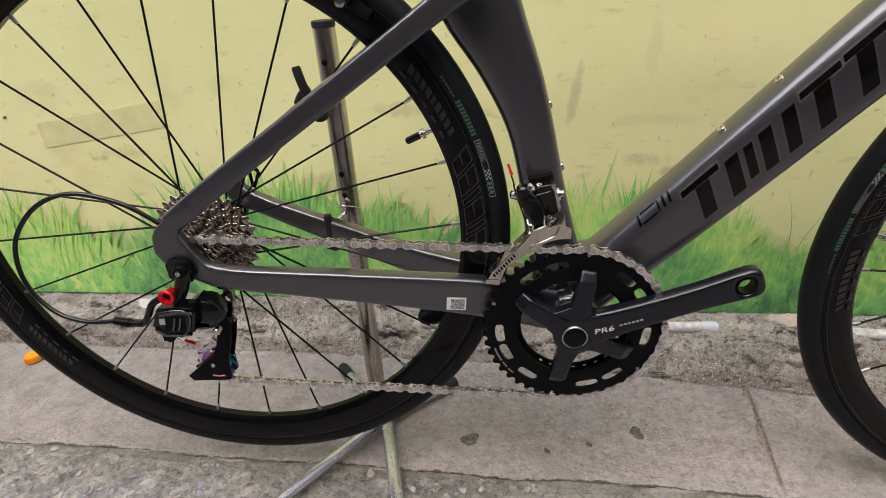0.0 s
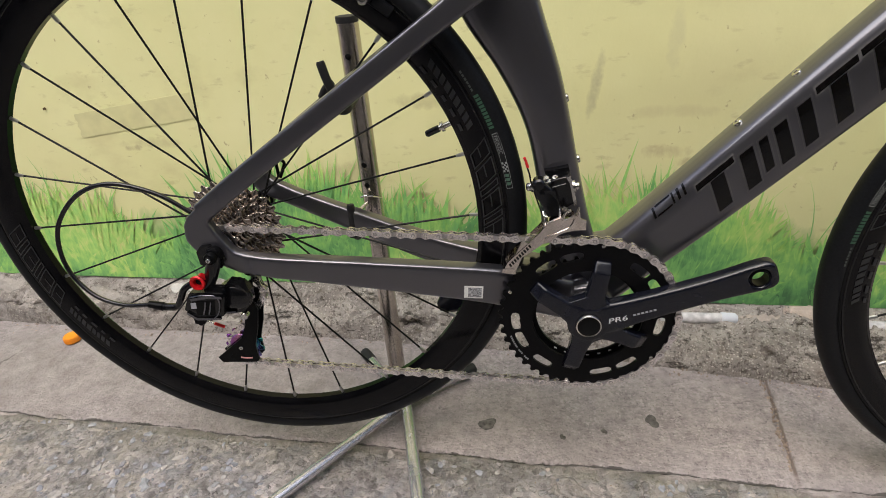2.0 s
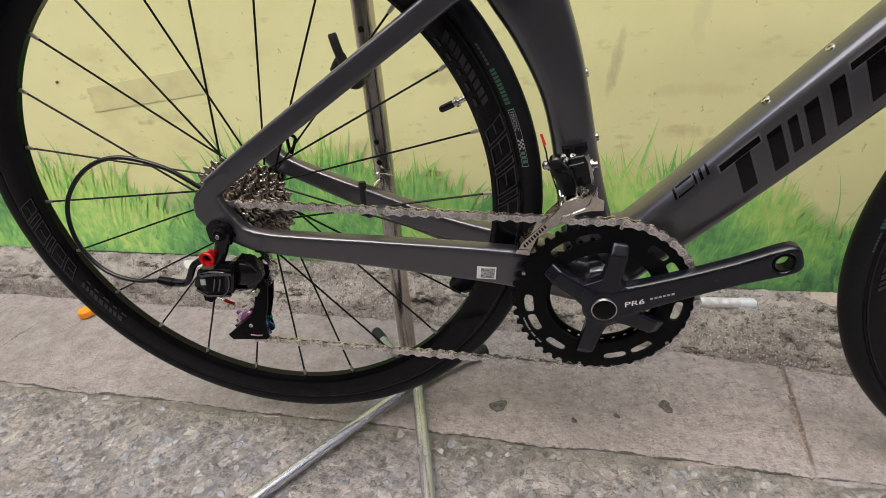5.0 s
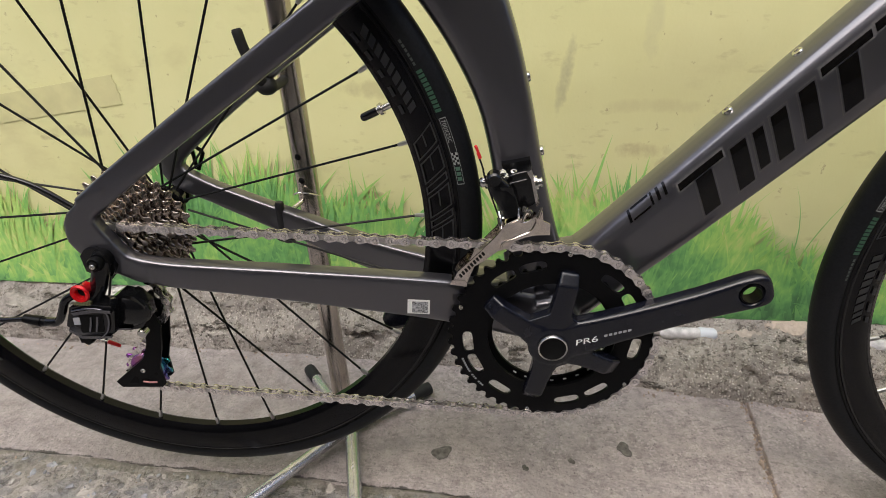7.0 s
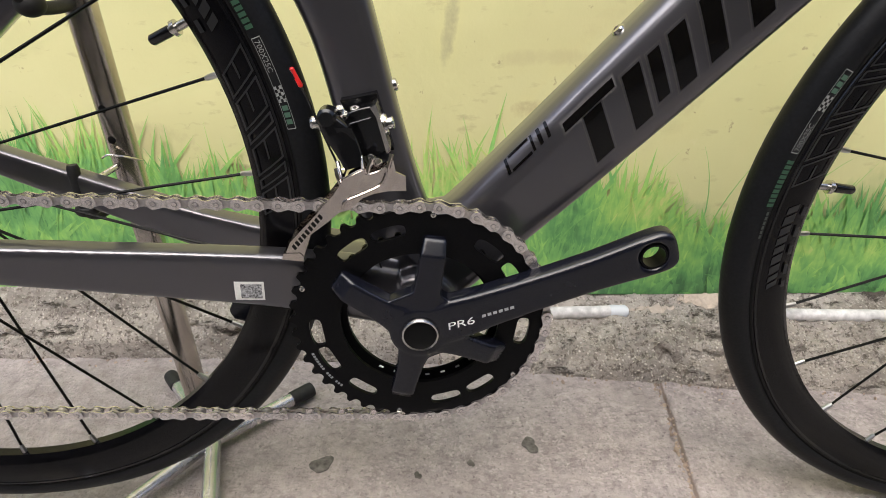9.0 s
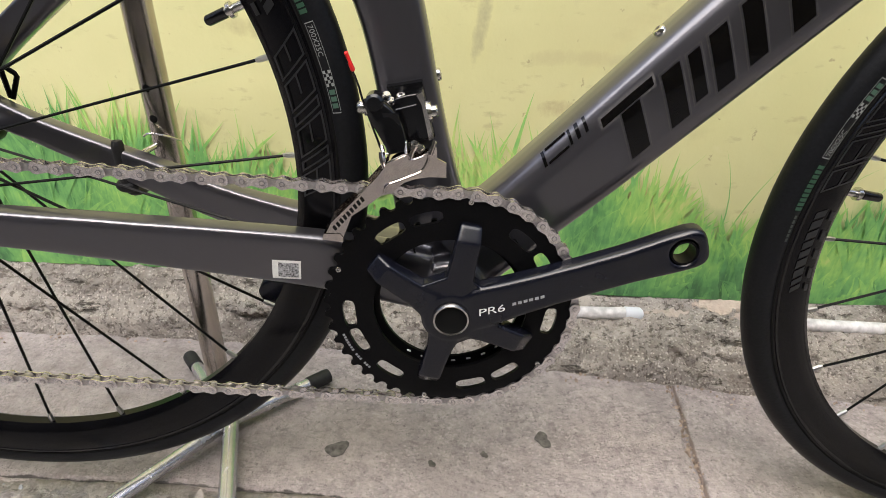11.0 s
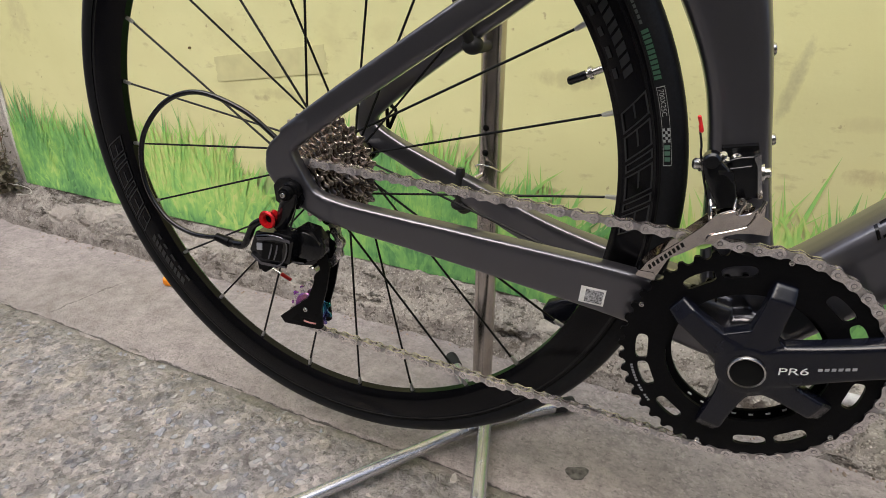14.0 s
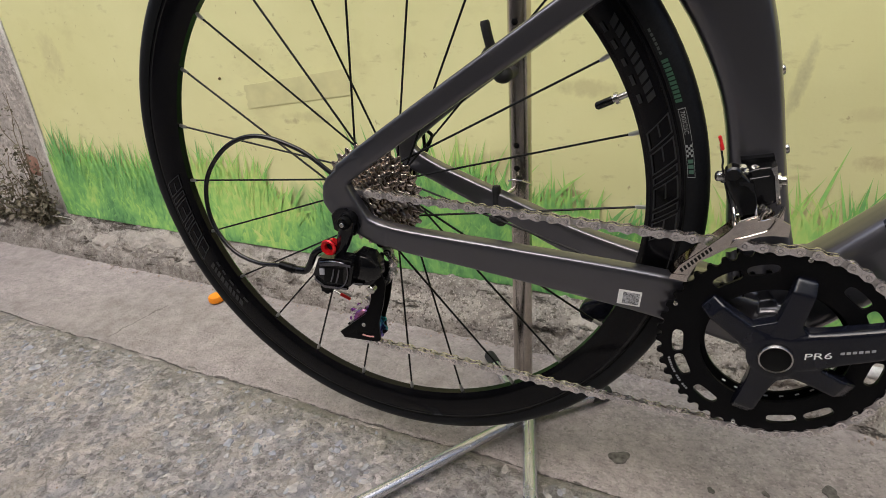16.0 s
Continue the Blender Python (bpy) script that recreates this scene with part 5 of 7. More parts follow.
def polar_quad(bm, r0, r1, a0, a1, yf, off, n=5, skew=0.0):
    """A sheet on a wheel's flank between two radii and two angles (degrees)."""
    g = []
    for i in range(n + 1):
        row = []
        for j in range(4):
            r = r0 + (r1 - r0) * j / 3
            a = radians(a0 + (a1 - a0) * i / n + skew * (j / 3 - 0.5))
            row.append(bm.verts.new((r * math.cos(a), -yf(r) - off, r * math.sin(a))))
        g.append(row)
    for i in range(n):
        for j in range(3):
            bm.faces.new((g[i][j], g[i][j + 1], g[i + 1][j + 1], g[i + 1][j]))
    return bm


def tyre_y(r):
    u = (r - 0.3102) / 0.0134
    return 0.0134 * math.sqrt(max(0.02, 1 - u * u))


def wheel_decals(rim, big, small, step, lift=0.0):
    """Outlined grey shapes and small bars on the rim; big, small: start angles; step: +1 or -1 round the wheel."""
    lo, hi = 0.2775 + lift, 0.2985
    forms = (3.6, 1.5, 4.2, 1.5, 4.0, 3.4)
    a = big
    for wide in forms:
        g = 0.30
        quads = [(lo, hi, 0, g), (lo, hi, wide - g, wide), (hi - 0.0014, hi, 0, wide), (lo, lo + 0.0014, 0, wide)]
        if wide > 3:
            quads.append(((lo + hi) / 2 - 0.0007, (lo + hi) / 2 + 0.0007, wide * 0.3, wide))
        for r0, r1, da, db in quads:
            bm = bmesh.new()
            k0, k1 = (r0 - lo) / (hi - lo) - 0.5, (r1 - lo) / (hi - lo) - 0.5
            polar_quad(bm, r0, r1, a + step * da + 2.8 * (k0 + k1) / 2, a + step * db + 2.8 * (k0 + k1) / 2, rim_y, 0.0004, 3, 2.8 * (k1 - k0))
            part("decal_line", bm, M_RIMGREY, rim)
        a += step * (wide + 0.55)
    rnd = random.Random(int(big * 10))
    a = small
    for k in range(9):
        w = rnd.uniform(0.8, 1.4)
        bm = bmesh.new()
        polar_quad(bm, 0.2855 + lift / 2, 0.2930 + lift / 2, a, a + step * w, rim_y, 0.0004, 2, 0.8)
        part("decal_bar", bm, M_RIMGREY, rim)
        if k % 2 == 0:
            bm = bmesh.new()
            polar_quad(bm, 0.2785 + lift, 0.2815 + lift, a, a + step * w * 1.4, rim_y, 0.0004, 2)
            part("decal_bar", bm, M_RIMGREY, rim)
        a += step * (w + 0.45)


wheel_decals(REAR, -3.5, 21.5, 1)
wheel_decals(REAR, 180.0, 204.0, 1)
wheel_decals(FRONTW, 149.0, 174.0, 1)


def bent_text(words, rim, r, start, size, m, flip=1, off=0.0005):
    """Lettering bent along a tyre: starts at an angle, runs clockwise (flip 1) with its feet towards the hub or (flip -1) away from it."""
    cu = bpy.data.curves.new("lettering", "FONT")
    cu.body, cu.size, cu.space_character = words, size, 1.05
    tmp = bpy.data.objects.new("lettering", cu)
    scene.collection.objects.link(tmp)
    bpy.context.view_layer.update()
    me = bpy.data.meshes.new_from_object(tmp.evaluated_get(bpy.context.evaluated_depsgraph_get()))
    bpy.data.objects.remove(tmp)
    for v in me.vertices:
        rr = r + flip * v.co.y
        a = radians(start) - flip * v.co.x / r
        v.co = (rr * math.cos(a), -tyre_y(rr) - off, rr * math.sin(a))
    me.materials.clear()
    me.materials.append(m)
    ob = new("lettering", me)
    ob.parent = rim
    ob["label"] = "white tyre size lettering"
    return ob


M_TYREPRINT = mat("worn_white_print", (0.29, 0.30, 0.29), 0.6, grain=0.2, grain_scale=500)


def tyre_label(rim, top, step):
    """The framed tyre size and its checks; top: the angle where it starts, step: the way it runs."""
    bent_text("700X25C", rim, 0.3070, top - 0.15, 0.0050, M_TYREPRINT)
    for r0, r1 in ((0.3058, 0.3061), (0.3115, 0.3118)):
        bm = bmesh.new()
        polar_quad(bm, r0, r1, top - step * 0.2, top + step * 11.0, tyre_y, 0.0004, 16)
        part("label_frame", bm, M_TYREPRINT, rim)
    for da in (-0.2, 10.9):
        bm = bmesh.new()
        polar_quad(bm, 0.3058, 0.3118, top + step * da, top + step * (da + 0.12), tyre_y, 0.0004, 2)
        part("label_frame", bm, M_TYREPRINT, rim)
    for i in range(5):
        for j in range(3):
            if (i + j) % 2 == 0:
                bm = bmesh.new()
                a = top + step * (5.6 + 0.40 * i)
                polar_quad(bm, 0.3062 + 0.0017 * j, 0.3079 + 0.0017 * j, a, a + step * 0.40, tyre_y, 0.0005, 1)
                part("label_check", bm, M_TYREPRINT, rim)
    green = mat("pale_green_print", (0.06, 0.13, 0.09), 0.5)
    for a0, a1, r0, r1, mm in ((8.0, 10.6, 0.3068, 0.3108, green), (-8.0, -1.0, 0.3056, 0.3108, mat("dark_green_print", (0.030, 0.085, 0.050), 0.5)), (-13, -8.6, 0.3066, 0.3086, mat("dim_print", (0.05, 0.06, 0.055), 0.5))):
        n = max(1, int(abs(a1 - a0) / 0.7))
        for k in range(n):
            bm = bmesh.new()
            s0 = a0 + (a1 - a0) * k / n
            polar_quad(bm, r0, r1, top + step * s0, top + step * (s0 + 0.72 * (a1 - a0) / n), tyre_y, 0.0005, 1)
            part("label_bar", bm, mm, rim)


tyre_label(REAR, 18.6, -1)
tyre_label(FRONTW, 166.3, -1)


def flat_text(words, origin, deg, size, y, m, parent):
    """Lettering on a flat face that looks towards -y."""
    cu = bpy.data.curves.new("lettering", "FONT")
    cu.body, cu.size, cu.shear = words, size, 0.15
    tmp = bpy.data.objects.new("lettering", cu)
    scene.collection.objects.link(tmp)
    bpy.context.view_layer.update()
    me = bpy.data.meshes.new_from_object(tmp.evaluated_get(bpy.context.evaluated_depsgraph_get()))
    bpy.data.objects.remove(tmp)
    c, sn = math.cos(radians(deg)), math.sin(radians(deg))
    for v in me.vertices:
        u, w = v.co.x * 1.5, v.co.y
        v.co = (origin[0] + u * c - w * sn, y, origin[1] + u * sn + w * c)
    me.materials.clear()
    me.materials.append(m)
    ob = new("lettering", me)
    ob.parent = parent
    ob["label"] = "white printed model lettering"
    return ob


flat_text("PR6", (0.0205, 0.2838), 15, 0.0084, -0.0673, M_WHITE, CRANK)
M_DIM = mat("dim_white_print", (0.30, 0.30, 0.31), 0.5)
for k in range(6):
    a = radians(17)
    o = Vector((0.0448 + 0.0041 * k * math.cos(a), 0, 0.2934 + 0.0041 * k * math.sin(a)))
    e, n = Vector((math.cos(a), 0, math.sin(a))), Vector((-math.sin(a), 0, math.cos(a)))
    bm = bmesh.new()
    prism(bm, [(v.x, v.z) for v in (o, o + e * 0.0028, o + e * 0.0032 + n * 0.0022, o + e * 0.0004 + n * 0.0022)], -0.0669, -0.0672)
    part("print_bar", bm, M_DIM, CRANK)
for k in range(15):
    if k in (7, 11):
        continue
    a0 = 197 + 1.75 * k
    bm = bmesh.new()
    vs = []
    for r, a in ((0.0840, a0), (0.0840, a0 + 1.05), (0.0859, a0 + 1.05), (0.0859, a0)):
        vs.append((BB.x + r * math.cos(radians(a)), BB.z + r * math.sin(radians(a))))
    prism(bm, vs, -0.0524, -0.0528)
    part("print_bar", bm, M_DIM, BIG)


for k in range(8):
    a = radians(236 + 12.5 * k)
    bm = bmesh.new()
    c, e = Vector((BB.x + 0.0572 * math.cos(a), 0, BB.z + 0.0572 * math.sin(a))), Vector((-math.sin(a), 0, math.cos(a)))
    box(bm, (c.x, -0.0438, c.z), (0.0034, 0.0008, 0.0012), Matrix.Rotation(-a - math.pi / 2, 4, "Y"))
    part("print_bar", bm, M_WHITE, SMALL)


# ---- valves ----
def valve(rim, deg):
    d = Vector((math.cos(radians(deg)), 0, math.sin(radians(deg))))
    bm = bmesh.new()
    tube(bm, [d * 0.273, d * 0.2632, d * 0.2631, d * 0.2600, d * 0.2599, d * 0.252], [0.0030, 0.0030, 0.0052, 0.0052, 0.0030, 0.0028], 10)
    part("valve_stem", bm, M_STEEL, rim, "steel valve stem")
    bm = bmesh.new()
    tube(bm, [d * 0.2578, d * 0.2574, d * 0.2440, d * 0.2424], [0.0030, 0.0037, 0.0036, 0.0024], 12)
    part("valve_cap", bm, M_GLOSS, rim, "black valve cap")


valve(REAR, 23.4)
valve(FRONTW, 171.3)


# ---- rear derailleur ----
def rear_derailleur():
    # hanger and pivot
    bm = bmesh.new()
    prism(bm, [(-0.4035, 0.3790), (-0.398, 0.3850), (-0.388, 0.3865), (-0.378, 0.3800), (-0.3745, 0.3680), (-0.380, 0.3595), (-0.392, 0.3580), (-0.403, 0.3640)], -0.066, -0.0755)
    bevel(bm, 0.002, 2)
    rd = part("rear_derailleur", bm, M_GLOSS, bike, "black rear derailleur with a red cap and oil-slick jockey wheels")
    bm = bmesh.new()
    lathe(bm, [(0.0, -0.090), (0.0034, -0.090), (0.0038, -0.0882), (0.0058, -0.0880), (0.0066, -0.0866), (0.0066, -0.0835), (0.0058, -0.0830), (0.0058, -0.0815), (0.0072, -0.0810), (0.0072, -0.0790), (0.0086, -0.0780), (0.0086, -0.072), (0.0, -0.070)], 28, False, (-0.384, 0, 0.3765))
    part("pivot_bolt", bm, M_BLACK, rd)
    dome((-0.384, -0.0898, 0.3765), (0, -1, 0), 0.0026, "bolt_head", M_STEEL, rd)
    # upper knuckle, leaning down to the body
    bm = bmesh.new()
    tube(bm, [(-0.384, -0.078, 0.3765), (-0.386, -0.079, 0.367), (-0.391, -0.081, 0.354), (-0.397, -0.084, 0.342)], [0.0080, 0.0078, 0.0072, 0.0066], 14)
    part("knuckle", bm, M_GLOSS, rd)
    # red trumpet-shaped cap
    bm = bmesh.new()
    lathe(bm, [(0.0034, -0.092), (0.0046, -0.0955), (0.0076, -0.0970), (0.0085, -0.0955), (0.0072, -0.0925), (0.0055, -0.0900), (0.0055, -0.084), (0.0034, -0.084)], 36, True)
    bm.transform(Matrix.Translation((-0.3995, 0, 0.3535)))
    part("barrel_cap", bm, M_RED, rd, "red anodised cap")
    # near-black plug drawn as the shade in the cap's hole
    bm = bmesh.new()
    disc(bm, 0.0036, -0.0925, -0.083, (-0.3995, 0, 0.3535), 20)
    part("cap_hole_shade", bm, M_SHADE, rd)
    # parallelogram body
    bm = bmesh.new()
    prism(bm, [(-0.4135, 0.340), (-0.392, 0.3425), (-0.376, 0.342), (-0.374, 0.336), (-0.381, 0.313), (-0.396, 0.3065), (-0.412, 0.3070), (-0.423, 0.321)], -0.080, -0.096)
    bevel(bm, 0.0028, 2)
    part("linkage", bm, M_GLOSS, rd)
    # two bars in lighter metal, so their edges show as highlights
    for pts in ([(-0.412, 0.336), (-0.392, 0.3395), (-0.376, 0.3385), (-0.376, 0.3355), (-0.392, 0.3362), (-0.411, 0.333)], [(-0.420, 0.319), (-0.410, 0.3115), (-0.384, 0.3115), (-0.384, 0.3095), (-0.411, 0.3085), (-0.421, 0.3165)]):
        bm = bmesh.new()
        prism(bm, pts, -0.0955, -0.0985)
        bevel(bm, 0.0008, 2)
        part("link_plate", bm, M_LINK, rd)
    # near-black plate as a recess's shade, with two raised ribs, a bright strip
    bm = bmesh.new()
    prism(bm, [(-0.408, 0.3315), (-0.386, 0.3325), (-0.390, 0.3145), (-0.411, 0.3140)], -0.096, -0.0966)
    part("link_recess_shade", bm, M_SHADE, rd)
    for x in (-0.3985, -0.3925):
        bm = bmesh.new()
        tube(bm, [(x + 0.0020, -0.0966, 0.3310), (x, -0.0972, 0.3235), (x - 0.0040, -0.0966, 0.3155)], [0.0010, 0.0013, 0.0010], 8)
        part("link_rib", bm, M_LINK, rd)
    bm = bmesh.new()
    prism(bm, [(-0.4135, 0.3295), (-0.4075, 0.3300), (-0.4085, 0.3230), (-0.4145, 0.3225)], -0.0962, -0.0972)
    part("link_mark", bm, mat("bright_plate", (0.55, 0.56, 0.60), 0.25, 0.6), rd, "bright metal strip")
    # lighter strip along the front edge, as its gloss highlight, closing the parallelogram
    bm = bmesh.new()
    tube(bm, smooth_path([(-0.412, -0.0970, 0.3370), (-0.398, -0.0985, 0.3400), (-0.384, -0.0975, 0.3385), (-0.381, -0.0970, 0.3300), (-0.386, -0.0975, 0.3160), (-0.396, -0.0980, 0.3085)], 6), 0.0009, 10)
    part("link_highlight", bm, M_LINK, rd)
    # lower knuckle
    bm = bmesh.new()
    prism(bm, [(-0.389, 0.337), (-0.376, 0.345), (-0.362, 0.3425), (-0.355, 0.333), (-0.356, 0.319), (-0.364, 0.3095), (-0.380, 0.3065), (-0.396, 0.3085)], -0.068, -0.083)
    bevel(bm, 0.0042, 2)
    part("lower_knuckle", bm, M_GLOSS, rd)
    bm = bmesh.new()
    bmesh.ops.create_uvsphere(bm, u_segments=32, v_segments=20, radius=1, matrix=Matrix.Translation((-0.3735, -0.0790, 0.3262)) @ Matrix.Diagonal((0.0205, 0.0085, 0.0168, 1)))
    part("knuckle_shell", bm, M_GLOSS, rd)
    bm = bmesh.new()
    lathe(bm, [(0.0, -0.0850), (0.0085, -0.0850), (0.0098, -0.0838), (0.0104, -0.0815), (0.0104, -0.078), (0.0, -0.078)], 28, False, (-0.3705, 0, 0.3265))
    part("spring_cap", bm, M_GLOSS, rd)
    # lighter strips on the knuckle's edges, in place of gloss highlights
    for pts in ([(-0.392, 0.312), (-0.384, 0.3095), (-0.372, 0.3105), (-0.372, 0.3120), (-0.384, 0.3112), (-0.391, 0.3140)], [(-0.391, 0.3385), (-0.380, 0.3430), (-0.374, 0.3425), (-0.375, 0.3405), (-0.381, 0.3405), (-0.389, 0.3365)]):
        bm = bmesh.new()
        prism(bm, pts, -0.083, -0.0865)
        bevel(bm, 0.0006, 1)
        part("knuckle_highlight", bm, M_LINK, rd)
    bm = bmesh.new()
    disc(bm, 0.0042, -0.084, -0.076, (-0.3665, 0, 0.303), 16, 0.0008)
    part("stop_pin", bm, M_STEEL, rd)
    # cable arm
    bm = bmesh.new()
    tube(bm, smooth_path([(-0.408, -0.088, 0.350), (-0.420, -0.090, 0.343), (-0.428, -0.090, 0.330), (-0.436, -0.089, 0.3205), (-0.448, -0.088, 0.319)], 5), [0.0036] * 16 + [0.0042] * 5, 12)
    part("cable_arm", bm, M_GLOSS, rd)
    bm = bmesh.new()
    tube(bm, [(-0.446, -0.088, 0.319), (-0.452, -0.088, 0.3195), (-0.4525, -0.088, 0.3195), (-0.468, -0.088, 0.3225)], [0.0042, 0.0042, 0.0050, 0.0040], 14)
    part("barrel_adjuster", bm, M_BLACK, rd)
    bm = bmesh.new()
    disc(bm, 0.0035, -0.094, -0.084, (-0.412, 0, 0.3015), 14, 0.0006)
    box(bm, (-0.412, -0.090, 0.3045), (0.011, 0.009, 0.007))
    part("limit_screw", bm, M_BLACK, rd)
    # cage plates
    cage = [(-0.371, 0.313), (-0.361, 0.315), (-0.3575, 0.302), (-0.364, 0.275), (-0.372, 0.252), (-0.3725, 0.2305), (-0.376, 0.2275), (-0.418, 0.2262), (-0.4225, 0.2330), (-0.402, 0.2495), (-0.386, 0.2620), (-0.3775, 0.280)]
    for y0, y1 in ((-0.0655, -0.0680), (-0.0495, -0.0515)):
        bm = bmesh.new()
        prism(bm, cage, y0, y1)
        bevel(bm, 0.0009, 1)
        part("cage_plate", bm, M_BLACK, rd, "black derailleur cage plate")
    for x, z, r in ((-0.3905, 0.2475, 0.0026),):
        dome((x, -0.0678, z), (0, -1, 0), r, "cage_bolt", M_STEEL, rd)
    # near-black discs and plates laid on the cage as shade in openings
    for x, z, w in ((-0.3780, 0.2440, 0.0016), (-0.3690, 0.2950, 0.0016)):
        bm = bmesh.new()
        disc(bm, w, -0.0683, -0.0672, (x, 0, z), 14)
        part("cage_hole_shade", bm, M_SHADE, rd)
    for pts, mm in (([(-0.4085, 0.2325), (-0.3990, 0.2322), (-0.3985, 0.2395), (-0.4010, 0.2405)], M_SHADE), ([(-0.3950, 0.2318), (-0.3780, 0.2322), (-0.3785, 0.2350), (-0.3900, 0.2385), (-0.3950, 0.2375)], M_SHADE)):
        bm = bmesh.new()
        prism(bm, pts, -0.0676, -0.0684)
        part("cage_cutout_shade", bm, mm, rd)
    bm = bmesh.new()
    tube(bm, smooth_path([(-0.3935, -0.0686, 0.2345), (-0.3870, -0.0686, 0.2335), (-0.3795, -0.0686, 0.2340)], 4), 0.0009, 8)
    part("cage_mark", bm, mat("pale_red_mark", (0.6, 0.26, 0.24), 0.4), rd)
    # jockey wheels
    slick = bpy.data.materials.new("oil_slick")
    slick.use_nodes = True
    nt = slick.node_tree
    b = nt.nodes["Principled BSDF"]
    b.inputs["Metallic"].default_value, b.inputs["Roughness"].default_value = 0.9, 0.25
    co, gr = nt.nodes.new("ShaderNodeTexCoord"), nt.nodes.new("ShaderNodeTexNoise")
    gr.inputs["Scale"].default_value = 55
    nt.links.new(co.outputs["Object"], gr.inputs["Vector"])
    cr = nt.nodes.new("ShaderNodeValToRGB")
    cols = [(0.12, (0.34, 0.10, 0.46)), (0.42, (0.58, 0.26, 0.34)), (0.62, (0.20, 0.16, 0.48)), (0.86, (0.06, 0.40, 0.40))]
    while len(cr.color_ramp.elements) < 4:
        cr.color_ramp.elements.new(0.5)
    for e, (p, c) in zip(cr.color_ramp.elements, cols):
        e.position, e.color = p, (*c, 1)
    sx, mrx, addx = nt.nodes.new("ShaderNodeSeparateXYZ"), nt.nodes.new("ShaderNodeMapRange"), nt.nodes.new("ShaderNodeMath")
    nt.links.new(co.outputs["Object"], sx.inputs[0])
    mrx.inputs[1].default_value, mrx.inputs[2].default_value, mrx.inputs[3].default_value, mrx.inputs[4].default_value = -0.412, -0.362, -0.5, 0.5
    nt.links.new(sx.outputs[0], mrx.inputs[0])
    nt.links.new(gr.outputs[0], addx.inputs[0])
    nt.links.new(mrx.outputs[0], addx.inputs[1])
    nt.links.new(addx.outputs[0], cr.inputs[0])
    nt.links.new(cr.outputs[0], b.inputs["Base Color"])
    for x, z, jm in ((-0.3900, 0.2462, slick), (-0.374, 0.316, M_BLACK)):
        bm = bmesh.new()
        sprocket(bm, 11 if jm is slick else 10, -0.0588, 0.0022, 0.012, Vector((x, 0, z)))
        part("jockey_wheel", bm, jm, rd, "iridescent purple and teal jockey wheel" if jm is slick else "black jockey wheel")
        for k in range(5):
            a = 2 * math.pi * k / 5 + 0.4
            bm = bmesh.new()
            tube(bm, [(x + 0.004 * math.cos(a), -0.0577, z + 0.004 * math.sin(a)), (x + 0.0128 * math.cos(a + 0.5), -0.0577, z + 0.0128 * math.sin(a + 0.5))], 0.0016, 8)
            part("jockey_spoke", bm, jm, rd)
        bm = bmesh.new()
        disc(bm, 0.0168 if jm is slick else 0.0055, -0.0622 if jm is slick else -0.0605, -0.0545, (x, 0, z), 24, 0.0012)
        part("jockey_hub", bm, jm, rd)
    # cut cable end with its red cap
    bm = bmesh.new()
    tube(bm, [(-0.418, -0.076, 0.2925), (-0.407, -0.076, 0.288)], 0.0008, 8)
    part("cable_tail", bm, M_STEEL, rd)
    bm = bmesh.new()
    tube(bm, [(-0.408, -0.076, 0.2885), (-0.4075, -0.076, 0.2883), (-0.3975, -0.076, 0.2838), (-0.397, -0.076, 0.2836)], [0.001, 0.0019, 0.0017, 0.001], 10)
    part("cable_end_cap", bm, M_REDPLASTIC, rd, "red cable end cap")
    return rd


rear_derailleur()
# gear cable housing: out of the dropout, round in a loop, into the derailleur
bm = bmesh.new()
tube(bm, smooth_path([(-0.392, -0.052, 0.398), (-0.412, -0.054, 0.4165), (-0.441, -0.058, 0.4395), (-0.483, -0.063, 0.4530), (-0.520, -0.067, 0.4430), (-0.549, -0.071, 0.4150), (-0.5585, -0.075, 0.3850), (-0.5535, -0.079, 0.3550), (-0.532, -0.083, 0.3300), (-0.500, -0.086, 0.3200), (-0.466, -0.088, 0.3220)], 8), 0.0024, 10)
part("cable_housing", bm, M_CABLE, bike, "black gear cable housing in a loop")


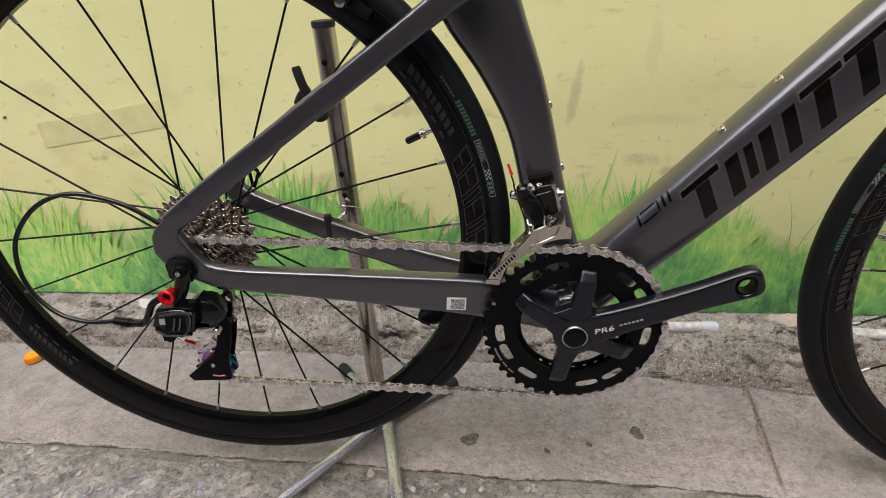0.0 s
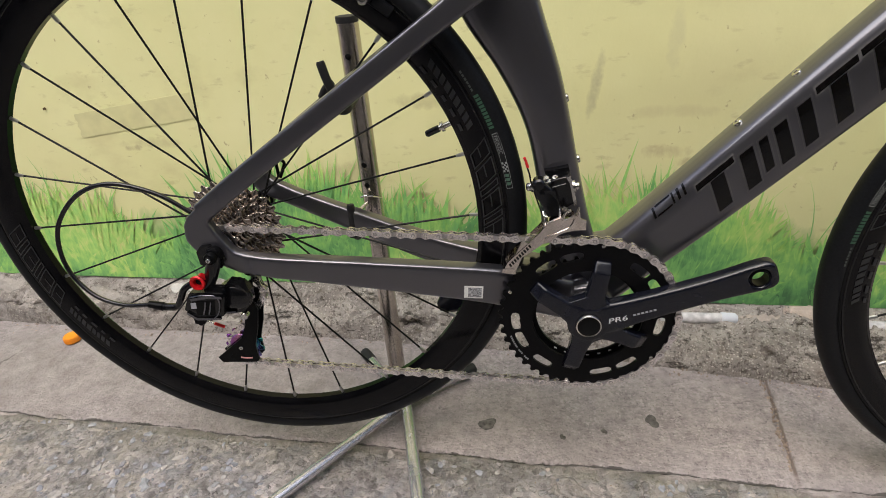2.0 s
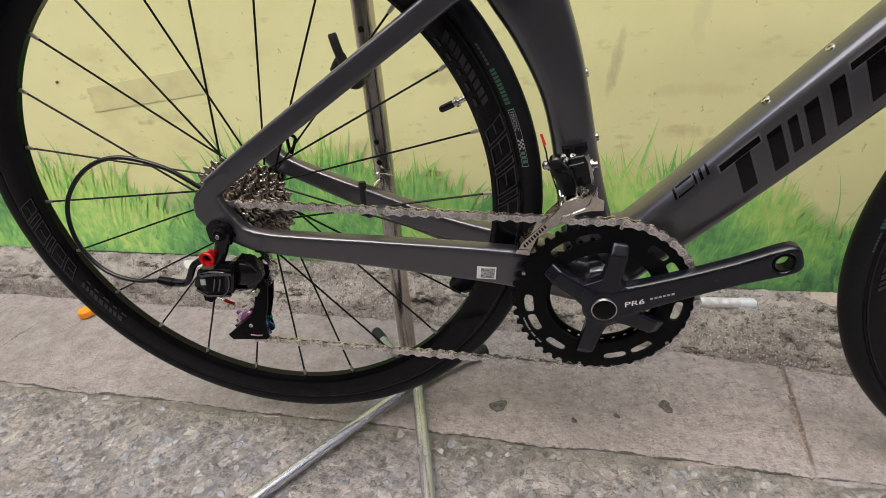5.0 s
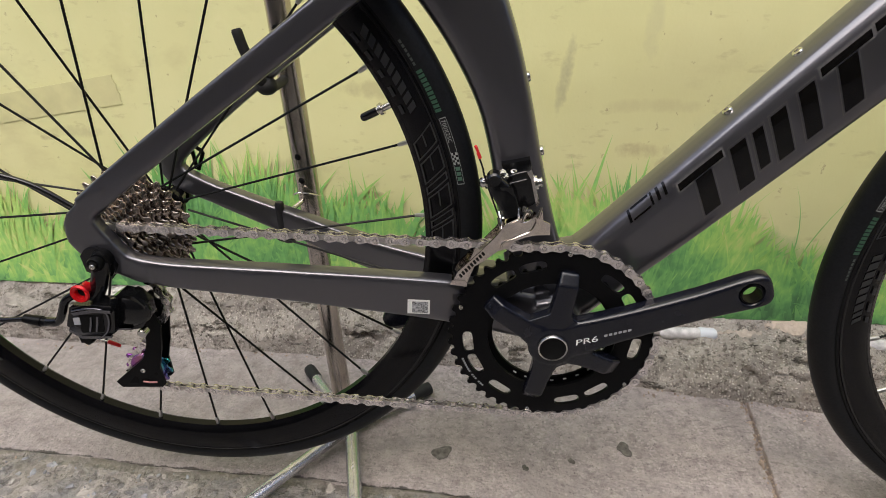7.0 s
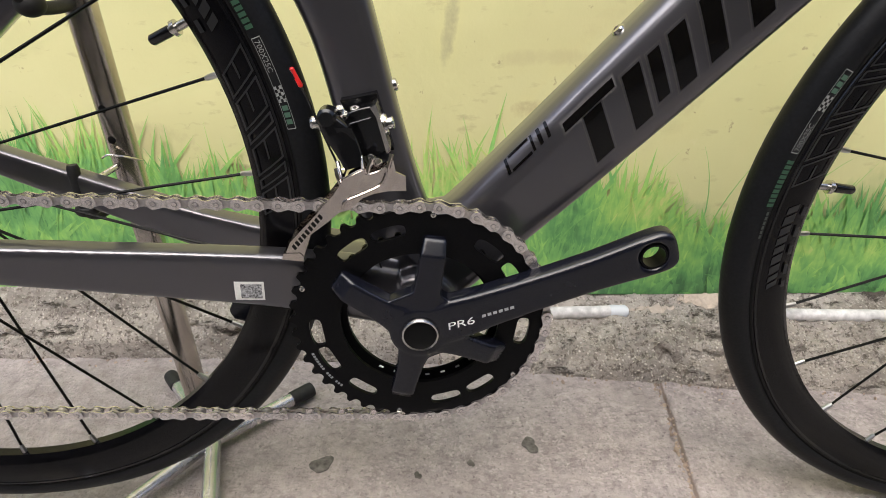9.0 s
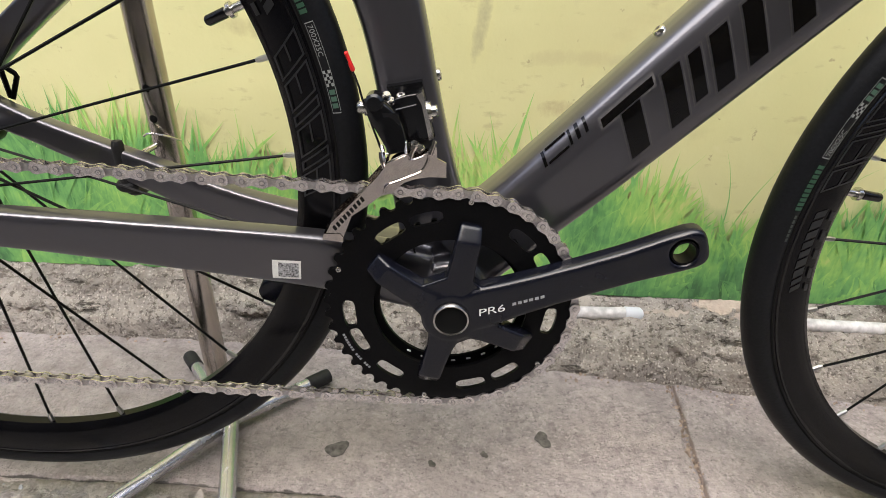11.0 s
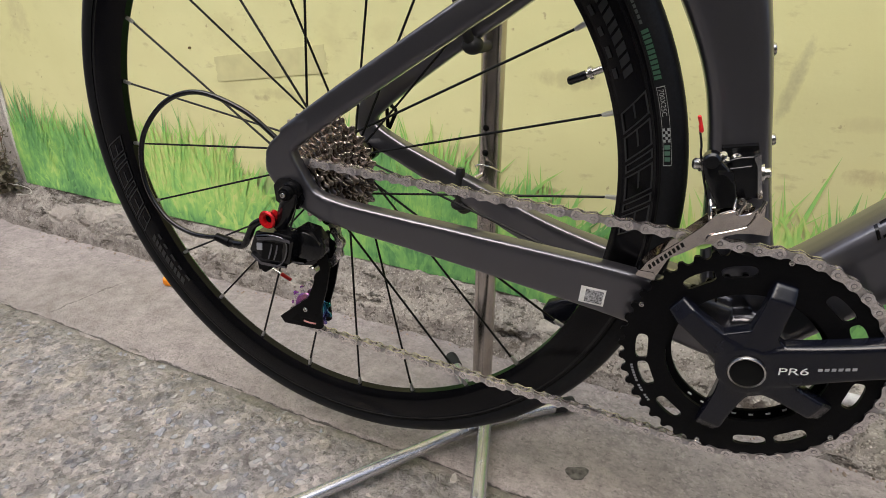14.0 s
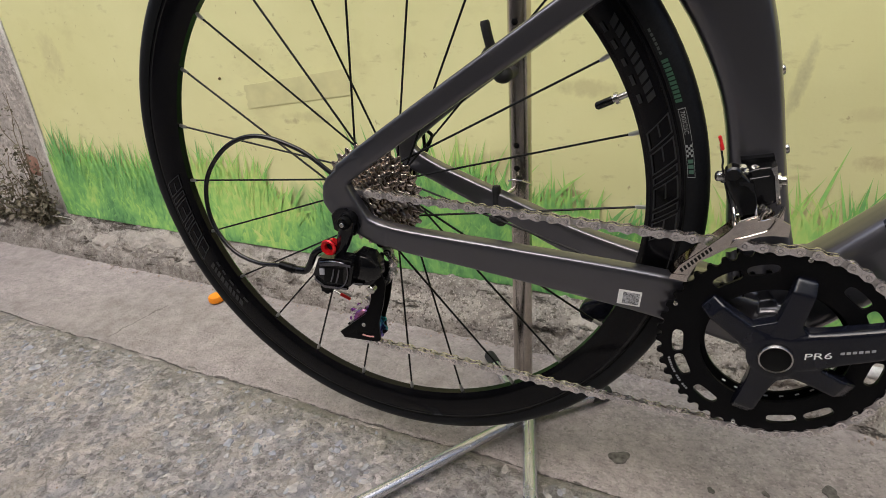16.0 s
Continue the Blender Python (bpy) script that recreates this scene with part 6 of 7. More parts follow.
# ---- front derailleur (with its cage over the chain) ----
def front_derailleur():
    bm = bmesh.new()
    prism(bm, [(-0.0440, 0.4370), (-0.0205, 0.4410), (-0.0115, 0.4030), (-0.0330, 0.3990)], -0.012, -0.024)
    bevel(bm, 0.0022, 2)
    fd = part("front_derailleur", bm, M_GLOSS, bike, "black front derailleur with a bright steel cage")
    bm = bmesh.new()
    prism(bm, [(-0.0395, 0.4330), (-0.0225, 0.4365), (-0.0195, 0.4300), (-0.0160, 0.4080), (-0.0240, 0.4030), (-0.0350, 0.4070)], -0.024, -0.038)
    bevel(bm, 0.0018, 2)
    part("body", bm, M_GLOSS, fd)
    # thin bright seams on the body
    for pts in ([(-0.0400, -0.0385, 0.4300), (-0.0365, -0.0390, 0.4330), (-0.0300, -0.0388, 0.4350), (-0.0240, -0.0385, 0.4360)], [(-0.0395, -0.0390, 0.4255), (-0.0320, -0.0392, 0.4275), (-0.0240, -0.0390, 0.4295)]):
        bm = bmesh.new()
        tube(bm, smooth_path(pts, 5), 0.0006, 6)
        part("body_seam", bm, M_SATIN, fd)
    # bright edge plate and clamp bolt
    bm = bmesh.new()
    prism(bm, [(-0.0238, 0.4360), (-0.0200, 0.4385), (-0.0128, 0.4080), (-0.0155, 0.4060), (-0.0205, 0.4300)], -0.026, -0.0405)
    bevel(bm, 0.0008, 1)
    part("edge_plate", bm, M_STEEL, fd)
    bm = bmesh.new()
    q = Matrix.Translation((-0.0170, -0.030, 0.4225)) @ Vector((1, 0, 0.15)).to_track_quat("Y", "Z").to_matrix().to_4x4()
    lathe(bm, [(0.0, -0.002), (0.0070, -0.002), (0.0075, 0.0005), (0.0070, 0.0028), (0.0042, 0.0032), (0.0042, 0.0062), (0.0034, 0.0070), (0.0, 0.0070)], 24, False)
    bm.transform(q)
    part("clamp_bolt", bm, M_STEEL, fd, "bright clamp bolt and washer")
    # linkage arm towards the cable anchor
    bm = bmesh.new()
    member(bm, [(-0.0530, -0.0415, 0.4325, 0.0085, 0.012), (-0.0500, -0.0425, 0.4300, 0.0130, 0.013), (-0.0450, -0.0440, 0.4235, 0.0175, 0.013), (-0.0400, -0.0455, 0.4150, 0.0175, 0.012), (-0.0370, -0.0480, 0.4070, 0.0150, 0.010), (-0.0355, -0.0500, 0.4010, 0.0125, 0.008)], 3.6)
    disc(bm, 0.0062, -0.050, -0.037, (-0.0500, 0, 0.4325), 24, 0.0016)
    part("link_arm", bm, M_GLOSS, fd)
    bm = bmesh.new()
    prism(bm, [(-0.0455, 0.4275), (-0.0350, 0.4268), (-0.0338, 0.4200), (-0.0375, 0.4150), (-0.0425, 0.4190)], -0.0470, -0.0505)
    bevel(bm, 0.0014, 3)
    part("link_cover", bm, M_GLOSS, fd)
    bm = bmesh.new()
    q = Matrix.Translation((-0.0560, -0.040, 0.4280)) @ Vector((-1, -0.25, 0.05)).to_track_quat("Y", "Z").to_matrix().to_4x4()
    lathe(bm, [(0.0, -0.003), (0.0050, -0.003), (0.0055, -0.001), (0.0055, 0.001), (0.0042, 0.0012), (0.0042, 0.0046), (0.0030, 0.0060), (0.0, 0.0064)], 24, False)
    bm.transform(q)
    part("anchor_bolt", bm, M_STEEL, fd, "bright cable anchor bolt")
    # two upright horns of the cage
    for base, tip in (((-0.0440, -0.0560, 0.3960), (-0.0462, -0.0480, 0.4050)), ((-0.0300, -0.0550, 0.4000), (-0.0314, -0.0490, 0.4105))):
        p, q2 = Vector(base), Vector(tip)
        bm = bmesh.new()
        tube(bm, [p, p.lerp(q2, 0.7), p.lerp(q2, 0.72), q2], [0.0011, 0.0011, 0.0016, 0.0012], 10)
        part("link_pin", bm, M_CHAIN, fd)
    bm = bmesh.new()
    tube(bm, smooth_path([(-0.0440, -0.0500, 0.4000), (-0.0390, -0.0500, 0.4010), (-0.0320, -0.0500, 0.4040)], 4), 0.0006, 6)
    part("spring_wire", bm, M_CHAIN, fd)
    # adjusting screws
    for x, z in ((-0.0432, 0.4335), (-0.0405, 0.4300)):
        bm = bmesh.new()
        q = Matrix.Translation((x, -0.036, z)) @ Vector((0.15, -0.5, 0.85)).to_track_quat("Y", "Z").to_matrix().to_4x4()
        lathe(bm, [(0.0, -0.007), (0.0020, -0.007), (0.0020, -0.003), (0.0026, -0.003), (0.0026, -0.0016), (0.0019, -0.0012), (0.0019, 0.0004), (0.0028, 0.0006), (0.0028, 0.0026), (0.0020, 0.0034), (0.0, 0.0034)], 16, False)
        bm.transform(q)
        part("limit_screw", bm, M_STEEL, fd)
    dome((-0.0340, -0.033, 0.4335), (0, -0.4, 0.9), 0.0032, "bolt_head", M_STEEL, fd)
    dome((-0.0255, -0.044, 0.4050), (0, -1, 0.1), 0.0030, "bolt_head", M_STEEL, fd)
    dome((-0.0215, -0.044, 0.4020), (0, -1, 0.2), 0.0032, "bolt_head", M_STEEL, fd)
    # cage: outer plate (bent inwards at its front), inner plate, rib, lip, tail bridge
    outer = [(-0.0865, 0.3440), (-0.0810, 0.3550), (-0.0610, 0.3750), (-0.0490, 0.3880), (-0.0420, 0.3975), (-0.0300, 0.4020), (-0.0270, 0.3985), (-0.0190, 0.4000), (-0.0160, 0.4015), (-0.0125, 0.4050), (-0.0108, 0.4050), (-0.0100, 0.3970), (-0.0040, 0.3930),
             (-0.0040, 0.3830), (-0.0160, 0.3850), (-0.0250, 0.3850), (-0.0320, 0.3830), (-0.0360, 0.3800), (-0.0390, 0.3765), (-0.0470, 0.3750), (-0.0570, 0.3670), (-0.0670, 0.3600), (-0.0735, 0.3440)]

    def bend(x):
        return float(np.interp(x, [-0.045, -0.027, -0.010, -0.004], [0.0, 0.004, 0.011, 0.013]))

    cagemat = mat("brushed_cage", (0.66, 0.60, 0.565), 0.11, 1.0, grain=0.08, grain_scale=200, rough_var=0.04)
    bm = bmesh.new()
    prism(bm, outer, -0.0588, -0.0604)
    bevel(bm, 0.0005, 1)
    for v in bm.verts:
        v.co.y += bend(v.co.x)
    bmesh.ops.triangulate(bm, faces=[f for f in bm.faces if len(f.verts) > 4])
    cage = part("cage_plate", bm, cagemat, fd, "bright steel outer cage plate")
    bm = bmesh.new()
    prism(bm, [(x, z) for x, z in outer if x < -0.015], -0.0405, -0.0420)
    part("cage_plate", bm, cagemat, fd)
    bm = bmesh.new()
    tube(bm, smooth_path([(x, -0.0606 + bend(x), z) for x, z in ((-0.0155, 0.4010), (-0.0165, 0.3960), (-0.0205, 0.3900), (-0.0320, 0.3862), (-0.0425, 0.3825), (-0.0445, 0.3775))], 6), 0.0009, 8)
    part("cage_rib", bm, cagemat, fd)
    bm = bmesh.new()
    tube(bm, smooth_path([(x, -0.0602 + bend(x), z) for x, z in ((-0.0420, 0.3978), (-0.0300, 0.4022), (-0.0270, 0.3988), (-0.0190, 0.4003), (-0.0125, 0.4050))], 5), 0.0008, 8)
    part("cage_lip", bm, cagemat, fd)
    for pts in ([(-0.0440, -0.0575, 0.3935), (-0.0455, -0.0570, 0.3985), (-0.0462, -0.0550, 0.4030)], [(-0.0275, -0.0560, 0.3985), (-0.0262, -0.0545, 0.4030), (-0.0240, -0.0530, 0.4065)], [(-0.0145, -0.0530, 0.4010), (-0.0128, -0.0515, 0.4060), (-0.0120, -0.0500, 0.4095)]):
        bm = bmesh.new()
        tube(bm, smooth_path(pts, 5), 0.0019, 12, squash=0.6)
        part("cage_hook", bm, cagemat, fd)
    bm = bmesh.new()
    prism(bm, [(-0.0415, 0.3975), (-0.0300, 0.4018), (-0.0300, 0.4004), (-0.0410, 0.3961)], -0.0405, -0.0590)
    part("cage_bridge", bm, cagemat, fd)
    bm = bmesh.new()
    prism(bm, [(-0.0880, 0.3425), (-0.0865, 0.3470), (-0.0755, 0.3468), (-0.0735, 0.3440), (-0.0740, 0.3405)], -0.0405, -0.0610)
    bevel(bm, 0.0010, 1)
    part("tail_bridge", bm, cagemat, fd)
    # dark bars where the lettering runs along the tail
    d = Vector((0.0275, 0, 0.0300)).normalized()
    n = Vector((-d.z, 0, d.x))
    for k in range(9):
        p = Vector((-0.0785, 0, 0.3490)) + d * (0.0036 * k)
        c = [p, p + d * 0.0021, p + d * 0.0021 + n * 0.0034 + d * 0.0008, p + n * 0.0034 + d * 0.0008]
        bm = bmesh.new()
        prism(bm, [(v.x, v.z) for v in c], -0.0604, -0.0607)
        part("letter_bar", bm, M_DECAL, cage)
    bm = bmesh.new()
    prism(bm, [(-0.0490, 0.3710), (-0.0480, 0.3750), (-0.0410, 0.3762), (-0.0400, 0.3742), (-0.0450, 0.3712)], -0.0575, -0.0590)
    part("guard_tape", bm, mat("lime_tape", (0.34, 0.56, 0.16), 0.45), fd, "lime green tape on the cage")
    # cable with its red end
    bm = bmesh.new()
    tube(bm, smooth_path([(-0.022, -0.030, 0.300), (-0.040, -0.040, 0.375), (-0.0565, -0.044, 0.430), (-0.0590, -0.050, 0.4440), (-0.0620, -0.056, 0.4560)], 6), 0.0008, 6)
    part("cable_inner", bm, M_CABLE, fd)
    bm = bmesh.new()
    tube(bm, [(-0.0605, -0.0575, 0.4545), (-0.0608, -0.0578, 0.4552), (-0.0622, -0.0590, 0.4595), (-0.0621, -0.0591, 0.4600), (-0.0640, -0.0606, 0.4655), (-0.0642, -0.0607, 0.4660)], [0.0008, 0.0015, 0.0014, 0.0011, 0.0013, 0.0008], 10)
    part("cable_end_cap", bm, M_REDPLASTIC, fd, "red cable end cap")
    return fd


front_derailleur()


# ---- skewer lever, brake, fork ----
bm = bmesh.new()
tube(bm, [(-0.365, 0.078, 0.400), (-0.3655, 0.078, 0.4240), (-0.3645, 0.0785, 0.4265), (-0.3560, 0.079, 0.4195), (-0.3550, 0.079, 0.4170), (-0.3635, 0.078, 0.399)], 0.0021, 8)
part("skewer_lever", bm, M_BLACK, bike, "black skewer lever")
bm = bmesh.new()
lathe(bm, [(0.0, 0.062), (0.012, 0.062), (0.012, 0.072), (0.008, 0.080), (0.0, 0.080)], 24, False, HUB + Vector((0, 0, 0)))
part("skewer_head", bm, M_BLACK, bike)


def rim_brake():
    bm = bmesh.new()
    member(bm, [(-0.120, -0.005, 0.672, 0.022, 0.016), (-0.160, -0.022, 0.655, 0.020, 0.013), (-0.185, -0.027, 0.628, 0.018, 0.011), (-0.203, -0.024, 0.606, 0.014, 0.011)], 2.6)
    member(bm, [(-0.120, 0.005, 0.672, 0.022, 0.016), (-0.160, 0.022, 0.655, 0.020, 0.013), (-0.185, 0.027, 0.628, 0.018, 0.011), (-0.203, 0.024, 0.606, 0.014, 0.011)], 2.6)
    br = part("rim_brake", bm, M_GLOSS, bike, "black rim brake caliper")
    for s in (-1, 1):
        bm = bmesh.new()
        box(bm, Vector((-0.200, s * 0.0185, 0.607)), (0.050, 0.009, 0.011), Matrix.Rotation(math.atan2(0.62, 0.78), 4, "Y"))
        bevel(bm, 0.002, 2)
        part("brake_pad", bm, M_RUBBER, br)
        dome((-0.203, s * 0.031, 0.606), (0, s, 0), 0.0055, "pad_bolt", M_STEEL, br)


rim_brake()
bm = bmesh.new()
for s in (-1, 1):
    member(bm, [(0.462, s * 0.006, 0.668, 0.040, 0.03), (0.474, s * 0.030, 0.640, 0.036, 0.022), (0.505, s * 0.042, 0.53, 0.030, 0.014), (0.545, s * 0.046, 0.40, 0.024, 0.012), (0.572, s * 0.048, 0.330, 0.022, 0.010)], 2.6)
part("fork", bm, M_FRAME, bike, "gunmetal grey carbon fork")


# ---- the stand that holds the bicycle ----
def stand():
    px, py = -0.2590, 0.110
    bm = bmesh.new()
    lathe(bm, [(0.0105, 0.0), (0.0125, 0.0), (0.0125, 0.54), (0.0105, 0.54)], 32, True)
    bm.transform(Matrix.Translation((px, py, 0.034)) @ Matrix.Rotation(radians(90), 4, "X"))
    ob = part("display_stand", bm, M_POST, None, "chromed steel tube")
    tagged(ob, "chromed steel bicycle display stand with black rubber hooks", "bicycle stand")
    bm = bmesh.new()
    lathe(bm, [(0.0, 0.535), (0.0108, 0.535), (0.0130, 0.537), (0.0130, 0.5435), (0.0, 0.5445)], 28, False)
    bm.transform(Matrix.Translation((px, py, 0.034)) @ Matrix.Rotation(radians(90), 4, "X"))
    part("tube_cap", bm, M_CAP, ob)
    # dark discs laid on the unpierced tube as the shade in its holes
    for z in (0.535, 0.404, 0.377):
        bm = bmesh.new()
        q = Matrix.Translation((px, py, z)) @ Matrix.Rotation(radians(-8), 4, "Z")
        lathe(bm, [(0.0, -0.0130), (0.0030, -0.0128), (0.0036, -0.0123), (0.0036, -0.0110), (0.0, -0.0110)], 16, False)
        bm.transform(q)
        part("pin_hole_shade", bm, M_SHADE, ob)
    # locking pin and its spring clip
    bm = bmesh.new()
    tube(bm, [(-0.258, 0.115, 0.354), (-0.266, 0.092, 0.352), (-0.272, 0.078, 0.350)], 0.0026, 10)
    part("locking_pin", bm, M_STEEL, ob)
    bm = bmesh.new()
    tube(bm, smooth_path([(-0.269, 0.090, 0.364), (-0.262, 0.088, 0.367), (-0.252, 0.092, 0.364), (-0.247, 0.102, 0.358), (-0.247, 0.114, 0.352)], 5), 0.0010, 6)
    part("spring_clip", bm, M_STEEL, ob)
    # hooks
    for pts, r in (([(-0.262, 0.108, 0.486), (-0.260, 0.080, 0.486), (-0.2590, 0.052, 0.489), (-0.2610, 0.040, 0.497), (-0.2660, 0.034, 0.515), (-0.2700, 0.033, 0.530), (-0.2730, 0.034, 0.5435)], 0.0048),
                   ([(-0.262, 0.108, 0.326), (-0.266, 0.085, 0.324), (-0.2690, 0.062, 0.325), (-0.2700, 0.050, 0.331), (-0.2702, 0.046, 0.342), (-0.2702, 0.046, 0.356), (-0.2702, 0.0475, 0.3740)], 0.0048)):
        bm = bmesh.new()
        path = smooth_path(pts, 6)
        tube(bm, path, [r] * (len(path) - 1) + [r * 0.8], 16)
        part("hook", bm, M_CAP, ob, "black rubber covered hook")
    for c, k in (((-0.2595, 0.046, 0.4915), (1.15, 1.1, 0.95)), ((-0.2705, 0.050, 0.3345), (1.15, 1.1, 0.70))):
        bm = bmesh.new()
        bmesh.ops.create_icosphere(bm, subdivisions=3, radius=0.0090, matrix=Matrix.Translation(c) @ Matrix.Diagonal((*k, 1)))
        part("hook_knob", bm, M_CAP, ob)
    bm = bmesh.new()
    tube(bm, smooth_path([(-0.266, 0.040, 0.520), (-0.274, 0.042, 0.514), (-0.281, 0.044, 0.504)], 5), 0.0042, 12)
    part("hook_clip", bm, M_CAP, ob)
    # legs, almost flat on the lane
    J = Vector((-0.247, 0.092, 0.0195))
    for end, r in (((-0.492, -0.215, 0.0105), 0.0078), ((-0.176, -0.190, 0.0115), 0.0090), ((-0.342, 0.216, 0.0110), 0.0078), ((-0.150, 0.178, 0.0115), 0.0084)):
        e = Vector(end)
        d = (e - J).normalized()
        bm = bmesh.new()
        tube(bm, [J - d * 0.006, J.lerp(e, 0.35), e - d * 0.004], r, 18)
        part("leg", bm, M_TUBE, ob)
        bm = bmesh.new()
        tube(bm, [e - d * 0.028, e - d * 0.0275, e - d * 0.004, e + d * 0.002, e + d * 0.0035], [r * 1.02, r * 1.14, r * 1.18, r * 1.12, r * 0.8], 18)
        part("rubber_foot", bm, M_CAP, ob, "black rubber foot")
    bm = bmesh.new()
    disc(bm, 0.0165, 0.0, 0.030, n=28, chamfer=0.002)
    bm.transform(Matrix.Translation((px + 0.004, py - 0.008, 0.006)) @ Matrix.Rotation(radians(90), 4, "X"))
    part("leg_joint", bm, M_TUBE, ob)


stand()


# ---- things on the ground, kerb and wall ----
bm = bmesh.new()
lathe(bm, [(0.0, 0.0), (0.0135, 0.0), (0.0150, 0.0015), (0.0148, 0.011), (0.0135, 0.0130), (0.0, 0.0133)], 30, False)
bm.transform(Matrix.Translation((-0.943, 0.256, 0.001)) @ Matrix.Rotation(radians(90), 4, "X"))
cap = tagged(part("bottle_cap", bm, mat("orange_plastic", (0.80, 0.27, 0.015), 0.45, grain=0.1)), "orange plastic bottle cap lying on the concrete", "bottle cap")
bm = bmesh.new()
for k in range(36):
    a = 2 * math.pi * k / 36
    tube(bm, [(0.0150 * math.cos(a), 0.0150 * math.sin(a), 0.002), (0.0149 * math.cos(a), 0.0149 * math.sin(a), 0.011)], 0.0005, 5)
bm.transform(Matrix.Translation((-0.943, 0.256, 0.001)))
part("grip_ridges", bm, cap.data.materials[0], cap)

for pts, nm in (([(0.165, 0.2795, 0.0445), (0.215, 0.2775, 0.0450), (0.284, 0.2750, 0.0455)], "pipe"), ([(0.455, 0.2560, 0.0470), (0.60, 0.2400, 0.0475), (1.05, 0.2000, 0.050)], "pipe")):
    bm = bmesh.new()
    tube(bm, smooth_path(pts, 5), 0.0092, 18)
    ob = tagged(part(nm, bm, mat("white_pvc", (0.55, 0.53, 0.525), 0.55, grain=0.15, grain_scale=120, stain=0.35, stain_scale=30)), "white plastic conduit pipe half sunk in the kerb", "pipe", group="conduit pipes along the kerb")
    if pts[0][0] < 0.3:
        bm = bmesh.new()
        tube(bm, [(0.264, 0.2758, 0.0455), (0.2645, 0.2758, 0.0455), (0.286, 0.2748, 0.0455), (0.290, 0.2747, 0.0455)], [0.0093, 0.0101, 0.0095, 0.006], 18)
        part("coupling", bm, mat("bluish_pvc", (0.66, 0.68, 0.72), 0.35), ob)


def spot(x, y, r, seed, c):
    rnd = random.Random(seed)
    bm = bmesh.new()
    n = 22
    ph = [rnd.uniform(0, 6.28) for _ in range(3)]
    z = 0.0006
    top = []
    for k in range(n):
        a = 2 * math.pi * k / n
        rr = r * (1 + 0.22 * math.sin(2 * a + ph[0]) + 0.14 * math.sin(3 * a + ph[1]) + 0.08 * math.sin(5 * a + ph[2]))
        top.append((x + rr * math.cos(a), y + 1.15 * rr * math.sin(a)))
    lo = [bm.verts.new((u, v, -0.004)) for u, v in top]
    hi = [bm.verts.new((x + (u - x) * 0.93, y + (v - y) * 0.93, z + 0.0008)) for u, v in top]
    bm.faces.new(hi)
    for k in range(n):
        bm.faces.new((lo[k], lo[(k + 1) % n], hi[(k + 1) % n], hi[k]))
    return tagged(part("gum_spot", bm, mat("old_gum", c, 0.9, grain=0.45, grain_scale=160, bump=0.5, spec=0.2), smooth=60), "flat dark trodden gum spot on the concrete", "gum spot", group="gum spots on the lane")


spot(-0.121, 0.066, 0.0115, 1, (0.13, 0.12, 0.112))
spot(0.119, 0.081, 0.0095, 5, (0.13, 0.12, 0.112))
spot(-0.012, 0.045, 0.004, 9, (0.10, 0.095, 0.085))
spot(0.048, 0.058, 0.004, 11, (0.12, 0.11, 0.10))

# tape on the mural
bm = bmesh.new()
cs = [(-0.851, 0.3725), (-0.6115, 0.4035), (-0.616, 0.4470), (-0.851, 0.4155)]
lower = [Vector(cs[0]).lerp(Vector(cs[1]), i / 16) + Vector((0, 0.0008 * noise.noise((i, 1, 0)))) for i in range(17)]
upper = [Vector(cs[3]).lerp(Vector(cs[2]), i / 16) + Vector((0, 0.0010 * noise.noise((i, 5, 0)))) for i in range(17)]
outline = lower + [lower[-1].lerp(upper[-1], k / 6) + Vector((0.0016 * (-1) ** k, 0)) for k in range(1, 6)] + list(reversed(upper)) + [upper[0].lerp(lower[0], k / 6) + Vector((0.0016 * (-1) ** k, 0)) for k in range(1, 6)]
front = [bm.verts.new((p.x, wall_y(p.x) - 0.0030, p.y)) for p in outline]
back = [bm.verts.new((p.x, wall_y(p.x) - 0.0010, p.y)) for p in outline]
bm.faces.new(front)
for k in range(len(front)):
    j = (k + 1) % len(front)
    bm.faces.new((front[k], front[j], back[j], back[k]))
tagged(part("tape_strip", bm, mat("beige_tape", (0.625, 0.595, 0.31), 0.6, stain=0.07, stain_scale=40), smooth=0), "strip of beige packing tape stuck on the mural", "tape")
# nail mark
bm = bmesh.new()
lathe(bm, [(0.0, -0.0035), (0.0012, -0.003), (0.0014, 0.004), (0.0, 0.004)], 10, False)
bm.transform(Matrix.Translation((-0.905, wall_y(-0.905) - 0.004, 0.428)) @ Matrix.Diagonal((1, 1, 1.7, 1)))
tagged(part("nail", bm, mat("rusty_nail", (0.12, 0.07, 0.03), 0.7)), "small rusty nail head in the painted mural", "nail")

# grit and chips along the joint and the kerb
rnd = random.Random(12)
bm = bmesh.new()


def pebble(x, y, z, r):
    m = Matrix.Translation((x, y, z + 0.25 * r)) @ Euler((rnd.uniform(0, 6), rnd.uniform(0, 6), rnd.uniform(0, 6))).to_matrix().to_4x4() @ Matrix.Diagonal((r * rnd.uniform(0.7, 1.4), r * rnd.uniform(0.6, 1.1), r * rnd.uniform(0.4, 0.8), 1))
    bmesh.ops.create_icosphere(bm, subdivisions=1, radius=1, matrix=m)


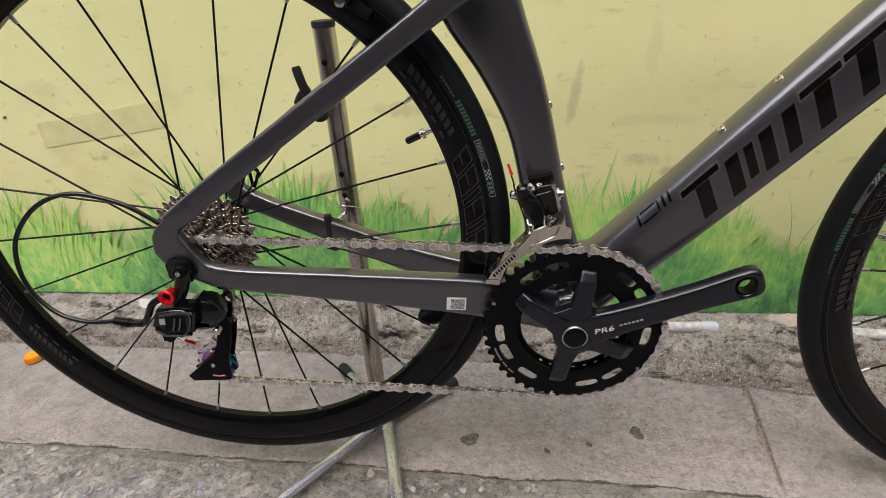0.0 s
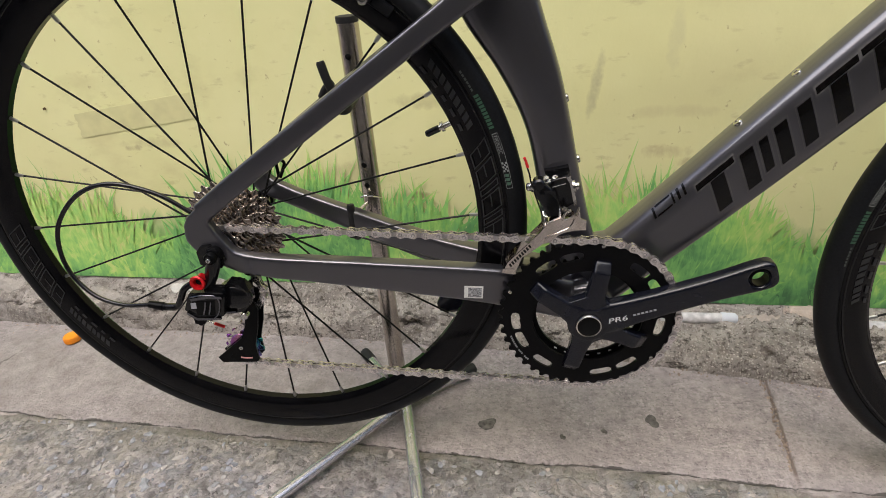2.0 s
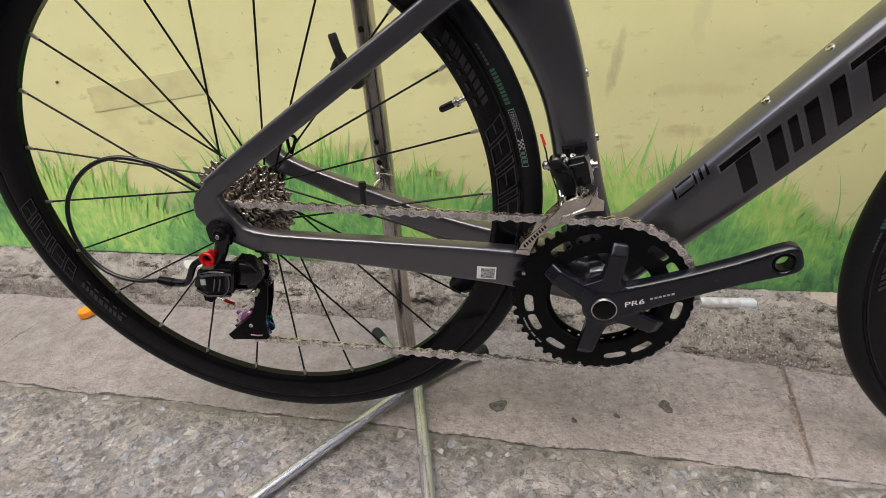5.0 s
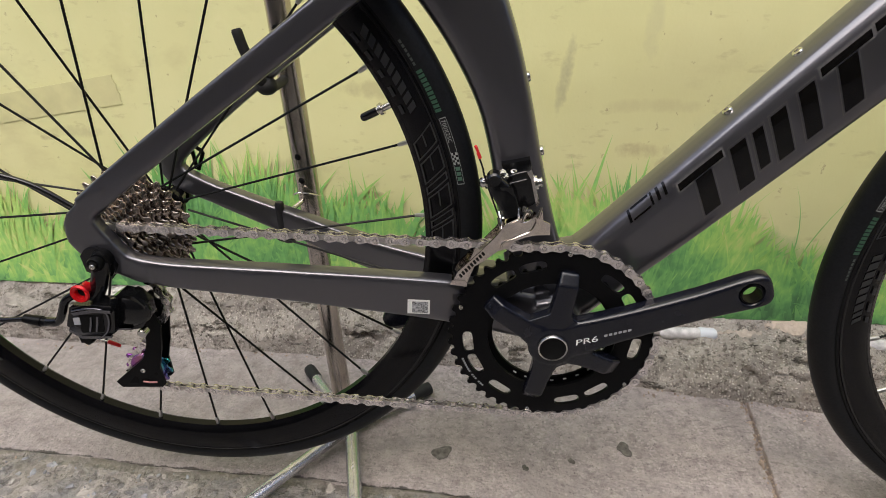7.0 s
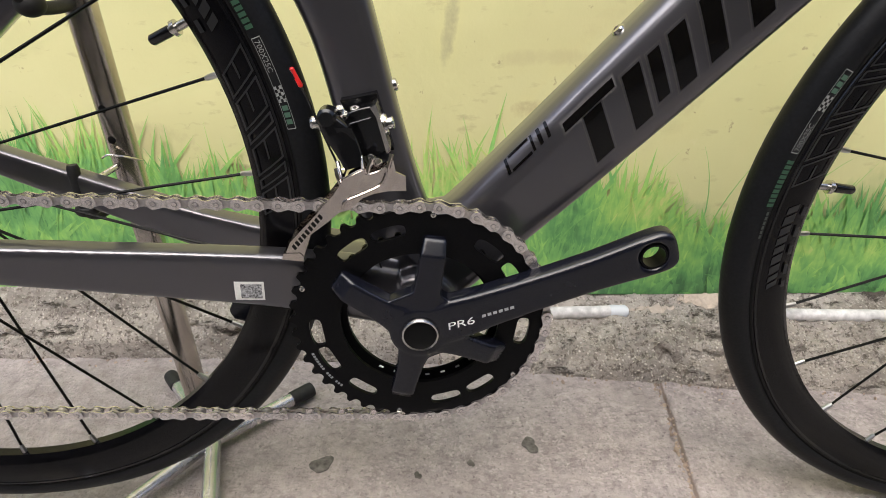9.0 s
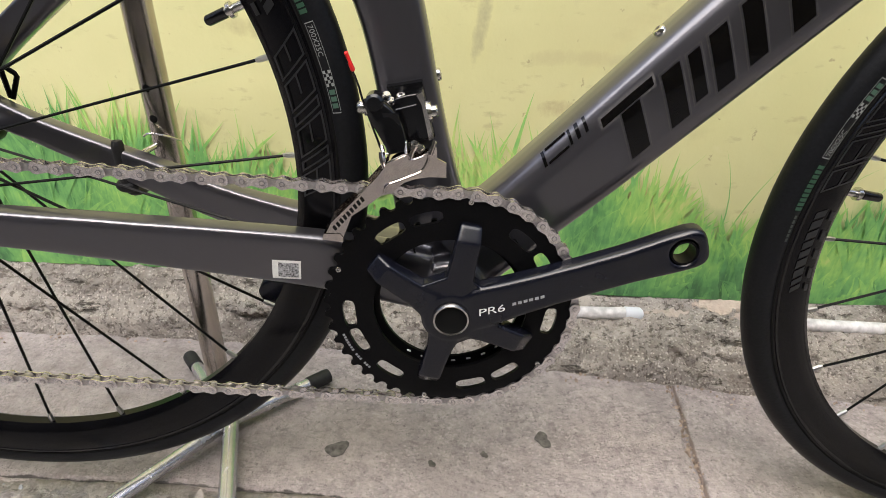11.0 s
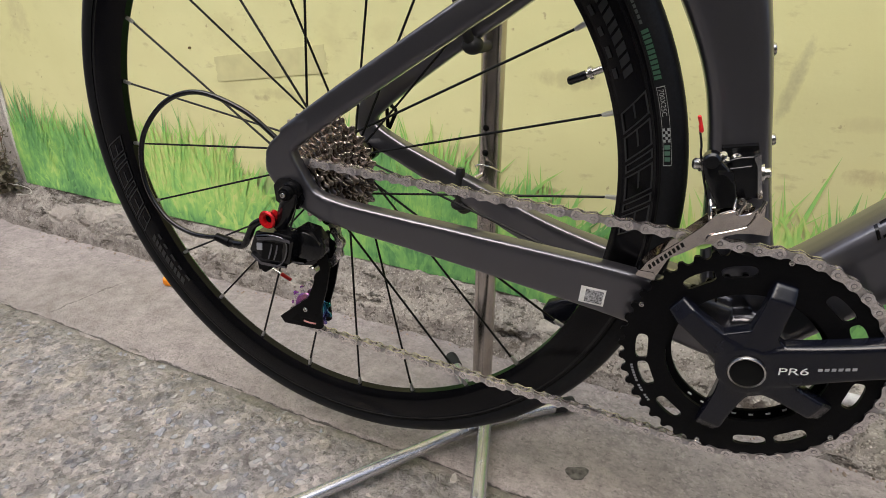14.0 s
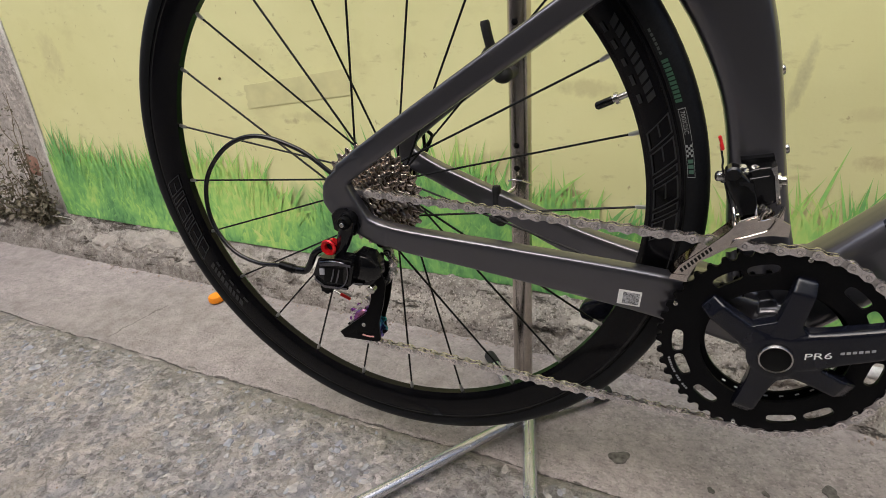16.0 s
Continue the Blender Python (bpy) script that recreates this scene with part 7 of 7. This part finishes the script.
for _ in range(90):
    y = rnd.uniform(0.0, 0.185)
    pebble(0.281 + 0.14 * y + rnd.gauss(-0.002, 0.003), y, -0.002, rnd.uniform(0.0012, 0.0032))
for _ in range(170):
    x = rnd.uniform(-1.5, 0.6)
    pebble(x, foot_y(x) - abs(rnd.gauss(0, 0.012)), 0.0, rnd.uniform(0.001, 0.003))
for _ in range(130):
    x = rnd.uniform(-1.3, 0.5)
    pebble(x, rnd.uniform(-0.35, -0.01 - 0.075 * x), -0.003, rnd.uniform(0.001, 0.003))
gm = mat("grit", (0.33, 0.255, 0.205), 0.85, grain=0.4, grain_scale=120)
tagged(part("grit", bm, gm, smooth=30), "loose grit and brown chips in the slab joint", "grit", kind="stuff")


# ---- dry weed and a bare brick on the wall's corner, wire on the kerb ----
def weed():
    rnd = random.Random(21)
    ob = thing("weed", (-1.60, wall_y(-1.6) - 0.03, 0.085), label="dry olive brown weed growing up the bare wall", category="weed")
    stems, leaves = bmesh.new(), bmesh.new()
    for _ in range(26):
        x, z = rnd.uniform(-0.15, 0.075), 0.0
        pts, lean = [], rnd.gauss(0, 0.12)
        top = rnd.choice((0.06, 0.10, 0.14, 0.18, 0.31))
        steps = 7
        for k in range(steps + 1):
            t = k / steps
            pts.append((x + lean * top * t + 0.006 * rnd.uniform(-1, 1), -0.012 * rnd.uniform(0, 1) + 0.008 * t, top * t))
        tube(stems, smooth_path(pts, 3), [0.0013 * (1 - 0.6 * i / (3 * steps)) for i in range(3 * steps + 1)], 5)
        for k in range(int(22 + 60 * top)):
            t = rnd.random() ** (1.6 if top > 0.15 else 1.0)
            p = Vector(pts[min(steps, int(t * steps))])
            size = rnd.uniform(0.004, 0.0095) * (1.25 - 0.6 * t)
            m = Matrix.Translation(p + Vector((rnd.gauss(0, 0.012), rnd.uniform(-0.014, 0.004), rnd.gauss(0, 0.008)))) @ Euler((rnd.uniform(-1.2, 1.2), rnd.uniform(-1, 1), rnd.uniform(0, 6.28))).to_matrix().to_4x4()
            out = [(0, -1, 0), (0.45, -0.5, 0.1), (0.5, 0.1, 0.14), (0.25, 0.7, 0.05), (0, 1, -0.15), (-0.25, 0.7, 0.05), (-0.5, 0.1, 0.14), (-0.45, -0.5, 0.1)]
            mid = leaves.verts.new(m @ Vector((0, 0, -0.02 * size)))
            vs = [leaves.verts.new(m @ (size * Vector(v))) for v in out]
            for i in range(8):
                leaves.faces.new((mid, vs[i], vs[(i + 1) % 8]))
    st = part("stem", stems, mat("dry_stem", (0.16, 0.12, 0.07), 0.8), ob)
    st["kind"] = "stuff"
    lm = bpy.data.materials.new("dry_leaf")
    lm.use_nodes = True
    nt = lm.node_tree
    b = nt.nodes["Principled BSDF"]
    b.inputs["Roughness"].default_value = 0.9
    b.inputs["Specular IOR Level"].default_value = 0.15
    geo, cr = nt.nodes.new("ShaderNodeNewGeometry"), nt.nodes.new("ShaderNodeValToRGB")
    cr.color_ramp.elements.new(0.5)
    for e, (pp, c) in zip(cr.color_ramp.elements, ((0.0, (0.085, 0.075, 0.05)), (0.5, (0.14, 0.125, 0.085)), (1.0, (0.25, 0.22, 0.17)))):
        e.position, e.color = pp, (*c, 1)
    nt.links.new(geo.outputs["Random Per Island"], cr.inputs[0])
    nt.links.new(cr.outputs[0], b.inputs["Base Color"])
    lf = part("foliage", leaves, lm, ob)
    lf["kind"] = "stuff"


weed()
bm = bmesh.new()
box(bm, (0, 0, 0), (0.05, 0.02, 0.058))
bevel(bm, 0.009, 2)
bm.transform(Matrix.Translation((-1.606, wall_y(-1.606) + 0.013, 0.205)) @ Matrix.Rotation(0.2, 4, "Y"))
tagged(part("brick", bm, mat("old_brick", (0.30, 0.17, 0.125), 0.9, grain=0.3, grain_scale=90, stain=0.3, bump=0.5)), "bare red brick showing through the worn wall plaster", "brick")
bm = bmesh.new()
tube(bm, smooth_path([(-1.56, 0.372, 0.090), (-1.50, 0.365, 0.096), (-1.45, 0.360, 0.094), (-1.435, 0.348, 0.088), (-1.47, 0.340, 0.084)], 6), 0.0008, 6)
tagged(part("wire", bm, mat("pale_wire", (0.5, 0.47, 0.42), 0.6)), "thin pale bent wire lying on the kerb", "wire")
